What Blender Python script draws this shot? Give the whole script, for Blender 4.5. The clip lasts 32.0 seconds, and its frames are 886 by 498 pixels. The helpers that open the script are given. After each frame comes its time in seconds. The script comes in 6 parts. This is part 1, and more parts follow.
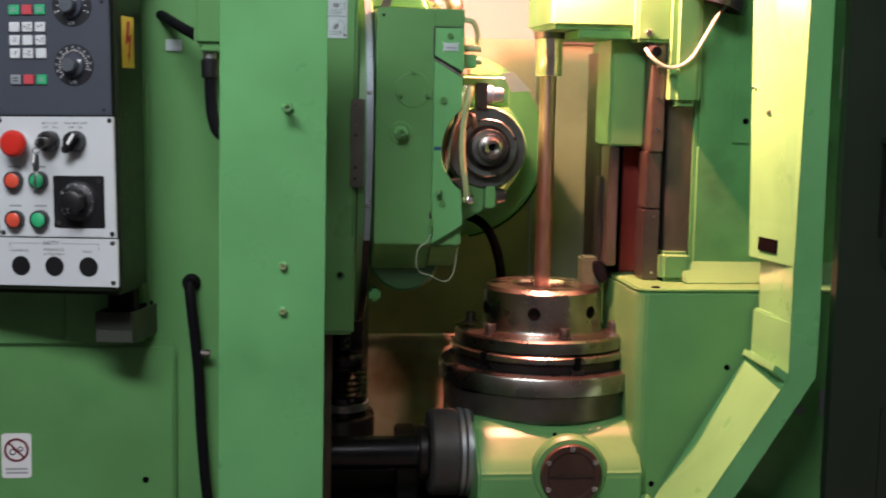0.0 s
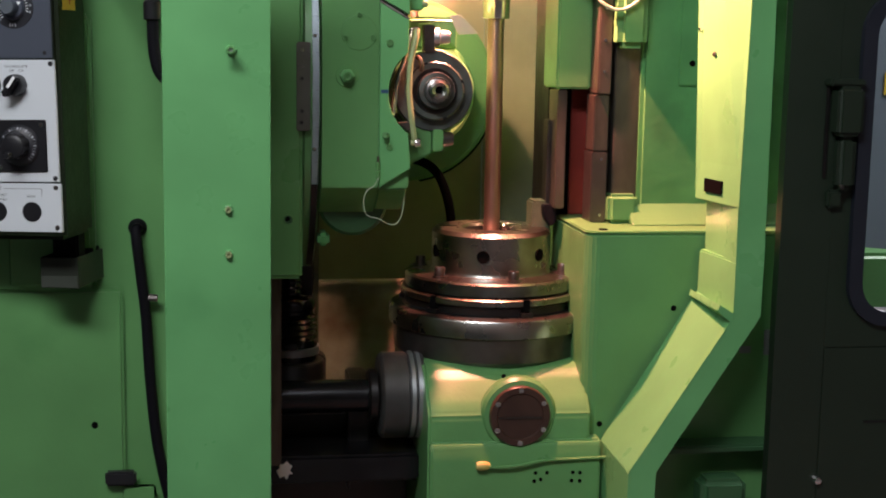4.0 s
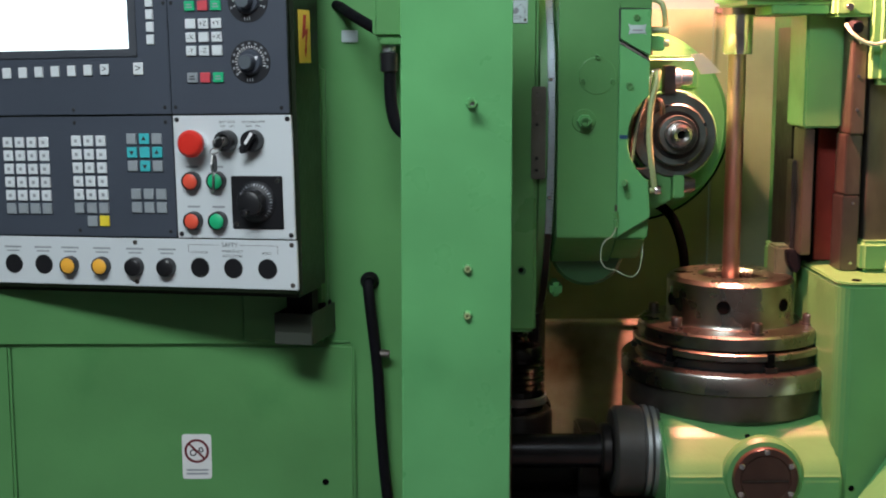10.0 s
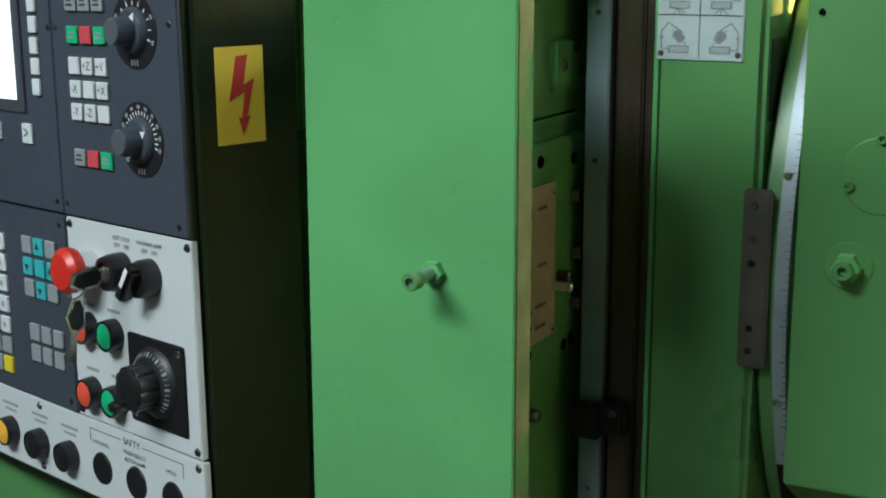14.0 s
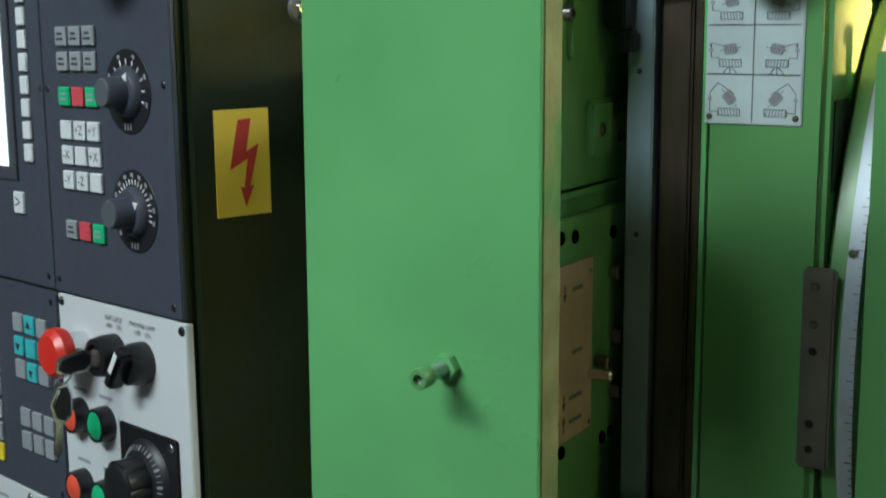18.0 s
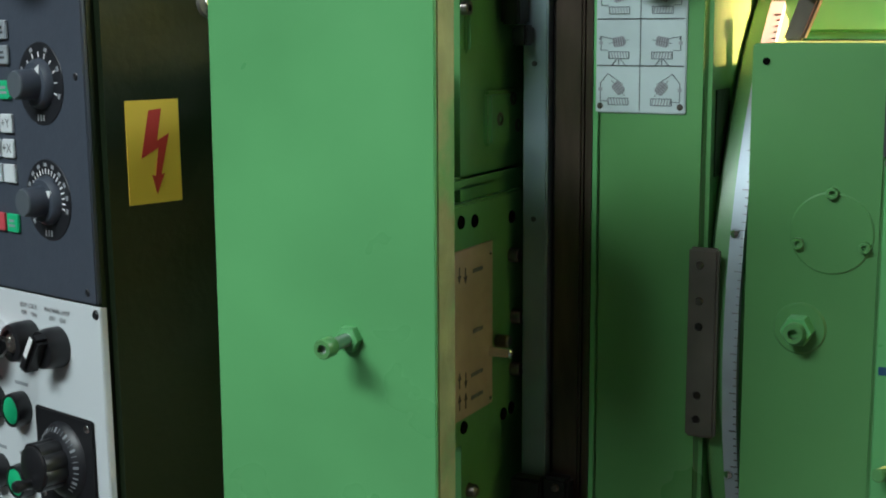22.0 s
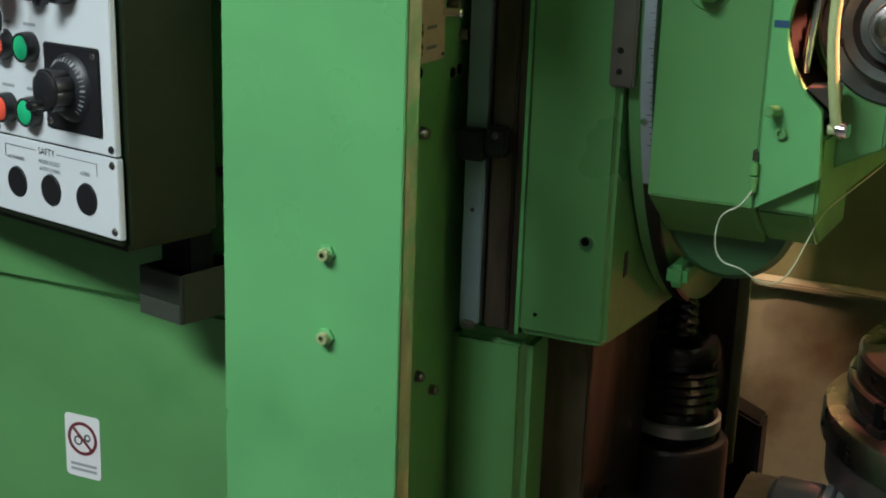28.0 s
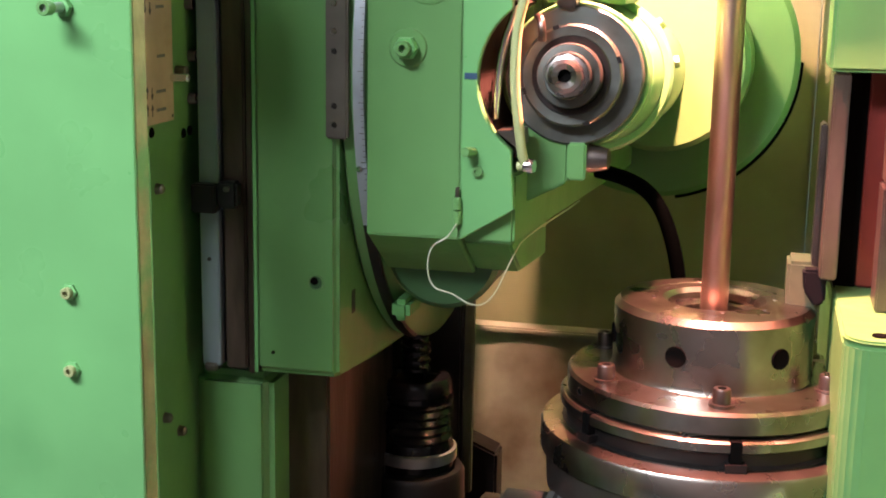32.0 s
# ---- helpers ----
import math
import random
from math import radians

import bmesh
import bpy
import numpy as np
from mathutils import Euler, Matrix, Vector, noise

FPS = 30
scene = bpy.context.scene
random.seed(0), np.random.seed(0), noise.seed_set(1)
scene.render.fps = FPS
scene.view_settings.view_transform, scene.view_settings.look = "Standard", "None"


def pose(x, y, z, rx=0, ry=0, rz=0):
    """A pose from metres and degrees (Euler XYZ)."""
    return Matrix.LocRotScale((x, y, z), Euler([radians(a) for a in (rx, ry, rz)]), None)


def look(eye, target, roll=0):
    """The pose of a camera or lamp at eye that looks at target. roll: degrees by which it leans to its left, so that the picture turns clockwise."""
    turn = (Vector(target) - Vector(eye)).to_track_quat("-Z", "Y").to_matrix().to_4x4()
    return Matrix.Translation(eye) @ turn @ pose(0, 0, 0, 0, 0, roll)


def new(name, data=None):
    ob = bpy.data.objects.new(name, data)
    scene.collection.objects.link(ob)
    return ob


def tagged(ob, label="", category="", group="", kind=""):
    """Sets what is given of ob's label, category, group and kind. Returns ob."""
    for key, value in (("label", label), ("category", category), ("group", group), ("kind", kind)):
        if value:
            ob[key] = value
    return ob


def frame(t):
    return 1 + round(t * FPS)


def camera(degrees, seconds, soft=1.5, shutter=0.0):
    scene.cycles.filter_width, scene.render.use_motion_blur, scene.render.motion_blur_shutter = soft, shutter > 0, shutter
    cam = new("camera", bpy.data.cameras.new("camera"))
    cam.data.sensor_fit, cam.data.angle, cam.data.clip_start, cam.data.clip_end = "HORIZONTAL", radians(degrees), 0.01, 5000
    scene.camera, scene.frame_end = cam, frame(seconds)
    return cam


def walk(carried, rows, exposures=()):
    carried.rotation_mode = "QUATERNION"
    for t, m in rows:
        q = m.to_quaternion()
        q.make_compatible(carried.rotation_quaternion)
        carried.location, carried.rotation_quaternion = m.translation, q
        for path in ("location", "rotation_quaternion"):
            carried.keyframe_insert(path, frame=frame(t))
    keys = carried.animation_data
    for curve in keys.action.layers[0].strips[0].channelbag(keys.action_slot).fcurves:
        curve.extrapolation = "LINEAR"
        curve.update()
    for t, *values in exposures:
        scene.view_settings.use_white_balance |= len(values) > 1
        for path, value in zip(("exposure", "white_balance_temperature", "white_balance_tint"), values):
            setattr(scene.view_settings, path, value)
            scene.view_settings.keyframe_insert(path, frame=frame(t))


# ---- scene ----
# ---- camera ----
cam = camera(36.57, 32.0, soft=1.9, shutter=0.4)
PATH = [
    (0, (0.5178, -2.0389, 1.3531), (0.7625, -0.0668, 1.1274), 1.22),
    (0.5, (0.5312, -2.0457, 1.3536), (0.8680, -0.0871, 1.1288), 1.11),
    (1, (0.5592, -2.0651, 1.3566), (0.9502, -0.1205, 1.1006), 1.00),
    (1.5, (0.5567, -2.0567, 1.3645), (1.0054, -0.1322, 1.0562), 1.11),
    (2, (0.5357, -2.0431, 1.3428), (1.0344, -0.1324, 1.0257), 0.89),
    (2.5, (0.5524, -2.0526, 1.3508), (1.0579, -0.1446, 1.0282), 0.88),
    (3, (0.5571, -2.0555, 1.3453), (0.9984, -0.1300, 1.0326), 0.83),
    (3.5, (0.5192, -2.0315, 1.3291), (0.9240, -0.0942, 1.0413), 0.77),
    (4, (0.5384, -2.0473, 1.3422), (0.8424, -0.0933, 1.0435), 1.03),
    (4.5, (0.5183, -2.0332, 1.3383), (0.8094, -0.0736, 1.0642), 0.91),
    (6.5, (0.4738, -2.0232, 1.3346), (0.7502, -0.0572, 1.0931), 1.12),
    (7, (0.4620, -2.0253, 1.3380), (0.7541, -0.0619, 1.0938), 1.18),
    (7.5, (0.4535, -2.0282, 1.3338), (0.7544, -0.0657, 1.0930), 1.15),
    (8, (0.4450, -2.0336, 1.3348), (0.7527, -0.0722, 1.0932), 1.14),
    (8.5, (0.4294, -2.0261, 1.3389), (0.7055, -0.0617, 1.0843), 1.34),
    (9, (0.4316, -2.0123, 1.3455), (0.6341, -0.0373, 1.1042), 0.34),
    (9.5, (0.4583, -1.9873, 1.3724), (0.5719, -0.0082, 1.1073), 1.14),
    (10, (0.4675, -1.9264, 1.4090), (0.4911, 0.0514, 1.1133), -0.00),
    (10.5, (0.5126, -1.7703, 1.4269), (0.5141, 0.2062, 1.1215), -0.38),
    (11, (0.5607, -1.6176, 1.4354), (0.5670, 0.3557, 1.1101), -0.89),
    (11.5, (0.6383, -1.4988, 1.4583), (0.5252, 0.4655, 1.0993), -0.86),
    (12, (0.7534, -1.3674, 1.5040), (0.3591, 0.5674, 1.1863), 0.95),
    (12.5, (0.8324, -1.2049, 1.5182), (0.3495, 0.7048, 1.1717), 0.42),
    (13, (0.8899, -0.9768, 1.5372), (0.3078, 0.9012, 1.1706), 1.61),
    (13.5, (0.9600, -0.8516, 1.5401), (0.1312, 0.9255, 1.1464), 0.54),
    (15.5, (0.8984, -0.6161, 1.5114), (-0.1019, 1.0520, 1.0457), -0.75),
    (16, (0.9025, -0.6199, 1.4980), (-0.0991, 1.0517, 1.0478), -0.57),
    (16.5, (0.8989, -0.6195, 1.4917), (-0.0908, 1.0554, 1.0279), 0.02),
    (17, (0.9081, -0.6303, 1.4958), (-0.0776, 1.0500, 1.0430), -0.13),
    (17.5, (0.9169, -0.6379, 1.5149), (-0.0816, 1.0441, 1.0977), -0.99),
    (18, (0.9143, -0.6540, 1.5327), (-0.0884, 1.0426, 1.1917), -0.26),
    (18.5, (0.9234, -0.6656, 1.5402), (-0.0617, 1.0503, 1.2488), -0.31),
    (19, (0.9221, -0.6804, 1.5584), (-0.0473, 1.0498, 1.3007), 0.12),
    (19.5, (0.9287, -0.6853, 1.5662), (-0.0286, 1.0552, 1.3329), -0.01),
    (20, (0.9319, -0.6974, 1.5697), (0.0043, 1.0610, 1.3512), 0.58),
    (20.5, (0.9327, -0.6960, 1.5663), (0.0528, 1.0813, 1.3074), 0.19),
    (21, (0.9285, -0.6958, 1.5566), (0.0493, 1.0791, 1.2793), 0.46),
    (21.5, (0.9406, -0.6913, 1.5272), (0.0518, 1.0739, 1.2204), -0.14),
    (22, (0.9485, -0.6922, 1.5228), (0.0514, 1.0644, 1.1915), -0.29),
    (22.5, (0.9514, -0.6931, 1.5215), (0.0580, 1.0648, 1.1876), -0.08),
    (23, (0.9516, -0.6982, 1.5126), (0.0677, 1.0591, 1.1510), -0.17),
    (23.5, (0.9473, -0.7077, 1.5021), (0.0574, 1.0464, 1.1396), -0.19),
    (24, (0.9487, -0.7298, 1.4705), (0.0605, 1.0227, 1.0964), -0.45),
    (24.5, (0.9531, -0.7652, 1.4371), (0.0524, 0.9728, 1.0270), -0.12),
    (25, (0.9632, -0.8055, 1.4154), (0.0930, 0.9388, 0.9677), 0.17),
    (25.5, (0.9897, -0.8355, 1.4199), (0.1667, 0.9195, 0.9275), 0.59),
    (26, (1.0066, -0.8494, 1.4170), (0.2160, 0.9126, 0.8972), 1.24),
    (26.5, (1.0096, -0.8670, 1.4050), (0.2242, 0.8923, 0.8681), 1.91),
    (28.5, (1.0196, -0.9059, 1.3876), (0.2552, 0.8577, 0.8351), 1.86),
    (29, (1.0406, -0.9350, 1.3854), (0.3003, 0.8497, 0.8689), 1.66),
    (29.5, (1.0540, -0.9562, 1.3818), (0.3638, 0.8558, 0.8916), 1.70),
    (30, (1.0636, -0.9742, 1.3757), (0.4513, 0.8731, 0.9147), 1.44),
    (30.5, (1.0717, -0.9847, 1.3743), (0.5504, 0.8939, 0.9280), 1.42),
    (31, (1.0720, -0.9796, 1.3687), (0.6305, 0.9211, 0.9300), 1.11),
    (31.5, (1.0750, -0.9881, 1.3625), (0.6314, 0.9158, 0.9404), 0.81),
    (32, (1.0923, -1.0120, 1.3647), (0.6419, 0.8944, 0.9608), 0.95),
]
walk(cam, [(t, look(e, a, r)) for t, e, a, r in PATH],
     exposures=[(0, 0.4, 6700, 18), (4, 0.3, 6700, 18), (8, 0.37, 6350, 10), (10, 0.43, 6350, 8), (12, 0.47, 6400, 2), (15.5, 0.36, 6350, 2), (20, 0.33, 6350, 3), (24, 0.37, 6350, 2),
                (26, 0.58, 6450, 4), (28.5, 0.76, 6450, 4), (29.3, 0.86, 6500, 8), (30.5, 1.28, 6650, 20), (32, 1.53, 6700, 24)])

# ---- world and lamps ----
world = bpy.data.worlds.new("world")
world.use_nodes = True
scene.world = world
world.node_tree.nodes["Background"].inputs[0].default_value = (0.55, 0.62, 0.66, 1)
world.node_tree.nodes["Background"].inputs[1].default_value = 0.03


def lamp(name, kind, m, energy, color, **kw):
    d = bpy.data.lights.new(name, kind)
    d.energy, d.color = energy, color
    for k, v in kw.items():
        if k == "size":
            d.size = v
        elif k == "size_y":
            d.shape, d.size_y = "RECTANGLE", v
        elif k == "radius":
            d.shadow_soft_size = v
        elif k == "spot":
            d.spot_size, d.spot_blend = radians(v), 1.0
    ob = new(name, d)
    ob.matrix_world = m
    return ob


COOL = (0.93, 1.0, 1.04)
WARM = (1.0, 0.30, 0.21)
# unseen shop ceiling lights: two set from shadow directions, three added to brighten
lamp("tube_light", "AREA", look((-0.08, -1.85, 2.92), (0.45, 0.1, 1.35)), 50, COOL, size=1.3, size_y=0.42)
lamp("tube_light", "AREA", look((-1.1, -1.3, 3.1), (0.4, 0.0, 1.3)), 4, COOL, size=1.5, size_y=0.9)
# added far fill for the work space
lamp("tube_light", "AREA", look((1.3, -4.6, 3.2), (0.9, 0.8, 0.9)), 2, COOL, size=2.4, size_y=0.6)
# added pair that brightens the shop beyond the door window
lamp("tube_light", "AREA", pose(4.0, 1.3, 3.5, -12, 0, 0), 130, COOL, size=2.4, size_y=0.5)
lamp("tube_light", "AREA", pose(4.5, 3.6, 3.7, 0, 0, 0), 110, COOL, size=2.4, size_y=0.4)
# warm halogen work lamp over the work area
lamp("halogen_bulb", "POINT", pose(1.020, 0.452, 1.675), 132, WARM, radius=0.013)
# unseen warm spot added behind the head to brighten guard sheet and back wall
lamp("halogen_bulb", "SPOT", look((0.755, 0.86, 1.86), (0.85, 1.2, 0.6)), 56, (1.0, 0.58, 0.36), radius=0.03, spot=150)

# ---- materials ----


def mat(name, color, rough=0.5, metal=0.0, var=0.12, scale=9.0, bump=0.05, bscale=60.0, stain=None, stain_at=(0.62, 0.75), rvar=0.1, emit=0.0, coat=0.0, stretch=(1, 1, 1), spec=0.5):
    m = bpy.data.materials.new(name)
    m.use_nodes = True
    nt = m.node_tree
    b = nt.nodes["Principled BSDF"]
    b.inputs["Metallic"].default_value = metal
    b.inputs["Specular IOR Level"].default_value = spec
    if coat:
        b.inputs["Coat Weight"].default_value = coat
        b.inputs["Coat Roughness"].default_value = 0.25
    tc = nt.nodes.new("ShaderNodeTexCoord")
    geo = nt.nodes.new("ShaderNodeNewGeometry")
    mp = nt.nodes.new("ShaderNodeMapping")
    mp.inputs["Scale"].default_value = stretch
    nt.links.new(geo.outputs["Position"], mp.inputs["Vector"])

    def noi(s, d=4.0):
        n = nt.nodes.new("ShaderNodeTexNoise")
        n.inputs["Scale"].default_value, n.inputs["Detail"].default_value = s, d
        nt.links.new(mp.outputs[0], n.inputs["Vector"])
        return n

    n1 = noi(scale)
    ramp = nt.nodes.new("ShaderNodeMapRange")
    ramp.inputs["From Min"].default_value, ramp.inputs["From Max"].default_value = 0.3, 0.7
    ramp.inputs["To Min"].default_value, ramp.inputs["To Max"].default_value = 1 - var, 1 + var
    nt.links.new(n1.outputs["Fac"], ramp.inputs["Value"])
    mul = nt.nodes.new("ShaderNodeMix")
    mul.data_type, mul.blend_type = "RGBA", "MULTIPLY"
    mul.inputs["Factor"].default_value = 1.0
    mul.inputs["A"].default_value = (*color, 1)
    comb = nt.nodes.new("ShaderNodeCombineColor")
    for k in range(3):
        nt.links.new(ramp.outputs[0], comb.inputs[k])
    nt.links.new(comb.outputs[0], mul.inputs["B"])
    col = mul.outputs["Result"]
    if stain:
        n3 = noi(scale * 0.55, 8.0)
        r3 = nt.nodes.new("ShaderNodeMapRange")
        r3.inputs["From Min"].default_value, r3.inputs["From Max"].default_value = stain_at
        nt.links.new(n3.outputs["Fac"], r3.inputs["Value"])
        mx = nt.nodes.new("ShaderNodeMix")
        mx.data_type = "RGBA"
        nt.links.new(r3.outputs[0], mx.inputs["Factor"])
        nt.links.new(col, mx.inputs["A"])
        mx.inputs["B"].default_value = (*stain, 1)
        col = mx.outputs["Result"]
    nt.links.new(col, b.inputs["Base Color"])
    n2 = noi(bscale * 0.3, 3.0)
    rr = nt.nodes.new("ShaderNodeMapRange")
    rr.inputs["To Min"].default_value, rr.inputs["To Max"].default_value = max(0.02, rough - rvar), min(1, rough + rvar)
    nt.links.new(n2.outputs["Fac"], rr.inputs["Value"])
    nt.links.new(rr.outputs[0], b.inputs["Roughness"])
    if bump:
        n4 = noi(bscale, 3.0)
        bp = nt.nodes.new("ShaderNodeBump")
        bp.inputs["Strength"].default_value, bp.inputs["Distance"].default_value = bump, 0.004
        nt.links.new(n4.outputs["Fac"], bp.inputs["Height"])
        nt.links.new(bp.outputs[0], b.inputs["Normal"])
    if emit:
        nt.links.new(col, b.inputs["Emission Color"])
        b.inputs["Emission Strength"].default_value = emit
    return m


GREEN = mat("green_machine_paint", (0.116, 0.365, 0.134), 0.30, var=0.14, scale=5, bump=0.10, bscale=45, stain=(0.05, 0.21, 0.07), stain_at=(0.62, 0.9))
GREEN_CAST = mat("green_paint_on_casting", (0.096, 0.264, 0.090), 0.32, var=0.10, scale=7, bump=0.22, bscale=28, stain=(0.045, 0.17, 0.05), stain_at=(0.64, 0.85))
GREEN_DIRTY = mat("green_paint_oily", (0.075, 0.27, 0.085), 0.42, var=0.2, scale=9, bump=0.2, bscale=35, stain=(0.03, 0.07, 0.025), stain_at=(0.58, 0.8))
OLIVE = mat("dark_olive_paint", (0.0095, 0.0155, 0.007), 0.36, var=0.12, scale=6, bump=0.12, bscale=120, spec=0.3)
DOORPAINT = mat("dark_grey_green_paint", (0.008, 0.018, 0.009), 0.5, var=0.12, scale=5, bump=0.08, bscale=60)
STEEL = mat("turned_steel", (0.33, 0.315, 0.30), 0.27, 1.0, var=0.10, scale=9, bump=0.02, bscale=90, stain=(0.22, 0.175, 0.14), stain_at=(0.62, 0.9), rvar=0.06)
STEEL_DARK = mat("oiled_dark_steel", (0.15, 0.135, 0.125), 0.34, 0.9, var=0.2, scale=16, bump=0.08, bscale=60, stain=(0.07, 0.055, 0.045), stain_at=(0.52, 0.75))
COUPLING = mat("oil_dulled_steel", (0.075, 0.078, 0.078), 0.48, 0.5, var=0.25, scale=14, bump=0.08, bscale=60, stain=(0.04, 0.035, 0.03), stain_at=(0.5, 0.75))
STEEL_GREY = mat("ground_steel", (0.40, 0.43, 0.44), 0.38, 0.8, var=0.12, scale=12, bump=0.06, bscale=80, stain=(0.2, 0.2, 0.2), stain_at=(0.6, 0.85))
WAYSTEEL = mat("blued_ground_steel", (0.22, 0.29, 0.32), 0.36, 0.5, var=0.14, scale=12, bump=0.04, bscale=80, stain=(0.12, 0.14, 0.15), stain_at=(0.58, 0.85))
DULLTAN = mat("oil_browned_bare_casting", (0.085, 0.10, 0.055), 0.55, 0.0, var=0.25, scale=18, bump=0.15, bscale=40, stain=(0.07, 0.10, 0.04), stain_at=(0.5, 0.75))
RAIL = mat("greased_guideway", (0.075, 0.055, 0.042), 0.32, 0.6, var=0.35, scale=14, bump=0.1, bscale=50, stain=(0.035, 0.025, 0.018), stain_at=(0.5, 0.7), stretch=(3, 3, 0.6))
COPPERY = mat("bare_guide_steel", (0.155, 0.140, 0.118), 0.34, 0.85, var=0.3, scale=12, bump=0.10, bscale=60, stain=(0.085, 0.055, 0.04), stain_at=(0.55, 0.8), stretch=(2, 2, 0.7))
BLACK = mat("black_plastic", (0.012, 0.012, 0.014), 0.35, var=0.1, bump=0.03)
BLACKOIL = mat("oil_black_steel", (0.016, 0.017, 0.019), 0.24, 0.6, var=0.3, scale=20, bump=0.08, bscale=50)
WETBLACK = mat("oil_wet_black_rubber", (0.004, 0.004, 0.005), 0.26, var=0.2, bump=0.25, bscale=60, spec=0.35)
RUBBER = mat("black_rubber", (0.004, 0.004, 0.006), 0.65, var=0.15, bump=0.1, bscale=140, spec=0.12)
# hose black set deeper and glossless to paint the spindle's shadow
HOSEBLACK = mat("shaded_hose_black", (0.0005, 0.0012, 0.0012), 0.8, var=0.15, bump=0.1, bscale=140, spec=0.01)
REDLAMP = mat("orange_red_lens", (0.72, 0.09, 0.05), 0.35, var=0.04, bump=0.0)
EDGEWORN = mat("worn_paint_edge", (0.24, 0.28, 0.14), 0.5, var=0.25, scale=30, bump=0.2, bscale=120, stain=(0.11, 0.30, 0.11), stain_at=(0.52, 0.62))
PRINT = mat("worn_print", (0.10, 0.11, 0.12), 0.55, var=0.3, scale=90, bump=0.0)
ARMGREY = mat("olive_grey_sheet", (0.021, 0.026, 0.018), 0.45, var=0.1, scale=8, bump=0.08)
BLUERUBBER = mat("dark_blue_rubber_seal", (0.008, 0.011, 0.019), 0.5, var=0.1, bump=0.05)
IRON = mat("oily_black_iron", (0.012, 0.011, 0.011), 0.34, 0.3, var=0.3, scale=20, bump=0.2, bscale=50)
ANTHRA = mat("anthracite_panel", (0.050, 0.060, 0.081), 0.46, var=0.05, bump=0.05, bscale=300)
ANTHRA2 = mat("black_dial_face", (0.012, 0.013, 0.017), 0.45, var=0.05, bump=0.0)
WHITEPANEL = mat("white_panel", (0.57, 0.61, 0.63), 0.42, var=0.03, scale=4, bump=0.02, bscale=200)
KEYWHITE = mat("white_key", (0.60, 0.64, 0.66), 0.5, var=0.03, bump=0.0)
KEYGREY = mat("grey_key", (0.26, 0.29, 0.31), 0.5, var=0.05, bump=0.0)
KEYTEAL = mat("teal_key", (0.05, 0.42, 0.45), 0.5, var=0.05, bump=0.0)
RED = mat("red_button", (0.62, 0.03, 0.02), 0.35, var=0.05, bump=0.0)
REDKEY = mat("red_key", (0.55, 0.07, 0.09), 0.45, var=0.04, bump=0.0)
GREENKEY = mat("green_key", (0.02, 0.42, 0.18), 0.42, var=0.05, bump=0.0)
YELLOWBTN = mat("yellow_button", (0.85, 0.42, 0.05), 0.35, var=0.05, bump=0.0)
YELLOW = mat("yellow_plastic", (0.72, 0.60, 0.04), 0.4, var=0.05, bump=0.0)
STICKER = mat("yellow_sticker", (0.70, 0.50, 0.05), 0.5, var=0.04, bump=0.0)
REDINK = mat("red_ink", (0.45, 0.03, 0.02), 0.55, var=0.03, bump=0.0)
MAROON = mat("dark_maroon_ink", (0.13, 0.018, 0.025), 0.55, var=0.03, bump=0.0)
INK = mat("dark_ink", (0.03, 0.03, 0.035), 0.6, var=0.03, bump=0.0)
GREYINK = mat("grey_ink", (0.28, 0.30, 0.32), 0.6, var=0.03, bump=0.0)
# near-black laid over bores and gaps to paint their shade
GAPSHADE = mat("gap_shade", (0.004, 0.004, 0.004), 0.9, var=0.0, bump=0.0, spec=0.0)
WHITEINK = mat("white_ink", (0.75, 0.76, 0.76), 0.6, var=0.03, bump=0.0)
PAPER = mat("white_sticker", (0.68, 0.69, 0.69), 0.5, var=0.04, bump=0.0)
ALU = mat("aluminium_plate", (0.44, 0.53, 0.54), 0.42, 0.2, var=0.14, scale=16, bump=0.05, bscale=90, stain=(0.26, 0.25, 0.23), stain_at=(0.58, 0.8))
# worn metal with the lamp's warm tint put into its colour
PINKPLATE = mat("worn_dull_metal_plate", (0.40, 0.315, 0.24), 0.55, 0.2, var=0.16, scale=22, bump=0.05, stain=(0.24, 0.17, 0.12), stain_at=(0.55, 0.8))
CHROME = mat("chrome", (0.75, 0.75, 0.75), 0.15, 1.0, var=0.04, bump=0.0)
# even tan tone, lightened to offset the dimmed rear spot
BACKPAINT = mat("tan_wall_paint", (0.27, 0.285, 0.17), 0.45, var=0.14, scale=5, bump=0.12, bscale=30, stain=(0.14, 0.15, 0.085), stain_at=(0.5, 0.8))
# green darkened to paint the shade behind the sliding door
SHADEGREEN = mat("green_darkened_for_shade", (0.03, 0.10, 0.04), 0.45, var=0.2, scale=7, bump=0.15, bscale=35)
CLEAR = mat("milky_plastic", (0.40, 0.40, 0.32), 0.4, var=0.1, scale=20, bump=0.1)
ARBOR = mat("worn_arbor_steel", (0.34, 0.27, 0.23), 0.38, 1.0, var=0.14, scale=10, bump=0.05, stain=(0.22, 0.15, 0.11), stain_at=(0.52, 0.8), stretch=(3, 3, 0.7))
# brown sheet darkened further as if out of the lamp's reach
CHUTE = mat("brown_sheet_in_shade", (0.016, 0.013, 0.011), 0.6, 0.0, var=0.25, scale=18, bump=0.1, spec=0.1)
BRIGHT = mat("bright_ground_steel", (0.72, 0.71, 0.69), 0.26, 1.0, var=0.05, scale=10, bump=0.03)
TUBEGLOW = mat("lit_tube", (1.0, 1.0, 1.0), 0.4, var=0.0, bump=0.0, emit=6.0)
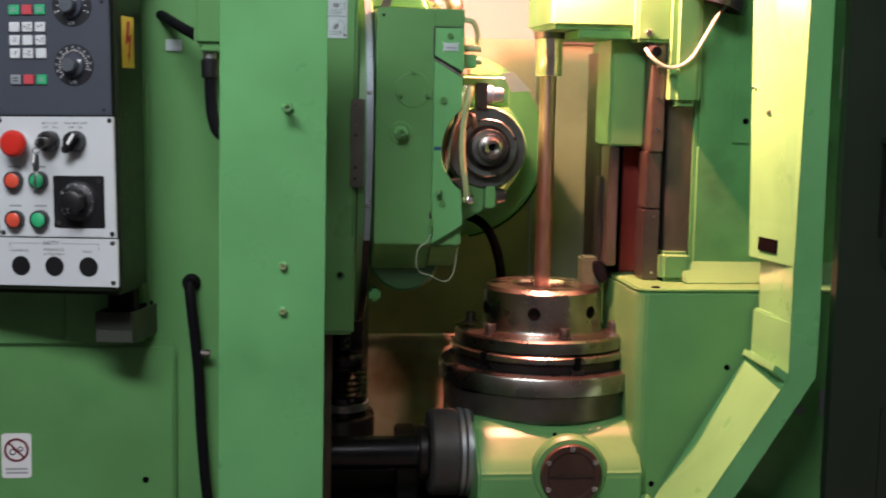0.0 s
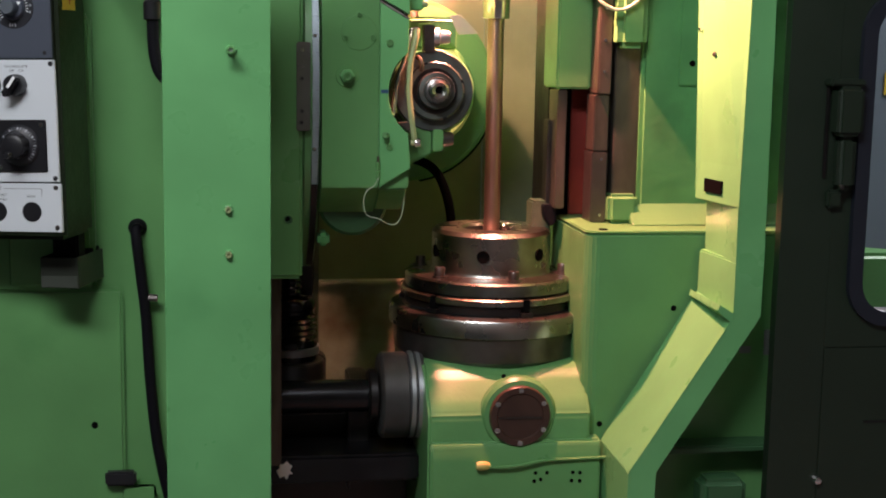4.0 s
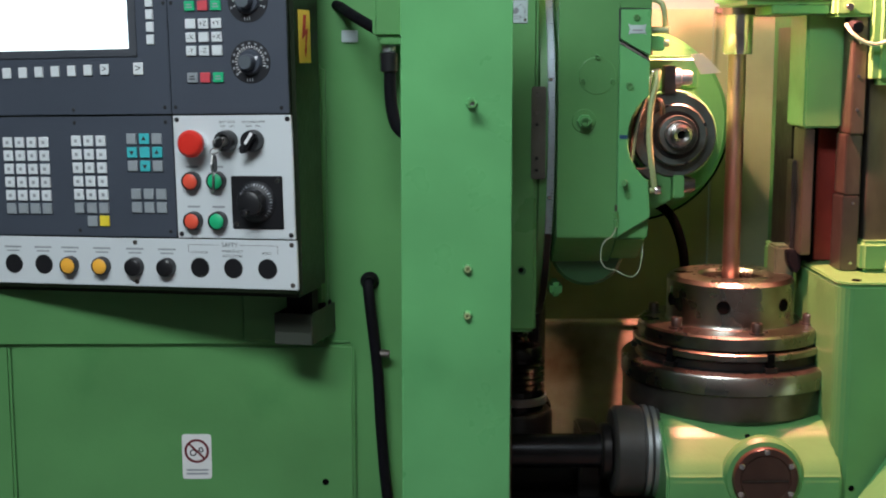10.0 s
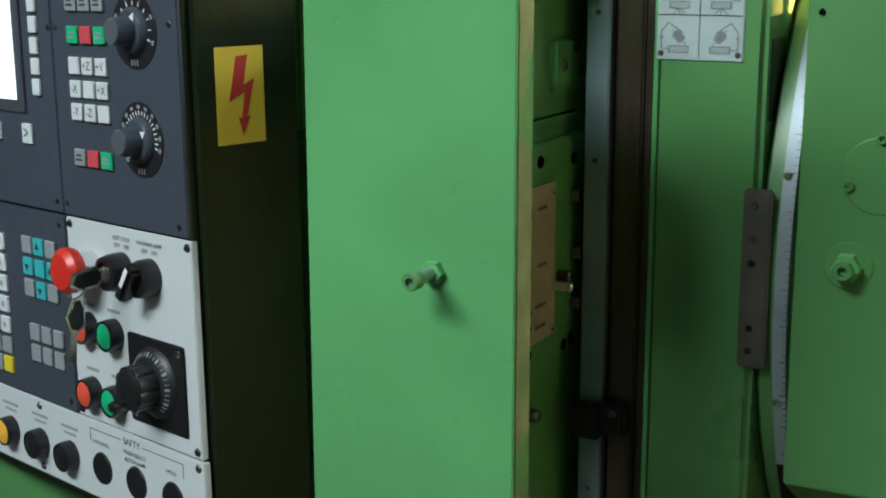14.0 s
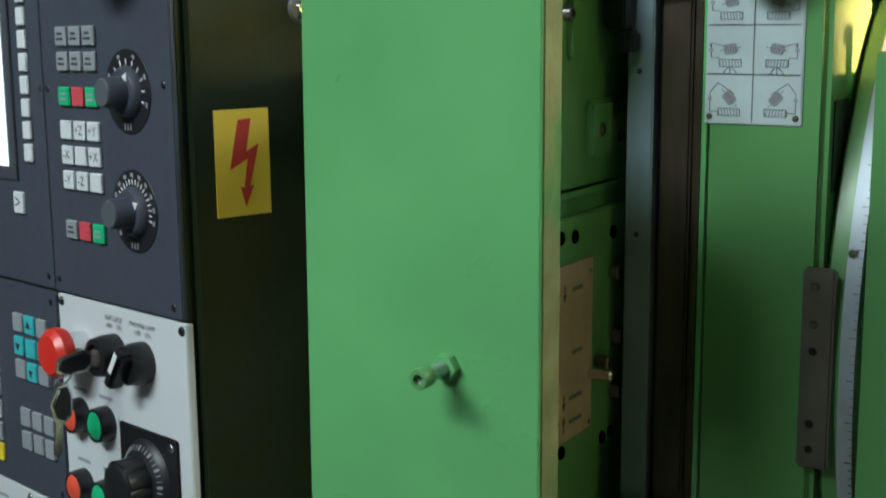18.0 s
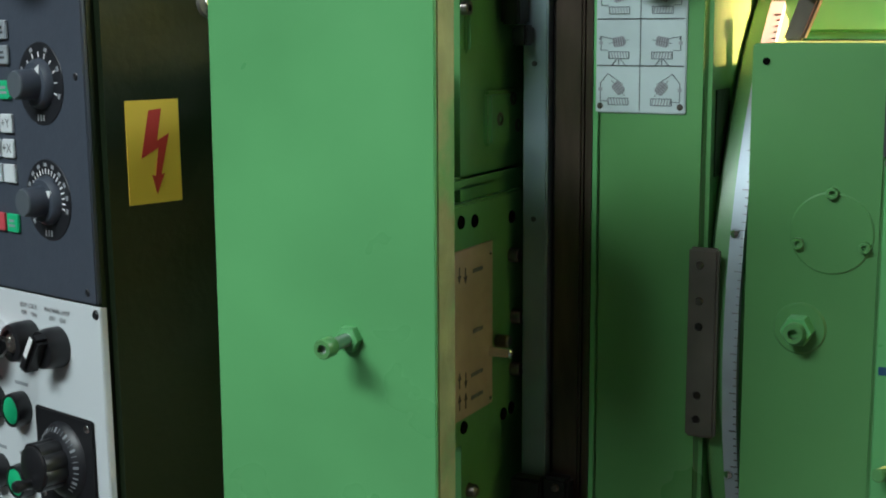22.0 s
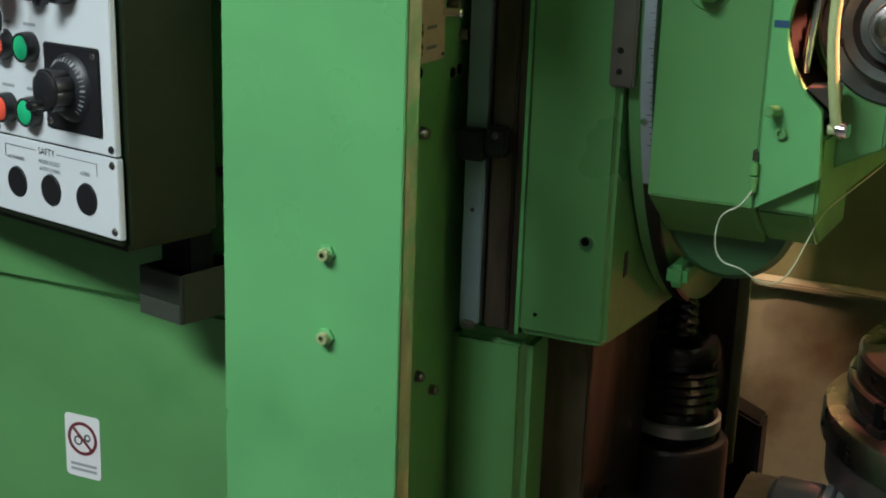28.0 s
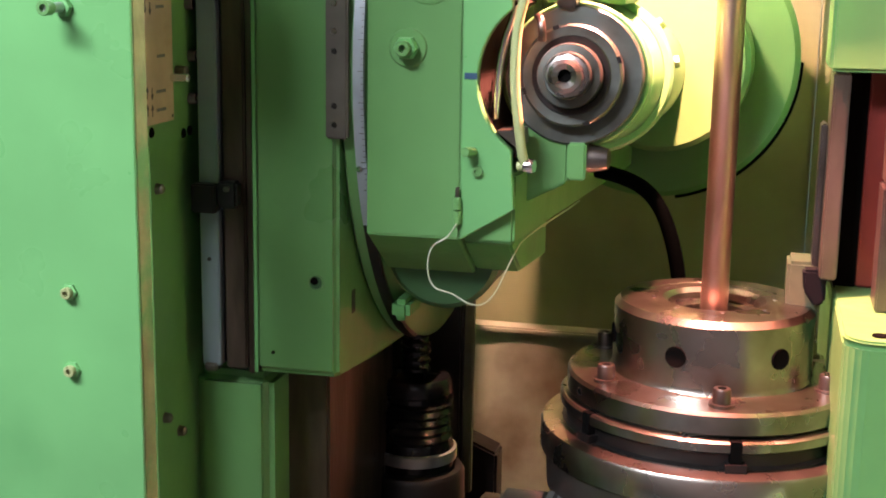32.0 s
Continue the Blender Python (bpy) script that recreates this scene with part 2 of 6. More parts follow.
DULLSTEEL = mat("dull_grey_steel_plate", (0.085, 0.080, 0.068), 0.5, 0.2, var=0.2, scale=18, bump=0.06, stain=(0.10, 0.085, 0.07), stain_at=(0.55, 0.8))
SCALESTEEL = mat("etched_scale_strip", (0.30, 0.36, 0.40), 0.45, 0.3, var=0.12, scale=20, bump=0.04, stain=(0.18, 0.18, 0.17), stain_at=(0.6, 0.85))
WETGREEN = mat("oil_wet_green_paint", (0.084, 0.285, 0.092), 0.16, var=0.12, scale=8, bump=0.55, bscale=13, stain=(0.13, 0.27, 0.08), stain_at=(0.5, 0.8), rvar=0.08, coat=0.5)
KNOBCAP = mat("grey_knob_plastic", (0.085, 0.10, 0.115), 0.4, var=0.05, bump=0.0)
# hub green darkened to paint the shade under the head
HUBSHADE = mat("hub_green_in_shade", (0.028, 0.085, 0.032), 0.36, var=0.2, scale=8, bump=0.2, bscale=30, stain=(0.025, 0.07, 0.025), stain_at=(0.56, 0.8))
TABLESTEEL = mat("oiled_turned_steel", (0.34, 0.34, 0.31), 0.28, 1.0, var=0.22, scale=12, bump=0.012, bscale=70, stain=(0.13, 0.105, 0.085), stain_at=(0.5, 0.75), rvar=0.05)
HOBSTEEL = mat("oil_greyed_steel", (0.125, 0.15, 0.14), 0.38, 0.8, var=0.2, scale=22, bump=0.06, bscale=80, stain=(0.06, 0.055, 0.045), stain_at=(0.5, 0.72))
GREASEPAN = mat("stained_chip_tray", (0.37, 0.37, 0.31), 0.5, var=0.24, scale=8, bump=0.15, bscale=22, stain=(0.13, 0.085, 0.05), stain_at=(0.5, 0.72))
CREAMPIPE = mat("cream_green_paint", (0.30, 0.36, 0.17), 0.42, var=0.15, bump=0.05)
CREAMWIRE = mat("cream_cable", (0.33, 0.41, 0.30), 0.5, var=0.08, bump=0.0)
REDPAINT = mat("red_way_cover", (0.18, 0.020, 0.013), 0.45, var=0.2, scale=14, bump=0.1)
FLOORM = mat("shop_floor_concrete", (0.12, 0.12, 0.118), 0.6, var=0.2, scale=3, bump=0.15, bscale=25, stain=(0.08, 0.08, 0.075), stain_at=(0.55, 0.8))
WALLM = mat("shop_wall_paint", (0.27, 0.28, 0.27), 0.7, var=0.1, scale=2, bump=0.08, bscale=20)
CEILM = mat("shop_ceiling", (0.22, 0.23, 0.22), 0.8, var=0.08, scale=2, bump=0.05)
BLUEGREY = mat("blue_grey_cabinet_paint", (0.16, 0.20, 0.24), 0.45, var=0.06, scale=3, bump=0.06)
AMBER = mat("amber_machine_paint", (0.72, 0.34, 0.02), 0.4, var=0.06, scale=4, bump=0.06)
SCREEN = mat("lit_screen", (0.80, 0.90, 0.95), 0.3, var=0.05, scale=20, bump=0.0, emit=0.95)
TAN = mat("lit_wood_crate", (0.55, 0.42, 0.26), 0.7, var=0.2, scale=10, bump=0.1)
GLASS = bpy.data.materials.new("window_glass")
GLASS.use_nodes = True
_b = GLASS.node_tree.nodes["Principled BSDF"]
_b.inputs["Transmission Weight"].default_value, _b.inputs["Roughness"].default_value, _b.inputs["IOR"].default_value = 1.0, 0.02, 1.05

# ---- building helpers ----


def thing(name, label, category, at=(0, 0, 0), group="", kind=""):
    ob = new(name)
    ob.location = at
    bpy.context.view_layer.update()
    return tagged(ob, label, category, group, kind)


def mesh_of(bm, material, name, smooth=35):
    bmesh.ops.recalc_face_normals(bm, faces=bm.faces)
    me = bpy.data.meshes.new(name)
    for f in bm.faces:
        f.smooth = True
    bm.to_mesh(me)
    bm.free()
    me.materials.append(material)
    me.set_sharp_from_angle(angle=radians(smooth))
    return me


def part(name, bm, material, parent=None, label="", smooth=35):
    ob = new(name, mesh_of(bm, material, name, smooth))
    if parent is not None:
        ob.parent = parent
        if parent.parent is None:
            ob.matrix_parent_inverse = parent.matrix_basis.inverted()
    if label:
        ob["label"] = label
    return ob


def solo(name, bm, material, label, category, kind="", group="", smooth=35):
    return tagged(part(name, bm, material, None, "", smooth), label, category, group, kind)


def box(x0, x1, y0, y1, z0, z1, bev=0.0, seg=2, m=None, bm=None):
    b = bmesh.new()
    bmesh.ops.create_cube(b, size=1.0, matrix=Matrix.Translation(((x0 + x1) / 2, (y0 + y1) / 2, (z0 + z1) / 2)) @ Matrix.Diagonal((abs(x1 - x0), abs(y1 - y0), abs(z1 - z0), 1)))
    if bev:
        bmesh.ops.bevel(b, geom=list(b.edges), offset=bev, segments=seg, affect="EDGES", clamp_overlap=True)
    if m is not None:
        b.transform(m)
    return merge(bm, b)


def merge(bm, b):
    if bm is None:
        return b
    me = bpy.data.meshes.new("tmp")
    b.to_mesh(me)
    b.free()
    bm.from_mesh(me)
    bpy.data.meshes.remove(me)
    return bm


def prism(pts, axis, a, c, bev=0.0, seg=2, m=None, bm=None):
    """A polygon in the two other axes, drawn out along axis from a to c."""
    b = bmesh.new()

    def at(p, v):
        q = list(p)
        q.insert("xyz".index(axis), v)
        return q

    lo = [b.verts.new(at(p, a)) for p in pts]
    hi = [b.verts.new(at(p, c)) for p in pts]
    n = len(pts)
    b.faces.new(lo)
    b.faces.new(hi)
    for i in range(n):
        b.faces.new((lo[i], lo[(i + 1) % n], hi[(i + 1) % n], hi[i]))
    bmesh.ops.recalc_face_normals(b, faces=b.faces)
    if bev:
        bmesh.ops.bevel(b, geom=list(b.edges), offset=bev, segments=seg, affect="EDGES", clamp_overlap=True)
    if m is not None:
        b.transform(m)
    return merge(bm, b)


def lathe(profile, m=None, n=48, bm=None):
    """Rows (radius, height) turned round z; m lays the result into place."""
    b = bmesh.new()
    rings = []
    for r, h in profile:
        if r < 1e-6:
            rings.append([b.verts.new((0, 0, h))])
        else:
            rings.append([b.verts.new((r * math.cos(2 * math.pi * k / n), r * math.sin(2 * math.pi * k / n), h)) for k in range(n)])
    for p, q in zip(rings, rings[1:]):
        for k in range(n):
            j = (k + 1) % n
            if len(p) == 1 and len(q) == 1:
                continue
            if len(p) == 1:
                b.faces.new((p[0], q[j], q[k]))
            elif len(q) == 1:
                b.faces.new((p[k], p[j], q[0]))
            else:
                b.faces.new((p[k], p[j], q[j], q[k]))
    if m is not None:
        b.transform(m)
    return merge(bm, b)


def cyl(p, q, r, n=24, bev=0.0, bm=None):
    """A capped rod from p to q."""
    p, q = Vector(p), Vector(q)
    h = (q - p).length
    m = Matrix.Translation(p) @ (q - p).to_track_quat("Z", "Y").to_matrix().to_4x4()
    e = min(bev, r * 0.5, h * 0.4)
    prof = [(0, 0), (r - e, 0), (r, e), (r, h - e), (r - e, h), (0, h)] if e else [(0, 0), (r, 0), (r, h), (0, h)]
    return lathe(prof, m, n, bm)


def tube(pts, r, n=10, res=8, bm=None, ribs=0):
    """A round hose along smooth points."""
    P = [Vector(p) for p in pts]
    path = []
    for i in range(len(P) - 1):
        p0, p1, p2, p3 = P[max(i - 1, 0)], P[i], P[i + 1], P[min(i + 2, len(P) - 1)]
        for k in range(res):
            t = k / res
            path.append(0.5 * ((2 * p1) + (p2 - p0) * t + (2 * p0 - 5 * p1 + 4 * p2 - p3) * t * t + (3 * p1 - p0 - 3 * p2 + p3) * t ** 3))
    path.append(P[-1])
    b = bmesh.new()
    rings, up = [], Vector((0.31, 0.17, 0.93))
    for i, c in enumerate(path):
        d = (path[min(i + 1, len(path) - 1)] - path[max(i - 1, 0)]).normalized()
        u = (up - d * up.dot(d)).normalized()
        v = d.cross(u)
        up = u
        rr = r * (1.0 + (0.14 if ribs and i % 2 else 0.0))
        rings.append([b.verts.new(c + (u * math.cos(2 * math.pi * k / n) + v * math.sin(2 * math.pi * k / n)) * rr) for k in range(n)])
    for a, c in zip(rings, rings[1:]):
        for k in range(n):
            b.faces.new((a[k], a[(k + 1) % n], c[(k + 1) % n], c[k]))
    b.faces.new(rings[0])
    b.faces.new(list(reversed(rings[-1])))
    return merge(bm, b)


def facing(p, d):
    """A pose whose z axis looks along d, at p."""
    return Matrix.Translation(p) @ Vector(d).to_track_quat("Z", "Y").to_matrix().to_4x4()


def hexa(r, h, m, bm=None):
    return lathe([(0, 0), (r, 0), (r, h * 0.85), (r * 0.93, h), (0, h)], m, 6, bm)


def cap_screw(p, d, r, h, parent, material, name="screw", sunk=True):
    """A socket-head screw that stands out along d."""
    m = facing(p, d)
    prof = [(r * 0.0, h * 0.35), (r * 0.5, h * 0.35), (r * 0.5, h), (r * 0.9, h), (r, h * 0.88), (r, -0.002), (0, -0.002)]
    ob = part(name, lathe(prof, m, 18), material, parent)
    return ob


def hole(p, d, r, parent, name="hole"):
    """A near-black disc with a thin rim, the shade of a bore painted on."""
    m = facing(p, d)
    prof = [(0, 0.0006), (r * 0.82, 0.0006), (r * 0.9, 0.0014), (r, 0.0004), (r, -0.004)]
    return part(name, lathe(prof, m, 18), GAPSHADE, parent, "bored hole drawn as a dark disc")


# ---- the shop round the machine ----
solo("floor", box(-5, 8, -6, 6, -0.1, 0.0), FLOORM, "grey stained concrete shop floor", "floor", "structure")
solo("ceiling", box(-5, 8, -6, 6, 4.0, 4.1), CEILM, "pale grey shop ceiling", "ceiling", "structure")
solo("wall_north", box(-5, 8, 6.0, 6.1, 0, 4), WALLM, "plain painted shop wall", "wall", "structure")
solo("wall_south", box(-5, 8, -6.1, -6.0, 0, 4), WALLM, "plain painted shop wall", "wall", "structure")
solo("wall_west", box(-5.1, -5.0, -6, 6, 0, 4), WALLM, "plain painted shop wall", "wall", "structure")
solo("wall_east", box(8.0, 8.1, -6, 6, 0, 4), WALLM, "plain painted shop wall", "wall", "structure")

# ---- column cover: the long folded sheet in front of the column ----
cover = thing("column_cover", "tall light green folded sheet metal cover panel on the column", "machine cover", (0.51, 0.02, 0.0))
bm = prism([(0.430, 0.0), (0.590, 0.0), (0.590, 1.6075), (0.430, 1.5985)], "y", 0.0, 0.003, 0.001, 1)
part("front_sheet", bm, GREEN, cover)
part("flange", box(0.5872, 0.590, 0.0035, 0.026, 0.12, 1.545, 0.0008), EDGEWORN, cover, "narrow folded cover edge with worn paint")
part("flange", box(0.430, 0.4328, 0.0035, 0.026, 0.12, 1.600, 0.0008), GREEN, cover, "narrow folded edge of the green cover")
part("top_strip", prism([(0.430, 1.5992), (0.590, 1.6082), (0.590, 1.611), (0.545, 1.6105), (0.543, 1.608), (0.47, 1.6035), (0.43, 1.6012)], "y", 0.001, 0.03, 0.0006), GREEN, cover)
part("top_bracket", box(0.545, 0.590, 0.0303, 0.054, 1.6035, 1.6063, 0.0008), GREEN, cover)
part("top_bracket", box(0.545, 0.590, 0.0512, 0.054, 1.548, 1.6032, 0.0008), GREEN, cover)
part("top_bracket", box(0.545, 0.590, 0.0265, 0.051, 1.545, 1.548, 0.0008), GREEN, cover)
for xa, xb in ((0.447, 0.468), (0.497, 0.519), (0.538, 0.568)):
    za, zb = 1.5985 + (xa - 0.43) * 0.05625, 1.5985 + (xb - 0.43) * 0.05625
    part("slit", prism([(xa, za - 0.0032), (xb, zb - 0.0032), (xb - 0.001, zb - 0.0014), (xa + 0.001, za - 0.0014)], "y", -0.0006, 0.0004), INK, cover, "narrow dark slit under the top fold")
part("notch_hollow", prism([(0.480 + 0.0085 * math.cos(radians(a)), 1.5985 + 0.0085 * math.sin(radians(a)) * 0.8) for a in range(170, 371, 20)], "y", -0.0008, 0.0005), INK, cover, "dark slot for the hanging wire")
cap_screw((0.531, 0.0, 1.332), (0, -1, 0), 0.0055, 0.004, cover, GREEN, "washer")
part("nut", hexa(0.0085, 0.006, facing((0.531, 0.0, 1.332), (0, -1, 0))), GREEN, cover, "green painted hexagon nut")
part("stud", cyl((0.531, -0.004, 1.332), (0.531, -0.030, 1.332), 0.0042, 14), STEEL_GREY, cover, "worn threaded stud")
cap_screw((0.531, -0.026, 1.332), (0, -1, 0), 0.0062, 0.008, cover, GREEN_CAST)
for z in (1.092, 1.023):
    part("nut", lathe([(0, 0), (0.0075, 0), (0.0075, 0.003), (0.005, 0.004), (0, 0.004)], facing((0.526, 0, z), (0, -1, 0)), 6), GREEN, cover)
    cap_screw((0.526, -0.002, z), (0, -1, 0), 0.0050, 0.007, cover, CREAMPIPE)
hang = solo("hanging_wire", tube([(0.463, 0.02, 1.70), (0.476, 0.0, 1.655), (0.487, -0.004, 1.625), (0.489, -0.006, 1.606), (0.484, -0.006, 1.594), (0.476, -0.003, 1.591)], 0.0007, 6, 6), CREAMWIRE, "thin loose wire hanging into the cover slot", "wire")

# ---- column with its guideway ----
col = thing("machine_column", "green painted cast iron machine column with side plates and guideway", "machine column", (0.3, 0.5, 0.0))
part("column_body", box(-0.90, 0.477, 0.25, 1.1, 0.0, 1.95, 0.012, 3), GREEN_CAST, col)
part("column_core", box(0.477, 0.553, 0.385, 1.1, 0.0, 1.95, 0.004), GREEN_DIRTY, col)
part("side_cover", box(0.16, 0.305, 0.222, 0.25, 0.93, 1.385, 0.009, 3), GREEN_CAST, col, "green raised cover with rounded corners on the column")
for p in ((0.285, 1.365), (0.283, 1.085)):
    cap_screw((p[0], 0.2215, p[1]), (0, -1, 0), 0.005, 0.004, col, STEEL_DARK)
part("side_door", box(-0.30, 0.265, 0.232, 0.25, 0.925, 1.70, 0.005, 3), GREEN_CAST, col, "plain green sheet panel on the column")
part("ledge", box(0.353, 0.43, 0.236, 0.252, 0.30, 0.50, 0.006), GREEN_CAST, col)
part("way_strip", box(0.497, 0.519, 0.340, 0.384, 0.928, 1.95, 0.0012), WAYSTEEL, col, "long ground steel strip beside the guideway")
part("way_strip_groove", box(0.519, 0.524, 0.352, 0.384, 0.93, 1.95), IRON, col)
part("guideway", box(0.524, 0.549, 0.344, 0.384, 0.925, 1.95, 0.002), RAIL, col, "brown greased vertical guideway")
part("guide_lip", box(0.5493, 0.5575, 0.347, 0.384, 0.92, 1.95, 0.0015), RAIL, col)
for z in (1.49, 1.36, 1.05):
    part("strip_screw", cyl((0.5075, 0.3398, z), (0.5075, 0.3388, z), 0.0023, 12), INK, col)
part("strip_foot", box(0.500, 0.516, 0.336, 0.352, 0.922, 0.931, 0.002), COPPERY, col)
# shelf and pads on the side face, above the plate
part("side_shelf", box(0.472, 0.500, 0.15, 0.36, 1.560, 1.567, 0.002), GREEN_CAST, col)
part("side_pad", box(0.472, 0.481, 0.27, 0.372, 1.50, 1.56, 0.003), GREEN_CAST, col)
part("side_pad", box(0.472, 0.4835, 0.305, 0.375, 1.423, 1.468, 0.003), GREEN_CAST, col)
part("side_rib", box(0.472, 0.479, 0.24, 0.372, 1.392, 1.402, 0.002), GREEN_CAST, col)
for y, z in ((0.265, 1.535), (0.324, 1.4445), (0.350, 1.460), (0.36, 1.437)):
    cap_screw((0.4805, y, z), (1, 0, 0), 0.0058, 0.004, col, STEEL_DARK)
# screwed plate with the small worn direction plate
plate = part("side_plate", box(0.470, 0.4845, 0.206, 0.369, 1.184, 1.382, 0.0015), GREEN_CAST, col, "green screwed plate on the column side")
for y, z in ((0.247, 1.368), (0.272, 1.366), (0.345, 1.360), (0.251, 1.199), (0.329, 1.190), (0.345, 1.191)):
    hole((0.4847, y, z), (1, 0, 0), 0.0055, plate)
for y, z, r in ((0.344, 1.327, 0.0062), (0.350, 1.272, 0.0068), (0.348, 1.226, 0.0062)):
    cap_screw((0.484, y, z), (1, 0, 0), r, 0.009, plate, STEEL_DARK)
part("direction_plate", box(0.4848, 0.4862, 0.218, 0.304, 1.207, 1.346, 0.0005), PINKPLATE, plate, "worn metal plate with printed arrows, warm lamp tint in its colour")
for y, z in ((0.224, 1.340), (0.299, 1.336), (0.224, 1.213), (0.299, 1.212)):
    part("rivet", lathe([(0, 0.0012), (0.0014, 0.0008), (0.0018, 0), (0.0018, -0.001)], facing((0.4863, y, z), (1, 0, 0)), 10), STEEL, plate)
for y, z, up in ((0.241, 1.327, -1), (0.252, 1.325, -1), (0.241, 1.240, 1), (0.252, 1.239, -1), (0.241, 1.222, 1), (0.252, 1.221, 1)):
    part("arrow", prism([(y - 0.0006, z - 0.006 * up), (y + 0.0006, z - 0.006 * up), (y + 0.0006, z + 0.001 * up), (y + 0.0028, z + 0.001 * up), (y, z + 0.007 * up), (y - 0.0028, z + 0.001 * up), (y - 0.0006, z + 0.001 * up)], "x", 0.4860, 0.4866), INK, plate, "printed arrow")
for z in (1.326, 1.276, 1.240, 1.221):
    part("print_bar", box(0.4860, 0.4866, 0.266 if z > 1.25 else 0.262, 0.284, z - 0.0016, z + 0.0016), PRINT, plate, "small unreadable print")
part("spring_pin", cyl((0.484, 0.300, 1.252), (0.506, 0.300, 1.252), 0.0045, 14, 0.0015), CHROME, plate, "shiny round pin")
part("pin_screw", cyl((0.484, 0.315, 1.258), (0.497, 0.315, 1.258), 0.0055, 14, 0.001), STEEL_DARK, plate)
for y, z in ((0.2765, 1.1365), (0.282, 0.882), (0.318, 0.855)):
    part("bolt", lathe([(0, 0.008), (0.003, 0.008), (0.0055, 0.006), (0.006, 0.0), (0.007, -0.001)], facing((0.4775, y, z), (1, 0, 0)), 16), STEEL_DARK, col)
part("column_foot", box(0.477, 0.57, 0.36, 0.66, 0.0, 0.915, 0.012, 3), GREEN_CAST, col)
part("way_bottom", box(0.5575, 0.62, 0.42, 0.70, 0.55, 1.0, 0.003), RAIL, col, "brown oily lower end of the guideway")
# stop clamps on the steel strip
for z0, z1 in ((1.520, 1.596), (1.106, 1.138)):
    stop = thing("limit_stop", "black steel limit stop clamped on the guideway strip", "limit stop", (0.51, 0.33, z0), "stops on the column strip")
    if z0 > 1.3:
        part("stop_bar", box(0.486, 0.503, 0.318, 0.340, 1.522, 1.596, 0.002), IRON, stop)
        part("stop_block", box(0.5035, 0.541, 0.320, 0.343, 1.556, 1.588, 0.003), IRON, stop)
        part("stop_tail", box(0.494, 0.508, 0.322, 0.339, 1.505, 1.5215, 0.002), IRON, stop)
        for p in ((0.494, 1.582), (0.494, 1.562), (0.519, 1.580), (0.519, 1.564)):
            part("screw", lathe([(0, 0.0005), (0.0022, 0.0005), (0.0022, 0.0025), (0.0042, 0.0025), (0.0045, 0), (0.0045, -0.001)], facing((p[0], 0.319, p[1]), (0, -1, 0)), 14), STEEL_DARK, stop)
    else:
        part("stop_bar", box(0.4935, 0.522, 0.324, 0.3395, 1.104, 1.136, 0.002), IRON, stop)
        part("stop_block", box(0.5225, 0.546, 0.326, 0.343, 1.110, 1.140, 0.003), IRON, stop)
        part("screw", cyl((0.535, 0.327, 1.132), (0.535, 0.323, 1.132), 0.0035, 12, 0.001), STEEL_DARK, stop)

# ---- carriage on the column ----
carr = thing("hob_carriage", "green cast carriage that slides on the column", "machine carriage", (0.6, 0.5, 0.92))
body = prism([(0.344, 0.925), (0.36, 0.921), (0.50, 0.905), (0.66, 0.892), (0.66, 1.95), (0.344, 1.95)], "x", 0.5585, 0.655, 0.006, 3)
part("carriage_body", body, GREEN_CAST, carr)
part("bottom_edge", prism([(0.5585, 0.924), (0.5625, 0.924), (0.5625, 1.9), (0.5585, 1.9)], "y", 0.3425, 0.345), GREEN, carr)
part("bore_rim", lathe([(0.0070, -0.004), (0.0072, 0.0008), (0.0080, 0.0014), (0.0092, 0.0004), (0.0092, -0.003)], facing((0.630, 0.3435, 1.031), (0, -1, 0)), 28), GREEN_CAST, carr, "painted rim of the bored hole")
# bore shade painted as two dark discs, the inner one set off-centre
part("bore", lathe([(0, 0.0003), (0.0071, 0.0003), (0.0071, -0.002)], facing((0.630, 0.3435, 1.031), (0, -1, 0)), 24), SHADEGREEN, carr, "bored hole drawn as a dark disc")
part("bore_bottom", lathe([(0, 0.0006), (0.0044, 0.0006), (0.0044, -0.001)], facing((0.6285, 0.3435, 1.0325), (0, -1, 0)), 20), GAPSHADE, carr)
hole((0.58, 0.3435, 0.948), (0, -1, 0), 0.002, carr)
# slot and pocket are thin dark boxes that paint the recess shade
part("slot", box(0.6545, 0.6556, 0.395, 0.408, 0.985, 1.012, 0.002), INK, carr, "slot in the casting drawn as a dark patch")
part("side_recess", box(0.6548, 0.6560, 0.36, 0.40, 1.40, 1.47, 0.002), IRON, carr, "pocket in the carriage side drawn as a dark patch")
gauge = part("gauge_plate", box(0.6435, 0.668, 0.336, 0.3438, 1.190, 1.346, 0.002, 2), DULLSTEEL, carr, "dull dark steel plate beside the swivel scale")
for z in (1.332, 1.225, 1.205, 1.282, 1.303):
    part("plate_screw", lathe([(0, 0.001), (0.0025, 0.0014), (0.0034, 0.0), (0.0034, -0.001)], facing((0.6530, 0.336, z), (0, -1, 0)), 12), STEEL_DARK if z > 1.3 else IRON, gauge)
# diagram plate with the six hob settings
dp = thing("diagram_plate", "worn aluminium plate with six small hob setting diagrams on the carriage", "sign plate", (0.598, 0.343, 1.50))
part("plate_sheet", box(0.560, 0.636, 0.3418, 0.3438, 1.451, 1.561, 0.0009), ALU, dp)
for x, z in ((0.5645, 1.5555), (0.6315, 1.5555), (0.5645, 1.4565), (0.6315, 1.4565)):
    part("rivet", lathe([(0, 0.0012), (0.0018, 0.001), (0.0026, 0), (0.0026, -0.0005)], facing((x, 0.3417, z), (0, -1, 0)), 12), STEEL_DARK, dp)
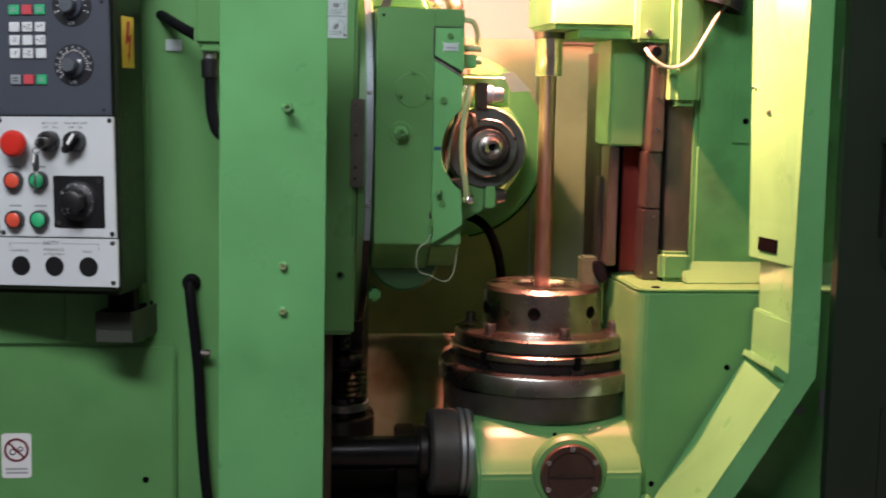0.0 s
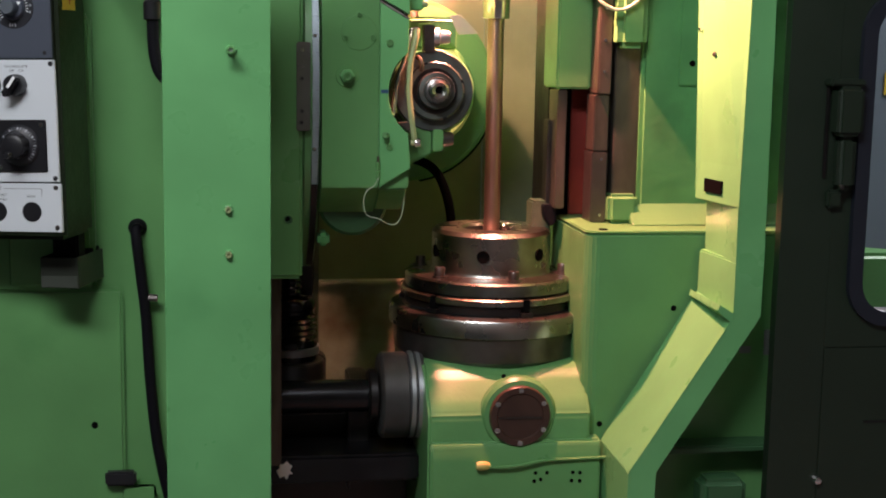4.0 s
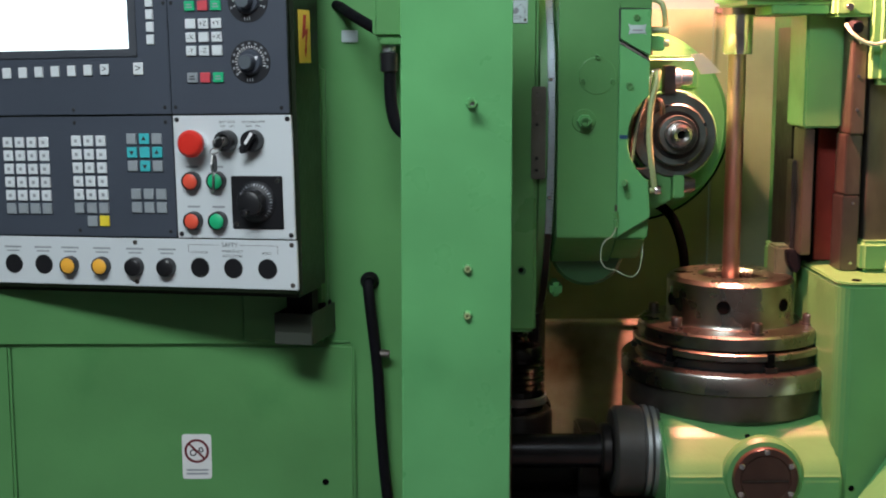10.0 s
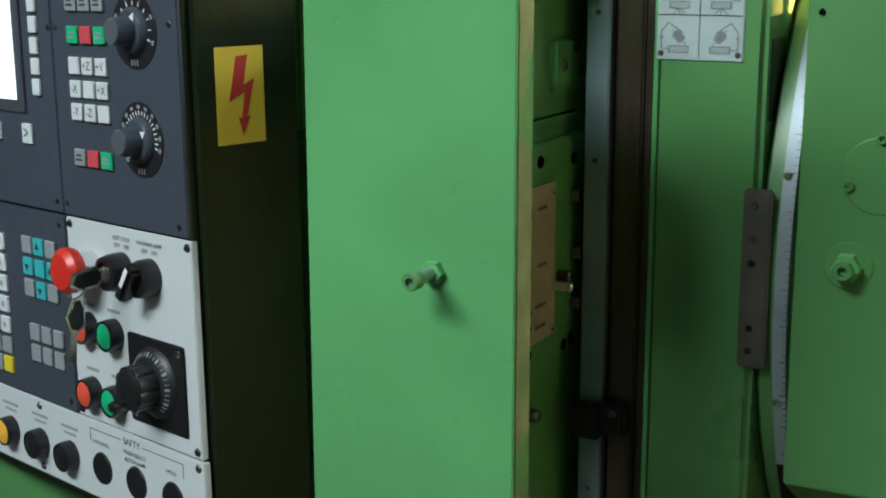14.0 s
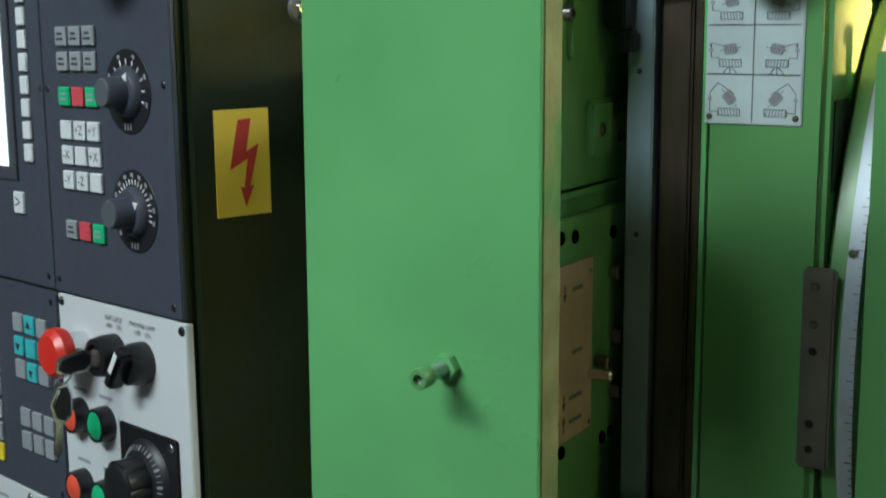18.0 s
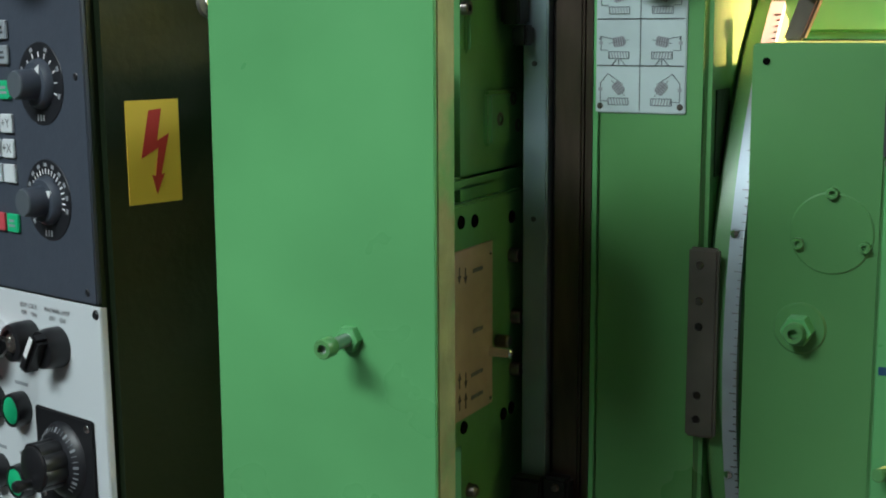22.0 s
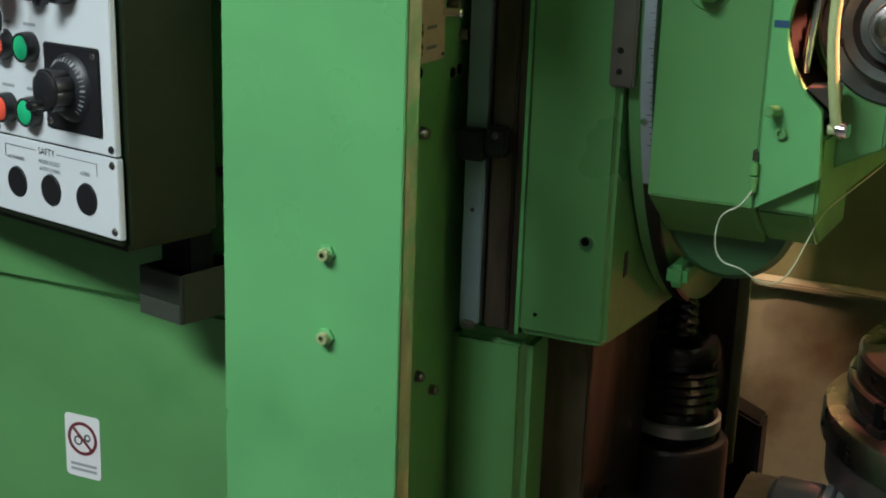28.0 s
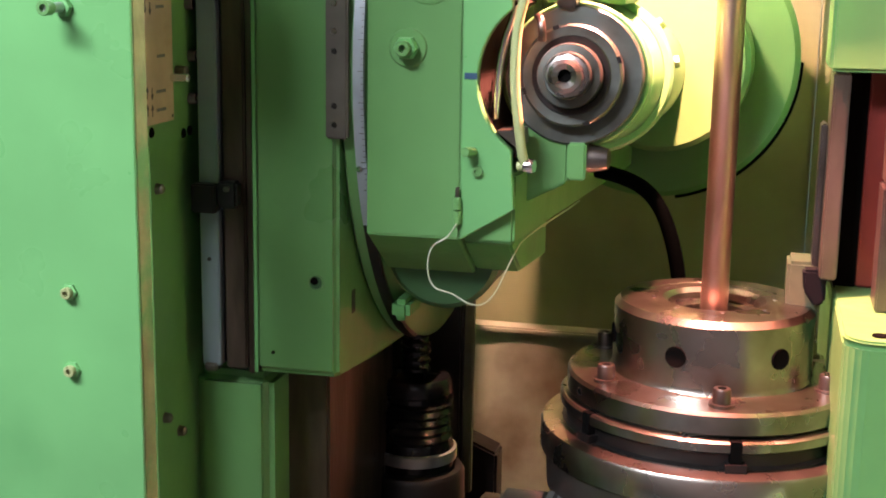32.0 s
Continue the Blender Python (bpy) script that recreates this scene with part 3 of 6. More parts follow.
part("rule_line", box(0.5977, 0.5983, 0.3412, 0.3418, 1.453, 1.559), PRINT, dp)
for z in (1.526, 1.489):
    part("rule_line", box(0.562, 0.634, 0.3412, 0.3418, z - 0.0004, z + 0.0004), INK, dp)


def plate_line(p, q, w=0.0005, m=None, name="drawn_line"):
    """A thin printed line on the diagram plate, from p to q (x, z)."""
    d = Vector((q[0] - p[0], q[1] - p[1]))
    n = Vector((-d.y, d.x)).normalized() * w / 2
    pts = [(p[0] + n.x, p[1] + n.y), (q[0] + n.x, q[1] + n.y), (q[0] - n.x, q[1] - n.y), (p[0] - n.x, p[1] - n.y)]
    return part(name, prism(pts, "y", 0.3412, 0.3419), m or PRINT, dp)


def hob_sign(x, z, tilt, parent):
    """A tilted hatched block with its axis line."""
    m = Matrix.Translation((x, 0.3415, z)) @ Matrix.Rotation(radians(tilt), 4, "Y")
    c = 0.0016
    pts = [(-0.0052, -0.0040 + c), (-0.0052 + c, -0.0040), (0.0052 - c, -0.0040), (0.0052, -0.0040 + c), (0.0052, 0.0040 - c), (0.0052 - c, 0.0040), (-0.0052 + c, 0.0040), (-0.0052, 0.0040 - c)]
    part("hob_mark", prism(pts, "y", -0.0003, 0.0004, m=m), GREYINK, parent, "printed hob symbol")
    for k in range(5):
        part("hatch", box(-0.0041 + 0.0019 * k, -0.0034 + 0.0019 * k, -0.0005, 0.0, -0.0034, 0.0034, m=m), PRINT, parent)
    part("axis_line", box(-0.0085, 0.0085, -0.0004, 0.0, -0.0002, 0.0002, m=m), PRINT, parent)


for x, s in ((0.580, -1), (0.616, 1)):
    for row, z in enumerate((1.5435, 1.5080, 1.4710)):
        hob_sign(x, z, (18, 10, -48)[row] * s, dp)
        g0, g1 = z - 0.0135, z - 0.0080
        for p, q in (((x - 0.0085, g0), (x + 0.0085, g0)), ((x - 0.0085, g1), (x + 0.0085, g1)), ((x - 0.0085, g0), (x - 0.0085, g1)), ((x + 0.0085, g0), (x + 0.0085, g1))):
            plate_line(p, q, name="gear_outline")
        for k in range(7):
            plate_line((x - 0.0075 + 0.0024 * k, g0), (x - 0.0075 + 0.0024 * k + 0.0012 * s, g1), 0.0007, GREYINK, "gear_hatch")
        edge = x + 0.0152 * s
        if row < 2:
            plate_line((x + 0.004 * s, z + 0.002), (edge, z + 0.0042))
            plate_line((edge, z + 0.0042), (edge, z - 0.0068))
            plate_line((x + 0.009 * s, z - 0.0068), (edge, z - 0.0068))
            plate_line((edge - 0.0012, z + 0.0016), (edge, z + 0.0042), 0.0008)
            if row == 0:
                plate_line((x, z + 0.0045), (x - 0.002 * s, z + 0.0125))
                plate_line((x + 0.002, z + 0.0045), (x + 0.0045, z + 0.0125))
            else:
                plate_line((x - 0.001, g0), (x - 0.0065, g0 - 0.006))
                plate_line((x + 0.001, g0), (x + 0.0065, g0 - 0.006))
                plate_line((x, g0), (x, g0 - 0.006))
        else:
            plate_line((x - 0.004 * s, z + 0.003), (x + 0.009 * s, z + 0.0115))
            plate_line((x + 0.009 * s, z + 0.0115), (edge, z + 0.004))
            plate_line((edge, z + 0.004), (edge, z - 0.0105))
            plate_line((x + 0.009 * s, z - 0.0105), (edge, z - 0.0105))
        part("print_bar", box(edge - 0.0016, edge + 0.0016, 0.3411, 0.3417, z - 0.0022, z + 0.0002), GREYINK, dp, "small unreadable print")
# limit switch unit and ribbed cable above the plate
sw = thing("limit_switch", "black and green limit switch box with plugged ribbed cable", "limit switch", (0.57, 0.3, 1.62))
part("switch_box", box(0.545, 0.625, 0.300, 0.344, 1.608, 1.70, 0.004), GREEN_CAST, sw)
part("rotary_cap", lathe([(0, 0.028), (0.012, 0.028), (0.022, 0.022), (0.030, 0.016), (0.031, 0.0), (0, 0)], facing((0.570, 0.300, 1.655), (0, -1, 0)), 36), BLACK, sw, "round black knob")
part("rotary_ring", lathe([(0.0225, 0.0225), (0.0245, 0.0245), (0.0265, 0.0225)], facing((0.570, 0.300, 1.655), (0, -1, 0)), 36), STEEL_GREY, sw)
part("plug", cyl((0.586, 0.315, 1.612), (0.590, 0.312, 1.572), 0.0125, 20, 0.002), RUBBER, sw)
part("plug_collar", cyl((0.5862, 0.315, 1.606), (0.5865, 0.3147, 1.601), 0.0135, 20, 0.001), RUBBER, sw)
part("ribbed_cable", tube([(0.590, 0.312, 1.575), (0.597, 0.310, 1.564), (0.610, 0.308, 1.561), (0.625, 0.307, 1.570), (0.637, 0.306, 1.592), (0.643, 0.307, 1.62), (0.646, 0.31, 1.66), (0.645, 0.32, 1.72)], 0.0058, 12, 14, ribs=1), BLACK, sw, "black corrugated cable")
part("valve_body", lathe([(0, 0.05), (0.018, 0.05), (0.024, 0.044), (0.026, 0.03), (0.024, 0.015), (0.03, 0.0), (0, 0)], facing((0.672, 0.36, 1.675), (0, -1, 0.1)), 28), GREEN_CAST, sw, "green round fitting")
part("valve_screw", cyl((0.672, 0.312, 1.680), (0.672, 0.305, 1.681), 0.008, 14, 0.001), STEEL, sw)
part("loop_cable", tube([(0.646, 0.335, 1.72), (0.651, 0.325, 1.655), (0.660, 0.318, 1.626), (0.675, 0.315, 1.614), (0.690, 0.318, 1.626), (0.702, 0.325, 1.66), (0.705, 0.34, 1.72)], 0.0042, 10, 8), RUBBER, sw, "black looped cable")

# ---- swivel flange with the steel angle scale ----
flange = thing("swivel_flange", "large green swivel flange with a steel angle scale on its rim", "swivel flange", (0.67, 0.72, 1.262))
FX = facing((0.6555, 0.717, 1.262), (1, 0, 0))
part("flange_disc", lathe([(0, 0), (0.366, 0), (0.372, 0.004), (0.372, 0.028), (0.366, 0.032), (0, 0.032)], FX, 96), GREEN_CAST, flange)


def rim_strip(a0, a1, n=40):
    """A curved strip on the flange's rim, between two angles from the front, upwards positive."""
    bm = bmesh.new()
    rows = []
    for k in range(n + 1):
        a = radians(a0 + (a1 - a0) * k / n)
        rows.append([bm.verts.new((x, 0.717 - r_ * math.cos(a), 1.262 + r_ * math.sin(a))) for r_, x in ((0.3722, 0.672), (0.3775, 0.6725), (0.3775, 0.684), (0.3722, 0.6845))])
    for p, q in zip(rows, rows[1:]):
        for j in range(4):
            bm.faces.new((p[j], p[(j + 1) % 4], q[(j + 1) % 4], q[j]))
    bm.faces.new(rows[0])
    bm.faces.new(rows[-1])
    return bm


part("scale_ring", rim_strip(-27, 75), SCALESTEEL, flange, "steel strip with engraved degree marks")
part("rim_band", rim_strip(-68, -27.3), IRON, flange, "dark lower rim band of the flange")
for k in range(-26, 46):
    a = radians(k * 1.0)
    c = Vector((0.6845, 0.717 - 0.3779 * math.cos(a), 1.262 + 0.3779 * math.sin(a)))
    L = 0.006 if k % 5 == 0 else 0.003
    b = box(-L, 0, -0.0004, 0.0004, -0.0003, 0.0003, m=Matrix.Translation(c) @ Matrix.Rotation(-a, 4, "X"))
    part("degree_mark", b, STEEL_DARK, flange)
for z in (1.357, 1.157):
    dy = 0.717 - math.sqrt(0.3778 ** 2 - (z - 1.262) ** 2)
    part("scale_screw", lathe([(0, 0.003), (0.003, 0.0025), (0.0042, 0), (0.0042, -0.001)], facing((0.6765, dy, z), (0, -1, 0)), 14), CHROME, flange)
part("flange_lug", box(0.688, 0.71, 0.44, 0.50, 0.968, 0.993, 0.006), GREEN_DIRTY, flange)

# ---- hob head ----
HZ = 1.265
head = thing("hobbing_unit", "green hobbing head housing with covers, bolts and name plate", "hob head", (0.76, 0.5, 1.26))
part("housing", prism([(0.340, 1.090), (0.340, 1.507), (0.66, 1.507), (0.66, 1.02), (0.425, 1.035)], "x", 0.6885, 0.7899, 0.0015, 2), GREEN_CAST, head)
part("housing_back", box(0.7895, 0.848, 0.475, 1.05, 1.10, 1.45, 0.008), GREEN_CAST, head)
part("under_beam", prism([(0.790, 0.3525), (0.846, 0.3525), (0.906, 1.00), (0.790, 1.00)], "z", 1.085, 1.160, 0.003), GREEN_CAST, head, "long green beam under the spindle")
part("under_slope", prism([(0.356, 1.0845), (0.60, 1.0845), (0.60, 1.025), (0.425, 1.040)], "x", 0.790, 0.842, 0.003), GREEN_DIRTY, head)
part("swivel_hub", cyl((0.752, 0.427, 1.056), (0.752, 0.70, 1.056), 0.066, 48, 0.006), HUBSHADE, head, "round green hub under the housing, darkened for shade")
arc = [(0.897 - 0.0905 * math.cos(radians(a)), HZ - 0.006 + 0.0905 * math.sin(radians(a))) for a in range(52, -53, -8)]
lower = [(0.7905, 1.089), (0.7905, 1.418), (0.842, 1.388)] + arc + [(0.843, 1.186), (0.8475, 1.124)]
part("side_cover", prism(lower, "y", 0.3385, 0.352, 0.0012, 1), GREEN, head, "green side cover with a round cut for the hob", 20)
part("upper_cover", prism([(0.7905, 1.425), (0.7905, 1.474), (0.8435, 1.476), (0.8435, 1.396)], "y", 0.3385, 0.45, 0.0015, 1), GREEN, head, "small green upper cover", 20)
part("top_cover", box(0.7901, 0.8435, 0.3398, 0.56, 1.4755, 1.507, 0.0012), GREEN_CAST, head)
lining = [(0.897 + 0.0985 * math.cos(radians(a)), HZ - 0.006 + 0.0985 * math.sin(radians(a))) for a in range(125, 238, 7)] + [(0.897 + 0.0925 * math.cos(radians(a)), HZ - 0.006 + 0.0925 * math.sin(radians(a))) for a in range(237, 124, -7)]
part("chip_chute", prism(lining, "y", 0.353, 0.472), CHUTE, head, "brown curved sheet inside the round cut, darkened for shade")
part("chute_lip", prism([(0.8255, 1.2055), (0.8495, 1.187), (0.8535, 1.190), (0.8530, 1.2075)], "y", 0.344, 0.385, 0.001), COPPERY, head, "bare copper-toned lip of the chute")
# bright steel strip added to paint the highlight on the cover edge
part("bare_edge", prism([(0.7905, 1.4178), (0.842, 1.3878), (0.842, 1.3913), (0.7905, 1.4213)], "y", 0.3362, 0.352), BRIGHT, head, "bright strip drawn for the lit edge of the side cover")
part("seam", box(0.792, 0.8425, 0.3379, 0.340, 1.4740, 1.4752), INK, head)
part("cover_gap", box(0.790, 0.841, 0.353, 0.40, 1.385, 1.425), GAPSHADE, head)
part("seam", box(0.7886, 0.7912, 0.3376, 0.345, 1.424, 1.474), INK, head)
part("round_cap", lathe([(0, 0.0012), (0.0305, 0.0012), (0.0318, 0.0004), (0.0318, -0.002)], facing((0.7535, 0.340, 1.364), (0, -1, 0)), 48), GREEN_CAST, head, "round green cap let into the housing", 15)
for x, z in ((0.7535, 1.395), (0.729, 1.355), (0.779, 1.355)):
    cap_screw((x, 0.339, z), (0, -1, 0), 0.0045, 0.005, head, GREEN_CAST)
part("boss", lathe([(0, 0.002), (0.019, 0.002), (0.0205, 0.0005), (0.0205, -0.002)], facing((0.7325, 0.340, 1.288), (0, -1, 0)), 40), GREEN_CAST, head, "", 15)
part("boss_hex", hexa(0.0125, 0.014, facing((0.7325, 0.3385, 1.288), (0, -1, 0))), GREEN, head, "green painted hexagon bolt head")
cap_screw((0.7325, 0.3255, 1.288), (0, -1, 0), 0.0080, 0.010, head, GREEN_CAST)
cap_screw((0.808, 0.3380, 1.347), (0, -1, 0), 0.0062, 0.004, head, GREEN_CAST)
cap_screw((0.809, 0.3380, 1.163), (0, -1, 0), 0.0055, 0.004, head, GREEN_CAST)
part("peg", cyl((0.804, 0.339, 1.183), (0.799, 0.318, 1.185), 0.0052, 14, 0.001), GREEN_CAST, head)
part("blue_mark", box(0.793, 0.8065, 0.3378, 0.3384, 1.258, 1.2645, 0.0002), mat("blue_marker_ink", (0.01, 0.05, 0.11), 0.5, var=0.2, bump=0.0), head, "dark blue marker stroke")
part("name_plate", prism([(0.804, 1.431), (0.8085, 1.434), (0.832, 1.434), (0.8345, 1.431), (0.832, 1.441), (0.8345, 1.450), (0.830, 1.448), (0.808, 1.448), (0.804, 1.451), (0.8065, 1.441)], "y", 0.3372, 0.3384), ALU, head, "small worn metal plate")
part("name_plate_print", box(0.811, 0.828, 0.3366, 0.3372, 1.438, 1.4405), GREYINK, head, "small unreadable print")
cap_screw((0.8175, 0.3380, 1.4605), (0, -1, 0), 0.0052, 0.004, head, GREEN_CAST)
hole((0.6995, 0.3397, 1.4935), (0, -1, 0), 0.0028, head)
hinge = part("hinge", cyl((0.7885, 0.3345, 1.106), (0.7885, 0.3345, 1.121), 0.0042, 14, 0.0006), GREEN_CAST, head, "green painted hinge knuckle")
part("hinge", cyl((0.7885, 0.3345, 1.1225), (0.7885, 0.3345, 1.135), 0.0042, 14, 0.0006), GREEN_CAST, head)
part("hinge_pin", cyl((0.7885, 0.3345, 1.136), (0.7885, 0.3345, 1.146), 0.0022, 10), STEEL_DARK, head)
# coolant pipes over the hob
part("coolant_pipe", tube([(0.858, 0.352, 1.372), (0.8549, 0.346, 1.353), (0.8468, 0.345, 1.317), (0.8443, 0.345, 1.282), (0.8453, 0.345, 1.246), (0.8526, 0.345, 1.191), (0.8562, 0.348, 1.172)], 0.0052, 12, 8), CREAMPIPE, head, "bent cream-green painted coolant pipe")
part("coolant_pipe", tube([(0.850, 0.366, 1.372), (0.845, 0.360, 1.352), (0.8373, 0.360, 1.3185), (0.8303, 0.361, 1.2985), (0.8235, 0.365, 1.265), (0.8185, 0.374, 1.216)], 0.0044, 12, 8), CHROME, head, "bent shiny coolant pipe")
part("pipe_valve", cyl((0.848, 0.349, 1.169), (0.858, 0.349, 1.170), 0.0050, 16, 0.001), CREAMPIPE, head)
part("pipe_nut", lathe([(0, 0.010), (0.0065, 0.010), (0.0080, 0.007), (0.0080, 0.0), (0, 0)], facing((0.857, 0.349, 1.170), (1, -0.25, 0.0)), 16), CHROME, head, "bright chrome pipe nut")
part("pipe_union", hexa(0.0075, 0.012, facing((0.851, 0.358, 1.368), (1, 0, 0.2))), CHROME, head)
part("pipe_elbow", tube([(0.862, 0.372, 1.322), (0.866, 0.365, 1.318), (0.868, 0.362, 1.308), (0.868, 0.364, 1.298)], 0.0045, 10, 8), STEEL_DARK, head, "small steel elbow beside the bearing")
part("top_pipe", tube([(0.852, 0.40, 1.492), (0.866, 0.395, 1.488), (0.873, 0.39, 1.47), (0.875, 0.39, 1.44)], 0.0048, 12, 8), CREAMPIPE, head, "pale bent pipe")
part("pipe_bracket", box(0.8437, 0.872, 0.37, 0.43, 1.405, 1.43, 0.003), GREEN, head)
for z in (1.44, 1.418):
    part("fitting", cyl((0.845, 0.38, z), (0.880, 0.375, z), 0.006, 12, 0.001), CREAMPIPE, head)

# ---- hob arbor with its outboard bearing ----
hob = thing("hob_arbor", "greasy steel hob arbor with slotted ring nut and bearing", "hob arbor", (0.897, 0.5, HZ))
A = Vector((0.0, 0.998, -0.055)).normalized()


def on_axis(d):
    return Vector((0.897, 0.328, HZ)) + A * d


HM = facing(on_axis(0.0), A)
part("arbor_tip", lathe([(0.006, 0.012), (0.0072, 0.004), (0.013, 0.0), (0.0175, 0.003), (0.018, 0.020), (0.022, 0.021)], HM, 12), STEEL, hob, "hexagon arbor end with a centre bore")
part("centre_bore", lathe([(0, 0.011), (0.0062, 0.011), (0.0062, 0.013)], HM, 20), GAPSHADE, hob)
part("spacer", lathe([(0.019, 0.022), (0.0235, 0.0215), (0.0245, 0.024), (0.0245, 0.032), (0.0325, 0.033), (0.0335, 0.036), (0.0335, 0.055), (0.036, 0.056)], HM, 40), HOBSTEEL, hob)
part("ring_nut", lathe([(0.034, 0.058), (0.036, 0.054), (0.051, 0.053), (0.0535, 0.056), (0.0535, 0.071), (0.04, 0.071)], HM, 56), HOBSTEEL, hob, "slotted steel ring nut")
# raised dark ring paints the shaded gap round the spacer
part("dark_seat", lathe([(0.0345, 0.0528), (0.0405, 0.0522), (0.0415, 0.0532)], HM, 48), IRON, hob, "dark ring drawn for the gap round the spacer")
for a in (70, 160, 250, 340):
    rr = Matrix.Rotation(radians(a), 4, "Z")
    part("nut_slot", box(0.0500, 0.0540, -0.0035, 0.0035, 0.0522, 0.058, m=HM @ rr), IRON, hob)
pl = [(0.073 * math.cos(radians(a)), 0.073 * math.sin(radians(a))) for a in range(0, 360, 8)]
part("bearing_plate", prism(pl, "z", 0.0715, 0.090, 0.0015, 1, HM), HOBSTEEL, hob, "round dark steel bearing plate", 25)
part("key_block", box(0.877, 0.897, 0.395, 0.425, HZ + 0.066, HZ + 0.115, 0.002), STEEL_DARK, hob)
part("key_block", box(0.8950, 0.9145, 0.388, 0.43, HZ - 0.114, HZ - 0.074, 0.002), GREEN_CAST, hob, "green clamp block under the bearing")
part("clamp_nut", lathe([(0, 0.03), (0.010, 0.03), (0.013, 0.024), (0.013, 0.012), (0.017, 0.010), (0.017, 0), (0, 0)], facing((0.897, 0.41, HZ + 0.094), (1, -0.1, 0.0)), 20), STEEL_GREY, hob)
part("clamp_nut", lathe([(0, 0.022), (0.011, 0.022), (0.013, 0.015), (0.016, 0.0), (0, 0)], facing((0.9145, 0.41, HZ - 0.092), (1, -0.1, 0.0)), 20), STEEL_DARK, hob)
part("bearing_housing", lathe([(0.05, 0.0905), (0.076, 0.0905), (0.078, 0.093), (0.078, 0.135), (0.07, 0.142), (0.045, 0.142)], HM, 56), GREEN, hob, "green painted round bearing housing")
part("hob_rings", lathe([(0.030, 0.142), (0.046, 0.143), (0.048, 0.147), (0.048, 0.156), (0.042, 0.158), (0.042, 0.164), (0.048, 0.166), (0.048, 0.176), (0.041, 0.178), (0.041, 0.19)], HM, 48), COPPERY, hob, "steel hob rings on the arbor")
part("spindle_nose", lathe([(0.03, 0.19), (0.066, 0.1905), (0.074, 0.194), (0.082, 0.225), (0.084, 0.30), (0.084, 0.78)], HM, 56), GREEN, hob, "green spindle nose behind the hob")
part("nose_flange", lathe([(0.083, 0.232), (0.090, 0.233), (0.093, 0.237), (0.093, 0.262), (0.084, 0.266)], HM, 56), GREEN, hob, "raised green flange of the spindle nose")
for a in range(20, 200, 30):
    c = HM @ Vector((0.082 * math.cos(radians(a)), 0.082 * math.sin(radians(a)), 0.275))
    part("nose_bolt", hexa(0.0085, 0.016, facing(c, (HM.to_3x3() @ Vector((math.cos(radians(a)), math.sin(radians(a)), 0))))), GREEN_CAST, hob)
part("upper_bracket", box(0.852, 0.950, 0.445, 0.60, 1.335, 1.396, 0.007, 3), GREEN_CAST, hob, "green block over the bearing")
part("support_bracket", prism([(0.8475, 1.122), (0.8935, 1.146), (0.8935, 1.215), (0.8475, 1.215)], "y", 0.400, 0.475, 0.002), GREEN_CAST, hob)
seal = [(0.93 + 0.2185 * math.cos(radians(a)), 1.24 + 0.2185 * math.sin(radians(a))) for a in range(-80, 1, 5)] + [(0.93 + 0.2147 * math.cos(radians(a)), 1.24 + 0.2147 * math.sin(radians(a))) for a in range(0, -81, -5)]
part("case_seal", prism(seal, "y", 1.086, 1.110), HOSEBLACK, hob, "black arc along the lower right of the gear case")
part("gear_case", lathe([(0, 0.0), (0.205, 0.0), (0.2135, 0.006), (0.2145, 0.02), (0.2145, 0.17), (0, 0.17)], facing((0.93, 1.08, 1.24), (0, 1, 0)), 72), GREEN_CAST, hob, "large round green gear case")
part("case_step", lathe([(0, -0.12), (0.120, -0.12), (0.128, -0.112), (0.132, 0.001)], facing((0.945, 1.079, 1.24), (0, 1, 0)), 56), GREEN_CAST, hob)
for a in (-38, -8, 22):
    c = Vector((0.945 + 0.108 * math.cos(radians(a)), 0.9585, 1.24 + 0.108 * math.sin(radians(a))))
    hole(c, (0, -1, 0), 0.006, hob)
# thin cream wire looped below the head
solo("cream_wire", tube([(0.789, 0.330, 1.108), (0.781, 0.322, 1.095), (0.767, 0.318, 1.085), (0.762, 0.318, 1.068), (0.764, 0.318, 1.050), (0.772, 0.318, 1.040), (0.788, 0.318, 1.036), (0.806, 0.320, 1.026), (0.820, 0.326, 1.025), (0.831, 0.335, 1.036), (0.839, 0.36, 1.058), (0.846, 0.40, 1.078), (0.855, 0.455, 1.0838), (0.869, 0.60, 1.0840), (0.874, 0.66, 1.0842)], 0.0009, 8, 8), CREAMWIRE, "thin cream wire looped under the hob head", "wire")
solo("thick_hose", tube([(0.84, 0.74, 1.13), (0.875, 0.745, 1.115), (0.92, 0.75, 1.103), (0.950, 0.757, 1.086), (0.972, 0.765, 1.055), (0.990, 0.775, 1.00), (1.000, 0.79, 0.93), (1.005, 0.80, 0.86)], 0.010, 16, 8), HOSEBLACK, "thick black rubber hose under the spindle", "hose")
cp = thing("copper_pipe", "bare coppery pipe with black hose behind the hob head", "pipe", (0.89, 0.75, 1.4))
part("pipe", tube([(0.915, 0.75, 1.32), (0.909, 0.75, 1.36), (0.895, 0.75, 1.44), (0.877, 0.75, 1.535)], 0.012, 14, 8), ARBOR, cp)
part("elbow", lathe([(0, -0.02), (0.012, -0.018), (0.018, -0.008), (0.018, 0.008), (0.012, 0.018), (0, 0.02)], facing((0.876, 0.75, 1.545), (-0.3, 0, 1)), 20), ARBOR, cp)
part("hose", tube([(0.870, 0.75, 1.552), (0.862, 0.75, 1.585), (0.852, 0.75, 1.64), (0.845, 0.75, 1.75)], 0.012, 14, 8), RUBBER, cp)
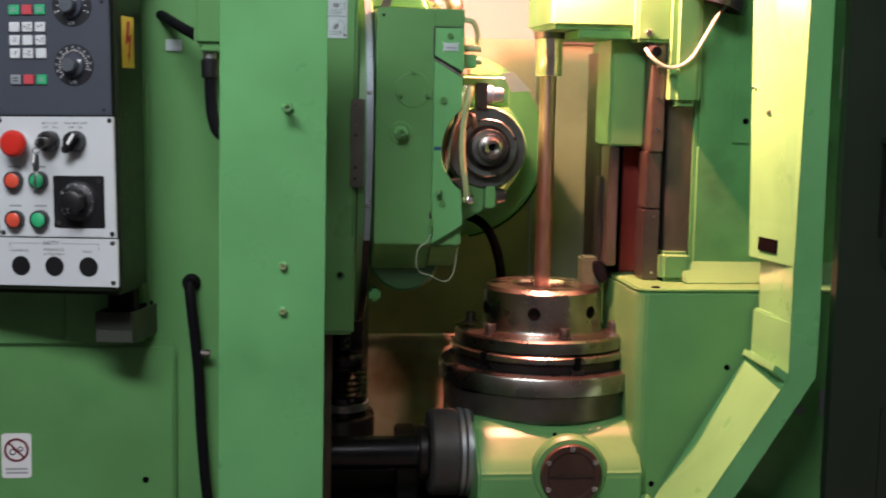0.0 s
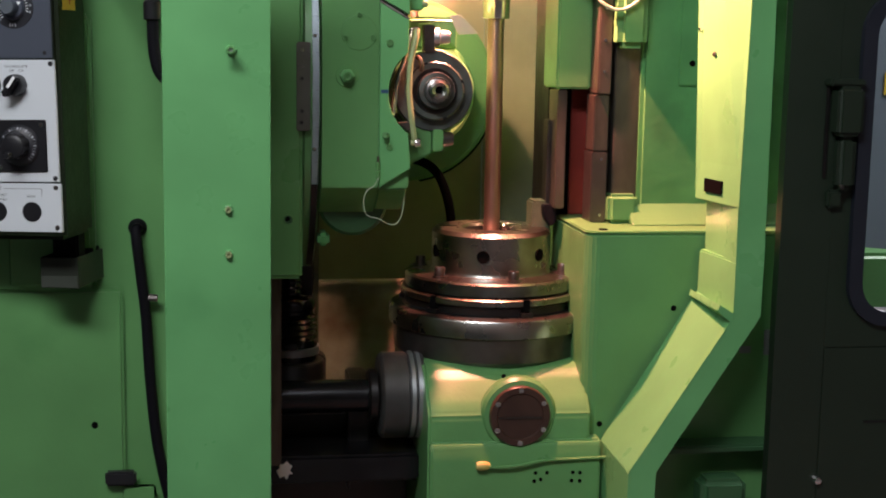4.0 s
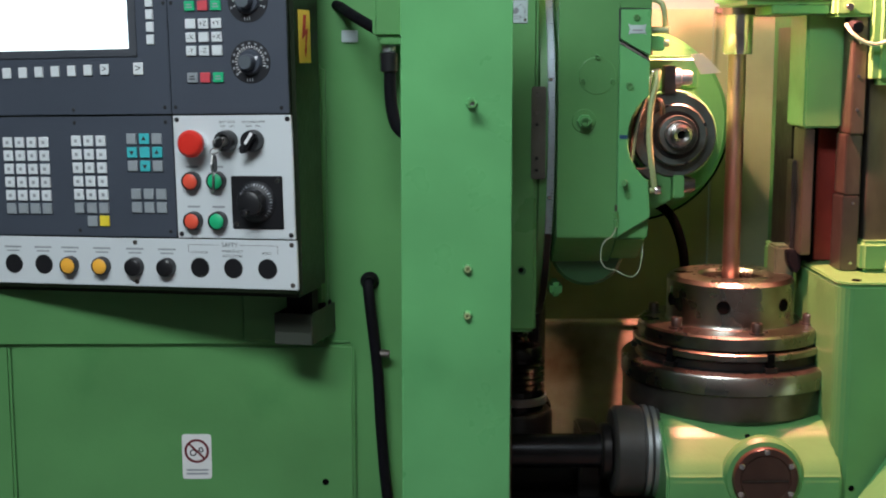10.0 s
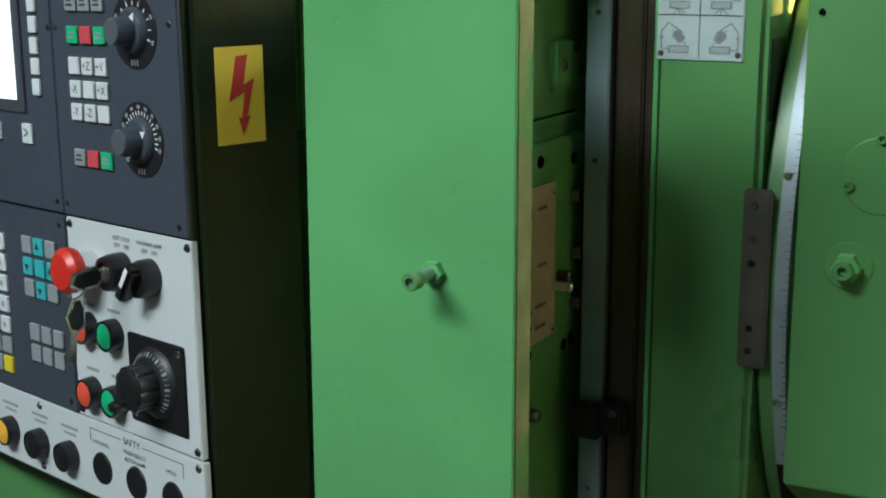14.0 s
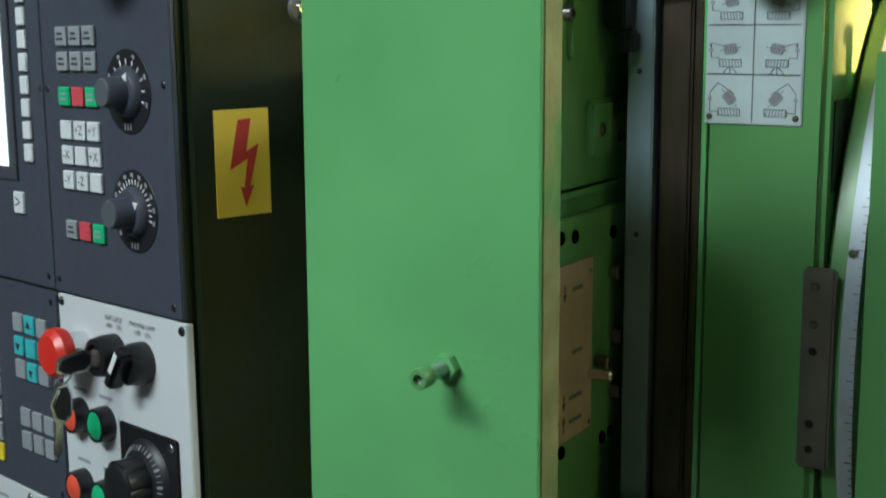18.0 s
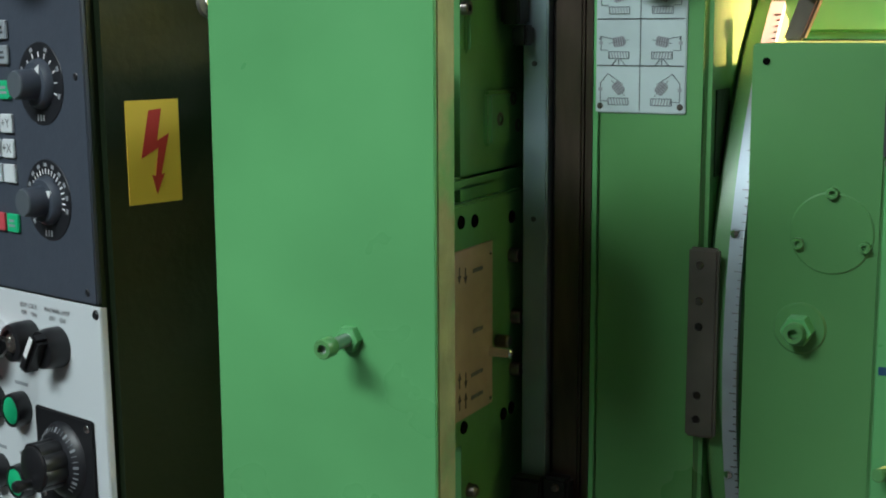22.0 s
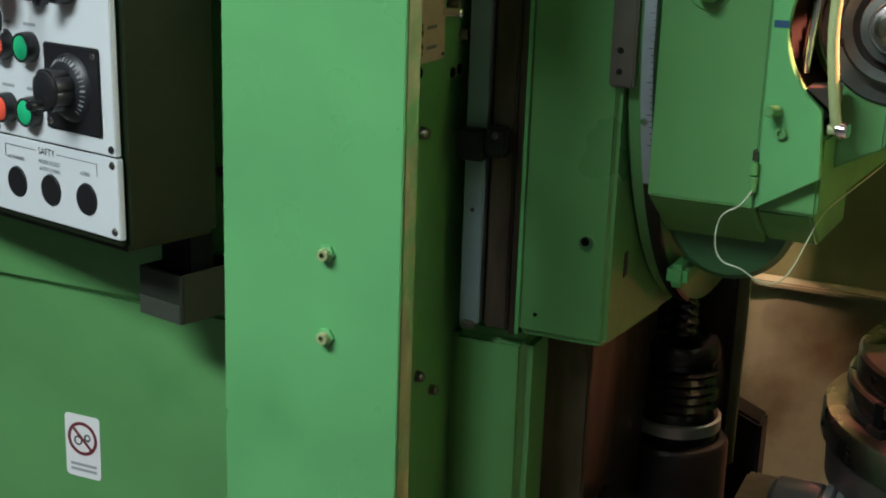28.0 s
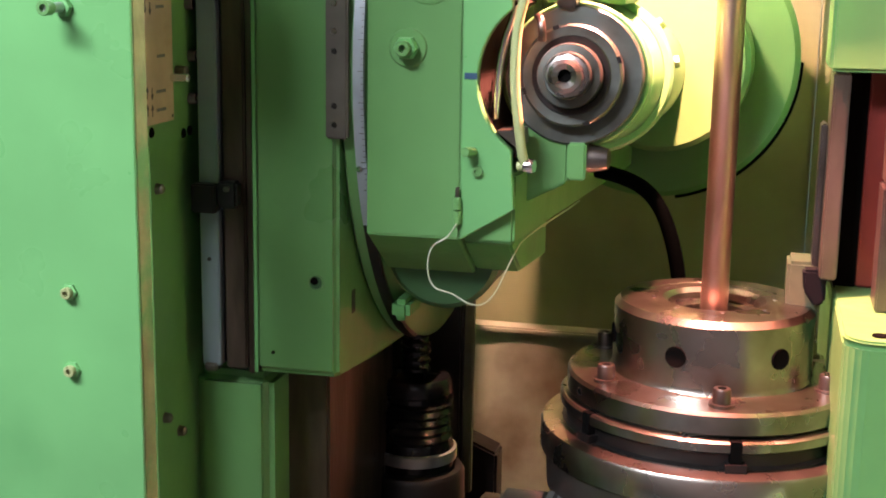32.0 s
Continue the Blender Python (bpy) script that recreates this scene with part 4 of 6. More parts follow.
part("clamp", cyl((0.8665, 0.75, 1.568), (0.8645, 0.75, 1.577), 0.0138, 20, 0.001), CHROME, cp, "shiny hose clamp")
th = thing("thin_hose", "thin black hose with chrome fitting behind the casting", "hose", (0.78, 0.73, 1.55))
part("hose", tube([(0.73, 0.72, 1.66), (0.748, 0.72, 1.60), (0.775, 0.72, 1.572), (0.805, 0.72, 1.556)], 0.006, 12, 8), RUBBER, th)
part("fitting", cyl((0.803, 0.72, 1.557), (0.832, 0.72, 1.541), 0.009, 6, 0.001), CHROME, th)
part("nut", cyl((0.832, 0.72, 1.541), (0.845, 0.72, 1.534), 0.012, 6, 0.001), STEEL, th)
solo("splash_flap", prism([(0.930, 1.399), (0.951, 1.401), (0.985, 1.367), (0.948, 1.364)], "y", 0.4405, 0.4435, 0.0006), CLEAR, "small milky plastic splash flap over the hob", "splash guard")

# lit casting and pipes above the head
cast = thing("motor_housing", "green cast motor housing above the hob head", "motor housing", (0.76, 0.7, 1.6))
arch = [(0.657, 1.508), (0.660, 1.525), (0.667, 1.549), (0.678, 1.567), (0.694, 1.579), (0.715, 1.583), (0.736, 1.580), (0.757, 1.568), (0.776, 1.548), (0.792, 1.526), (0.802, 1.508)]
part("housing_dome", prism(arch, "y", 0.462, 0.66, 0.020, 5), WETGREEN, cast, "glossy arched top of the casting")
part("housing_wall", prism([(0.6552, 1.508), (0.6552, 1.95), (0.748, 1.95), (0.765, 1.72), (0.778, 1.62), (0.80, 1.54), (0.804, 1.508)], "y", 0.520, 0.70, 0.030, 5), WETGREEN, cast, "glossy upright wall of the casting")
hole((0.6553, 0.367, 1.556), (1, 0, 0), 0.012, cast)
part("lever", prism([(0.697, 1.508), (0.713, 1.508), (0.727, 1.544), (0.723, 1.551), (0.712, 1.550)], "y", 0.400, 0.414, 0.002), COPPERY, cast)
part("lever_pin", cyl((0.720, 0.402, 1.546), (0.720, 0.392, 1.546), 0.0055, 14, 0.001), STEEL_GREY, cast)

# ---- black ball screw below the carriage ----
bs = thing("lead_screw", "oily black lead screw with rubber bellows below the carriage", "lead screw", (0.65, 0.71, 0.5))
SC = (0.650, 0.71)
prof = [(0.0, 1.08)]
for k in range(21):
    z = 1.08 - k * 0.0122
    prof += [(0.0175, z), (0.0205, z - 0.003), (0.0205, z - 0.007), (0.0165, z - 0.0095)]
prof += [(0.020, 0.824), (0.046, 0.821), (0.051, 0.812), (0.051, 0.800), (0.047, 0.797), (0.047, 0.790), (0.053, 0.787)]
for k in range(5):
    z = 0.786 - k * 0.012
    prof += [(0.054, z), (0.050, z - 0.006)]
prof += [(0.054, 0.724), (0.054, 0.60), (0.0, 0.60)]
part("screw_nut", lathe(prof, Matrix.Translation((*SC, 0)), 40), WETBLACK, bs)
part("collar", lathe([(0.054, 0.7035), (0.0585, 0.7045), (0.0585, 0.7195), (0.054, 0.7205)], Matrix.Translation((*SC, 0)), 48), STEEL_GREY, bs, "bare steel collar")
part("base_tube", lathe([(0.054, 0.692), (0.066, 0.690), (0.070, 0.684), (0.074, 0.40), (0, 0.40)], Matrix.Translation((*SC, 0)), 44), IRON, bs)
part("bracket", prism([(0.682, 0.40), (0.682, 0.674), (0.734, 0.652), (0.734, 0.40)], "y", 0.88, 0.93, 0.004), IRON, bs)
part("side_board", box(0.699, 0.712, 0.795, 0.81, 0.62, 1.02, 0.002), DULLTAN, bs, "narrow oil-browned board beside the screw")
part("backing", box(0.560, 0.698, 0.79, 0.83, 0.40, 1.06, 0.004), IRON, bs)

# ---- horizontal drive shaft ----
sh = thing("drive_shaft", "oily horizontal drive shaft with large steel coupling collars", "shaft", (0.75, 0.5, 0.67))
part("shaft", cyl((0.56, 0.50, 0.664), (0.81, 0.50, 0.664), 0.032, 40), BLACKOIL, sh)
part("collar", cyl((0.790, 0.50, 0.664), (0.8105, 0.50, 0.664), 0.052, 40, 0.004), IRON, sh)
part("coupling", lathe([(0, 0), (0.078, 0), (0.084, 0.006), (0.084, 0.052), (0.080, 0.054), (0.080, 0.057), (0.085, 0.059), (0.085, 0.068), (0.081, 0.070), (0.081, 0.073), (0.085, 0.075), (0.085, 0.085), (0, 0.085)], facing((0.811, 0.50, 0.664), (1, 0, 0)), 56), COUPLING, sh)
for xx in (0.868, 0.881):
    part("coupling_ring", lathe([(0.083, 0.0), (0.0856, 0.001), (0.0856, 0.008), (0.083, 0.009)], facing((xx, 0.50, 0.664), (1, 0, 0)), 56), STEEL_GREY, sh, "bright worn ring on the coupling")
part("bearing_block", box(0.758, 0.799, 0.555, 0.66, 0.45, 0.682, 0.004), IRON, sh)
splash = [(0.628 + (0.0165 if k % 2 else 0.0095 + 0.002 * (k % 5)) * math.cos(k * 0.4488), 0.5290 + (0.019 if k % 2 else 0.009 + 0.003 * (k % 3)) * math.sin(k * 0.4488)) for k in range(14)]
part("paint_splash", prism(splash, "y", 0.4588, 0.4598), PAPER, sh, "splash of white paint")
part("lower_beam", box(0.55, 0.89, 0.46, 0.60, 0.50, 0.555, 0.006), BLACKOIL, sh)
# block added as a dark backing below the shaft
part("sump_block", box(0.575, 0.885, 0.62, 0.70, 0.0, 0.600, 0.006), IRON, sh, "plain black backing block behind the shaft")

# ---- work table ----
TX, TY = 1.050, 0.607
TM = Matrix.Translation((TX, TY, 0))
tab = thing("rotary_work_table", "round steel rotary work table with T-slots on a green casting", "work table", (TX, TY, 0.74))
part("table_skirt", lathe([(0.190, 0.735), (0.196, 0.742), (0.198, 0.788), (0.2, 0.790)], TM, 96), STEEL_DARK, tab, "dark lower table rim")
part("table_rim", lathe([(0.2, 0.790), (0.2055, 0.792), (0.2055, 0.822), (0.203, 0.826), (0.184, 0.829), (0.178, 0.829)], TM, 96), TABLESTEEL, tab, "bright turned steel table rim")
part("table_groove", lathe([(0.179, 0.829), (0.174, 0.832), (0.174, 0.846), (0.179, 0.849)], TM, 96), IRON, tab)
part("table_ring", lathe([(0.179, 0.849), (0.1825, 0.8505), (0.1825, 0.8605), (0.1795, 0.863), (0.165, 0.8635)], TM, 96), TABLESTEEL, tab)
for a in range(-78, 282, 60):
    m = TM @ Matrix.Rotation(radians(a), 4, "Z")
    part("t_slot", box(0.17, 0.1836, -0.0065, 0.0065, 0.838, 0.8637, m=m), GAPSHADE, tab, "T-slot in the table edge drawn as a dark block")
    part("t_slot_foot", box(0.17, 0.1865, -0.012, 0.012, 0.8285, 0.838, m=m), IRON, tab)
for a in (-44, 76, 196):
    c = TM @ Matrix.Rotation(radians(a), 4, "Z") @ Vector((0.2055, 0, 0.806))
    hole(c, (math.cos(radians(a)), math.sin(radians(a)), 0), 0.0035, tab)
# ---- clamping fixture on the table ----
fx = thing("clamping_fixture", "turned steel clamping fixture bolted on the rotary table", "work fixture", (TX, TY, 0.865))
part("base_flange", lathe([(0.05, 0.8637), (0.170, 0.8637), (0.1745, 0.868), (0.1745, 0.889), (0.171, 0.893), (0.15, 0.8945), (0.122, 0.8955)], TM, 96), TABLESTEEL, fx, "round steel base flange")
part("fixture_drum", lathe([(0.1225, 0.8955), (0.1205, 0.899), (0.120, 0.903), (0.120, 0.974), (0.113, 0.9815), (0.085, 0.983), (0.0845, 0.9822), (0.062, 0.9822), (0.056, 0.977), (0.0555, 0.968), (0.040, 0.966), (0.0395, 0.93), (0.0, 0.93)], TM, 96), TABLESTEEL, fx, "turned steel drum with a central bore")
for a in range(-48, 312, 60):
    d = Vector((math.cos(radians(a)), math.sin(radians(a)), 0))
    part("bar_hole", lathe([(0, 0.0008), (0.0112, 0.0008), (0.0122, 0.0013), (0.0134, -0.003)], facing(Vector((TX, TY, 0.937)) + d * 0.1203, d), 24), GAPSHADE, fx, "bar hole in the drum drawn as a dark disc")
for a in range(-83, 277, 60):
    c = TM @ Matrix.Rotation(radians(a), 4, "Z") @ Vector((0.148, 0, 0.8945))
    part("washer", lathe([(0, 0.003), (0.0145, 0.003), (0.0145, -0.001)], facing(c, (0, 0, 1)), 20), STEEL_DARK, fx)
    cap_screw(c + Vector((0, 0, 0.003)), (0, 0, 1), 0.0105, 0.017, fx, STEEL_DARK, "clamp_bolt")
for a in (-28, 92, 212):
    c = TM @ Matrix.Rotation(radians(a), 4, "Z") @ Vector((0.1745, 0, 0.879))
    hole(c, (math.cos(radians(a)), math.sin(radians(a)), 0), 0.0045, fx)
for a in range(10, 370, 45):
    part("top_screw", lathe([(0, 0.0012), (0.0028, 0.0008), (0.0032, 0)], facing(TM @ Matrix.Rotation(radians(a), 4, "Z") @ Vector((0.073, 0, 0.9822)), (0, 0, 1)), 10), STEEL_DARK, fx)
# ---- work arbor and tailstock centre ----
arb = thing("work_arbor", "upright polished steel work arbor held by the tailstock centre", "work arbor", (TX, TY, 0.93))
part("arbor_rod", lathe([(0, 0.935), (0.0165, 0.935), (0.0165, 1.405), (0, 1.405)], TM, 40), ARBOR, arb, "brown-stained worn arbor rod")
part("centre_sleeve", lathe([(0.0167, 1.3985), (0.0255, 1.3985), (0.0268, 1.401), (0.0268, 1.472), (0.018, 1.472)], TM, 40), BRIGHT, arb, "bright steel sleeve")
part("sleeve_ring", lathe([(0.02, 1.470), (0.030, 1.471), (0.030, 1.484), (0.0, 1.484)], TM, 40), STEEL_DARK, arb)

# ---- bed casting under the table ----
bed = thing("machine_bed", "green cast machine bed with round inspection cover", "machine bed", (1.05, 0.6, 0.0))
part("bed_block", prism([(0.345, 0.0), (0.345, 0.656), (0.349, 0.666), (0.372, 0.690), (0.393, 0.711), (0.410, 0.727), (0.432, 0.738), (0.47, 0.741), (0.9, 0.741), (0.9, 0.0)], "x", 0.889, 1.2, 0.006, 3), GREEN_CAST, bed)
part("bed_ledge", prism([(0.356, 0.465), (0.356, 0.580), (0.363, 0.593), (0.39, 0.597), (0.39, 0.465)], "x", 0.892, 1.218, 0.004, 2), GREEN_CAST, bed)
part("bed_step", box(0.888, 1.222, 0.342, 0.42, 0.0, 0.463, 0.006), GREEN_DIRTY, bed)
part("boss_ring", lathe([(0.055, 0.006), (0.066, 0.004), (0.072, -0.004), (0.072, -0.02)], facing((1.060, 0.370, 0.643), (0, -1, 0)), 56), GREEN_CAST, bed)
ins = part("inspection_cover", lathe([(0, 0.008), (0.043, 0.008), (0.045, 0.011), (0.056, 0.011), (0.058, 0.008), (0.058, -0.004)], facing((1.060, 0.366, 0.643), (0, -1, 0)), 56), mat("dark_red_brown_paint", (0.045, 0.022, 0.016), 0.35, var=0.25, scale=20, bump=0.1), bed, "dark brown round inspection cover")
part("level_line", box(1.019, 1.101, 0.3545, 0.3575, 0.639, 0.642, 0.0008), STEEL_DARK, ins)
for a in range(30, 390, 60):
    cap_screw((1.060 + 0.0505 * math.cos(radians(a)), 0.3555, 0.643 + 0.0505 * math.sin(radians(a))), (0, -1, 0), 0.0052, 0.004, ins, CHROME)
hole((1.034, 0.3925, 0.712), (0, -0.95, 0.3), 0.004, bed)
for x, z in ((1.098, 0.533), (1.108, 0.520), (1.096, 0.517), (1.170, 0.532), (1.184, 0.531), (1.184, 0.515), (1.168, 0.516), (1.12, 0.533)):
    hole((x - 0.006, 0.3558, z), (0, -1, 0), 0.0036, bed)
cap_screw((1.109, 0.356, 0.560), (0, -1, 0), 0.004, 0.004, bed, GREEN_CAST)
rod = thing("lever_rod", "thin green painted lever rod with a round knob", "lever", (1.0, 0.38, 0.55))
part("rod", tube([(0.986, 0.348, 0.551), (1.024, 0.346, 0.549), (1.064, 0.346, 0.552), (1.104, 0.348, 0.559), (1.154, 0.35, 0.560), (1.23, 0.352, 0.561)], 0.003, 10, 6), GREEN_CAST, rod)
part("knob", lathe([(0, 0), (0.007, 0.001), (0.009, 0.008), (0.0085, 0.02), (0.004, 0.028)], facing((0.976, 0.349, 0.552), (1, 0, 0)), 18), mat("faded_yellow_plastic", (0.45, 0.42, 0.12), 0.5), rod, "faded yellow knob")

# the fittings sit on the bed's front face
for ob in list(bed.children_recursive) + list(rod.children):
    if not ob.name.startswith("bed_block"):
        ob.data.transform(Matrix.Translation((0.0005, -0.025, 0.018)))

# ---- tailstock base and column ----
tb = thing("tailstock_pedestal", "green cast tailstock base with rounded corners", "machine casting", (1.35, 0.6, 0.0))
r = 0.030
outline = [(1.70, 0.9), (1.70, 0.37), (1.188 + r, 0.37)] + [(1.188 + r - r * math.sin(radians(a)), 0.37 + r - r * math.cos(radians(a))) for a in range(15, 91, 15)] + [(1.188, 0.9)]
part("base_casting", prism(outline, "z", 0.0, 0.998, 0.008, 3), GREEN_CAST, tb)
part("base_lip", prism([(p[0] * 1.0, p[1]) for p in outline], "z", 0.9985, 1.004, 0.0025, 2), GREEN_CAST, tb)
for p in ((1.362, 0.856), (1.224, 0.632)):
    hole((p[0], 0.3696, p[1]), (0, -1, 0), 0.0055, tb)
hole((1.225, 0.395, 1.0045), (0, 0, 1), 0.0085, tb)
tc = thing("tailstock_column", "green tailstock column with bare steel slideways", "machine column", (1.4, 0.6, 1.0))
part("column_body", box(1.318, 1.70, 0.488, 0.95, 1.0045, 1.95, 0.008), GREEN_DIRTY, tc)
part("column_cove", prism([(0.45, 1.0045), (0.4875, 1.0045), (0.4875, 1.045), (0.472, 1.022)], "x", 1.30, 1.70, 0.002), GREEN_CAST, tc)
part("foot_block", box(1.257, 1.317, 0.475, 0.58, 1.0045, 1.062, 0.008, 3), GREEN_CAST, tc)
part("panel", box(1.392, 1.50, 0.4835, 0.488, 1.275, 1.90, 0.001), GREEN_DIRTY, tc)
hole((1.417, 0.4832, 1.318), (0, -1, 0), 0.006, tc)
part("slideway", box(1.268, 1.3178, 0.500, 0.60, 1.06, 1.90, 0.002), COPPERY, tc, "bare worn steel slideway")
part("slideway_gap", box(1.258, 1.268, 0.53, 0.60, 1.06, 1.90), IRON, tc)
part("gib_bar", box(1.228, 1.2575, 0.500, 0.56, 1.145, 1.255, 0.002), COPPERY, tc)
part("gib_bar", box(1.232, 1.2575, 0.492, 0.56, 1.256, 1.90, 0.002), COPPERY, tc, "long worn steel gib bar")
part("gib_bar", box(1.226, 1.257, 0.497, 0.56, 1.005, 1.143, 0.002), STEEL_DARK, tc)
for z in (1.30, 1.36, 1.42, 1.13, 1.02):
    part("gib_screw", cyl((1.243, 0.4925, z), (1.243, 0.4908, z), 0.003, 10), CHROME, tc)
part("red_gap", box(1.188, 1.2125, 0.625, 0.66, 1.0, 1.262), GAPSHADE, tc)
part("red_cover", prism([(1.2130, 1.005), (1.266, 1.005), (1.266, 1.262), (1.2130, 1.262)], "y", 0.62, 0.66, 0.002), REDPAINT, tc, "red painted way cover")
part("dark_gap", box(1.176, 1.235, 0.67, 0.80, 0.999, 1.45), IRON, tc)
part("left_way", box(1.168, 1.187, 0.555, 0.63, 1.025, 1.262, 0.002), COPPERY, tc, "bare brown edge of the guide")
part("left_way_edge", box(1.1600, 1.1675, 0.60, 0.64, 1.02, 1.20, 0.002), STEEL_DARK, tc)
part("wiper", prism([(1.150, 1.03), (1.178, 1.03), (1.178, 0.992), (1.166, 0.985), (1.152, 1.005)], "y", 0.58, 0.62, 0.003), RUBBER, tc, "black rubber wiper")
slide = thing("tailstock_slide", "green tailstock slide and arm above the work arbor", "tailstock", (1.2, 0.6, 1.27))
part("slide_face", box(1.162, 1.2315, 0.545, 0.66, 1.264, 1.62, 0.004), GREEN_CAST, slide)
part("slide_block", box(1.258, 1.3175, 0.452, 0.4995, 1.345, 1.90, 0.012, 4), GREEN_CAST, slide)
part("arm", box(1.030, 1.245, 0.49, 0.74, 1.487, 1.62, 0.010, 3), GREEN_CAST, slide)
part("arm_step", box(1.190, 1.262, 0.475, 0.56, 1.465, 1.60, 0.006), GREEN_CAST, slide)
part("arm_plate", box(1.085, 1.188, 0.50, 0.70, 1.470, 1.4865, 0.002), GREEN_DIRTY, slide)
part("arm_screw", cyl((1.215, 0.4748, 1.482), (1.215, 0.466, 1.482), 0.007, 14, 0.001), CHROME, slide)
part("switch_roller", cyl((1.222, 0.472, 1.448), (1.222, 0.44, 1.446), 0.011, 18, 0.002), RUBBER, slide)
solo("small_block", box(1.133, 1.171, 0.60, 0.66, 0.945, 1.035, 0.004), DULLTAN, "small oil-browned block beside the tailstock guide", "block")
solo("white_cable", tube([(1.36, 0.455, 1.54), (1.335, 0.445, 1.508), (1.312, 0.44, 1.470), (1.290, 0.44, 1.435), (1.262, 0.44, 1.418), (1.235, 0.44, 1.420), (1.214, 0.445, 1.436), (1.205, 0.455, 1.452)], 0.0035, 10, 8), CREAMWIRE, "white cable hanging in a loop from the lamp", "cable")
wl = thing("work_lamp", "small dark work lamp head above the tailstock column", "lamp", (1.36, 0.44, 1.55))
part("lamp_shell", lathe([(0, 0.0), (0.03, 0.0), (0.042, 0.02), (0.05, 0.07), (0.046, 0.07), (0.0, 0.03)], facing((1.36, 0.45, 1.60), (-0.3, 0, -1)), 28), IRON, wl)
part("lamp_arm", cyl((1.38, 0.455, 1.60), (1.42, 0.47, 1.72), 0.009, 14), IRON, wl)
# unseen sheet added to block lamp light towards pendant and column, open towards the table
hl = thing("halogen_lamp", "unseen black sheet added to block lamp light over the hob", "lamp", (1.07, 0.35, 1.7))
sc0, blocker_pts = Vector((1.020, 0.452)), []
for rr, span in ((0.070, range(189, 262, 6)), (0.073, range(261, 188, -6))):
    blocker_pts += [(sc0.x + rr * math.cos(radians(a)), sc0.y + rr * math.sin(radians(a))) for a in span]
part("shade", prism(blocker_pts, "z", 1.572, 1.80), IRON, hl)
wing_pts = []
for rr, span in ((0.070, (180, 183, 186, 188.5)), (0.073, (188.5, 186, 183, 180))):
    wing_pts += [(sc0.x + rr * math.cos(radians(a)), sc0.y + rr * math.sin(radians(a))) for a in span]
part("shade_wing", prism(wing_pts, "z", 1.655, 1.80), IRON, hl)
part("stem", cyl((0.968, 0.408, 1.795), (0.80, 0.52, 1.86), 0.008, 12), IRON, hl)
part("stem_foot", cyl((0.80, 0.52, 1.86), (0.752, 0.56, 1.88), 0.014, 14), IRON, hl)

# ---- sheet frame of the working opening ----
fr = thing("opening_frame", "green folded sheet frame round the working opening", "machine frame", (1.4, 0.3, 0.3))
deep = [(1.369, 1.95), (1.394, 1.070), (1.4155, 1.0695), (1.4175, 0.9695), (1.407, 0.969), (1.4060, 0.892), (1.2274, 0.602), (1.2274, 0.2)]
near = [(1.430, 1.95), (1.418, 1.070), (1.418, 1.0695), (1.4185, 0.9695), (1.4185, 0.969), (1.4185, 0.870), (1.236, 0.588), (1.236, 0.2)]
outer = [(1.463, 1.95), (1.4676, 1.070), (1.4677, 1.0695), (1.4685, 0.9695), (1.4685, 0.969), (1.467, 0.872), (1.2847, 0.588), (1.277, 0.2)]


def strip(a, ya, b, yb, t, i0, i1, m):
    bm = bmesh.new()
    for i in range(i0, i1):
        q = [Vector((a[i][0], ya, a[i][1])), Vector((b[i][0], yb, b[i][1])), Vector((b[i + 1][0], yb, b[i + 1][1])), Vector((a[i + 1][0], ya, a[i + 1][1]))]
        n = (q[1] - q[0]).cross(q[3] - q[0]).normalized() * t
        v = [bm.verts.new(p) for p in q] + [bm.verts.new(p + n) for p in q]
        for f in ((0, 1, 2, 3), (7, 6, 5, 4), (0, 4, 5, 1), (1, 5, 6, 2), (2, 6, 7, 3), (3, 7, 4, 0)):
            bm.faces.new([v[k] for k in f])
    return bm


part("jamb_upper", strip(deep, 0.36, near, 0.20, -0.003, 0, 1, GREEN), GREEN, fr, "inner jamb sheet lit by the work lamp")
for k in range(1, 5):
    part("jamb_middle", strip(deep, 0.357, near, 0.20, -0.003, k, k + 1, GREEN), GREEN, fr)
part("jamb_slope", strip(deep, 0.36, near, 0.20, -0.003, 5, 6, GREEN), GREEN, fr, "sloping inner sheet")
part("jamb_lower", strip(deep, 0.36, near, 0.20, -0.003, 6, 7, GREEN), GREEN, fr)
for k in range(7):
    part("front_strip", strip(near, 0.2003, outer, 0.2003, 0.003, k, k + 1, GREEN), GREEN, fr, "narrow green front edge of the frame")
part("fold_lip", prism([(1.386, 0.884), (1.390, 0.895), (1.4175, 0.878), (1.413, 0.861)], "y", 0.199, 0.358, 0.001), GREEN, fr, "small folded lip at the bend")
part("cut_out", prism([(1.3935, 0.322), (1.4030, 0.259), (1.409, 0.259), (1.400, 0.322)], "z", 1.086, 1.110), GAPSHADE, fr, "rectangular notch drawn as a dark block")
part("frame_screw", cyl((1.405, 0.300, 1.337), (1.391, 0.299, 1.337), 0.005, 12, 0.001), STEEL_DARK, fr)
part("frame_screw", cyl((1.396, 0.352, 1.382), (1.381, 0.351, 1.382), 0.004, 12, 0.001), CHROME, fr)
side = thing("machine_side_wall", "green lower machine side behind the sliding door, darkened for shade", "machine casing", (1.6, 0.5, 0.0))
part("side_sheet", box(1.705, 1.715, 0.50, 0.9, 0.0, 1.95, 0.003), SHADEGREEN, side)
part("lower_rib", box(1.26, 1.70, 0.31, 0.369, 0.585, 0.60, 0.004), SHADEGREEN, side)
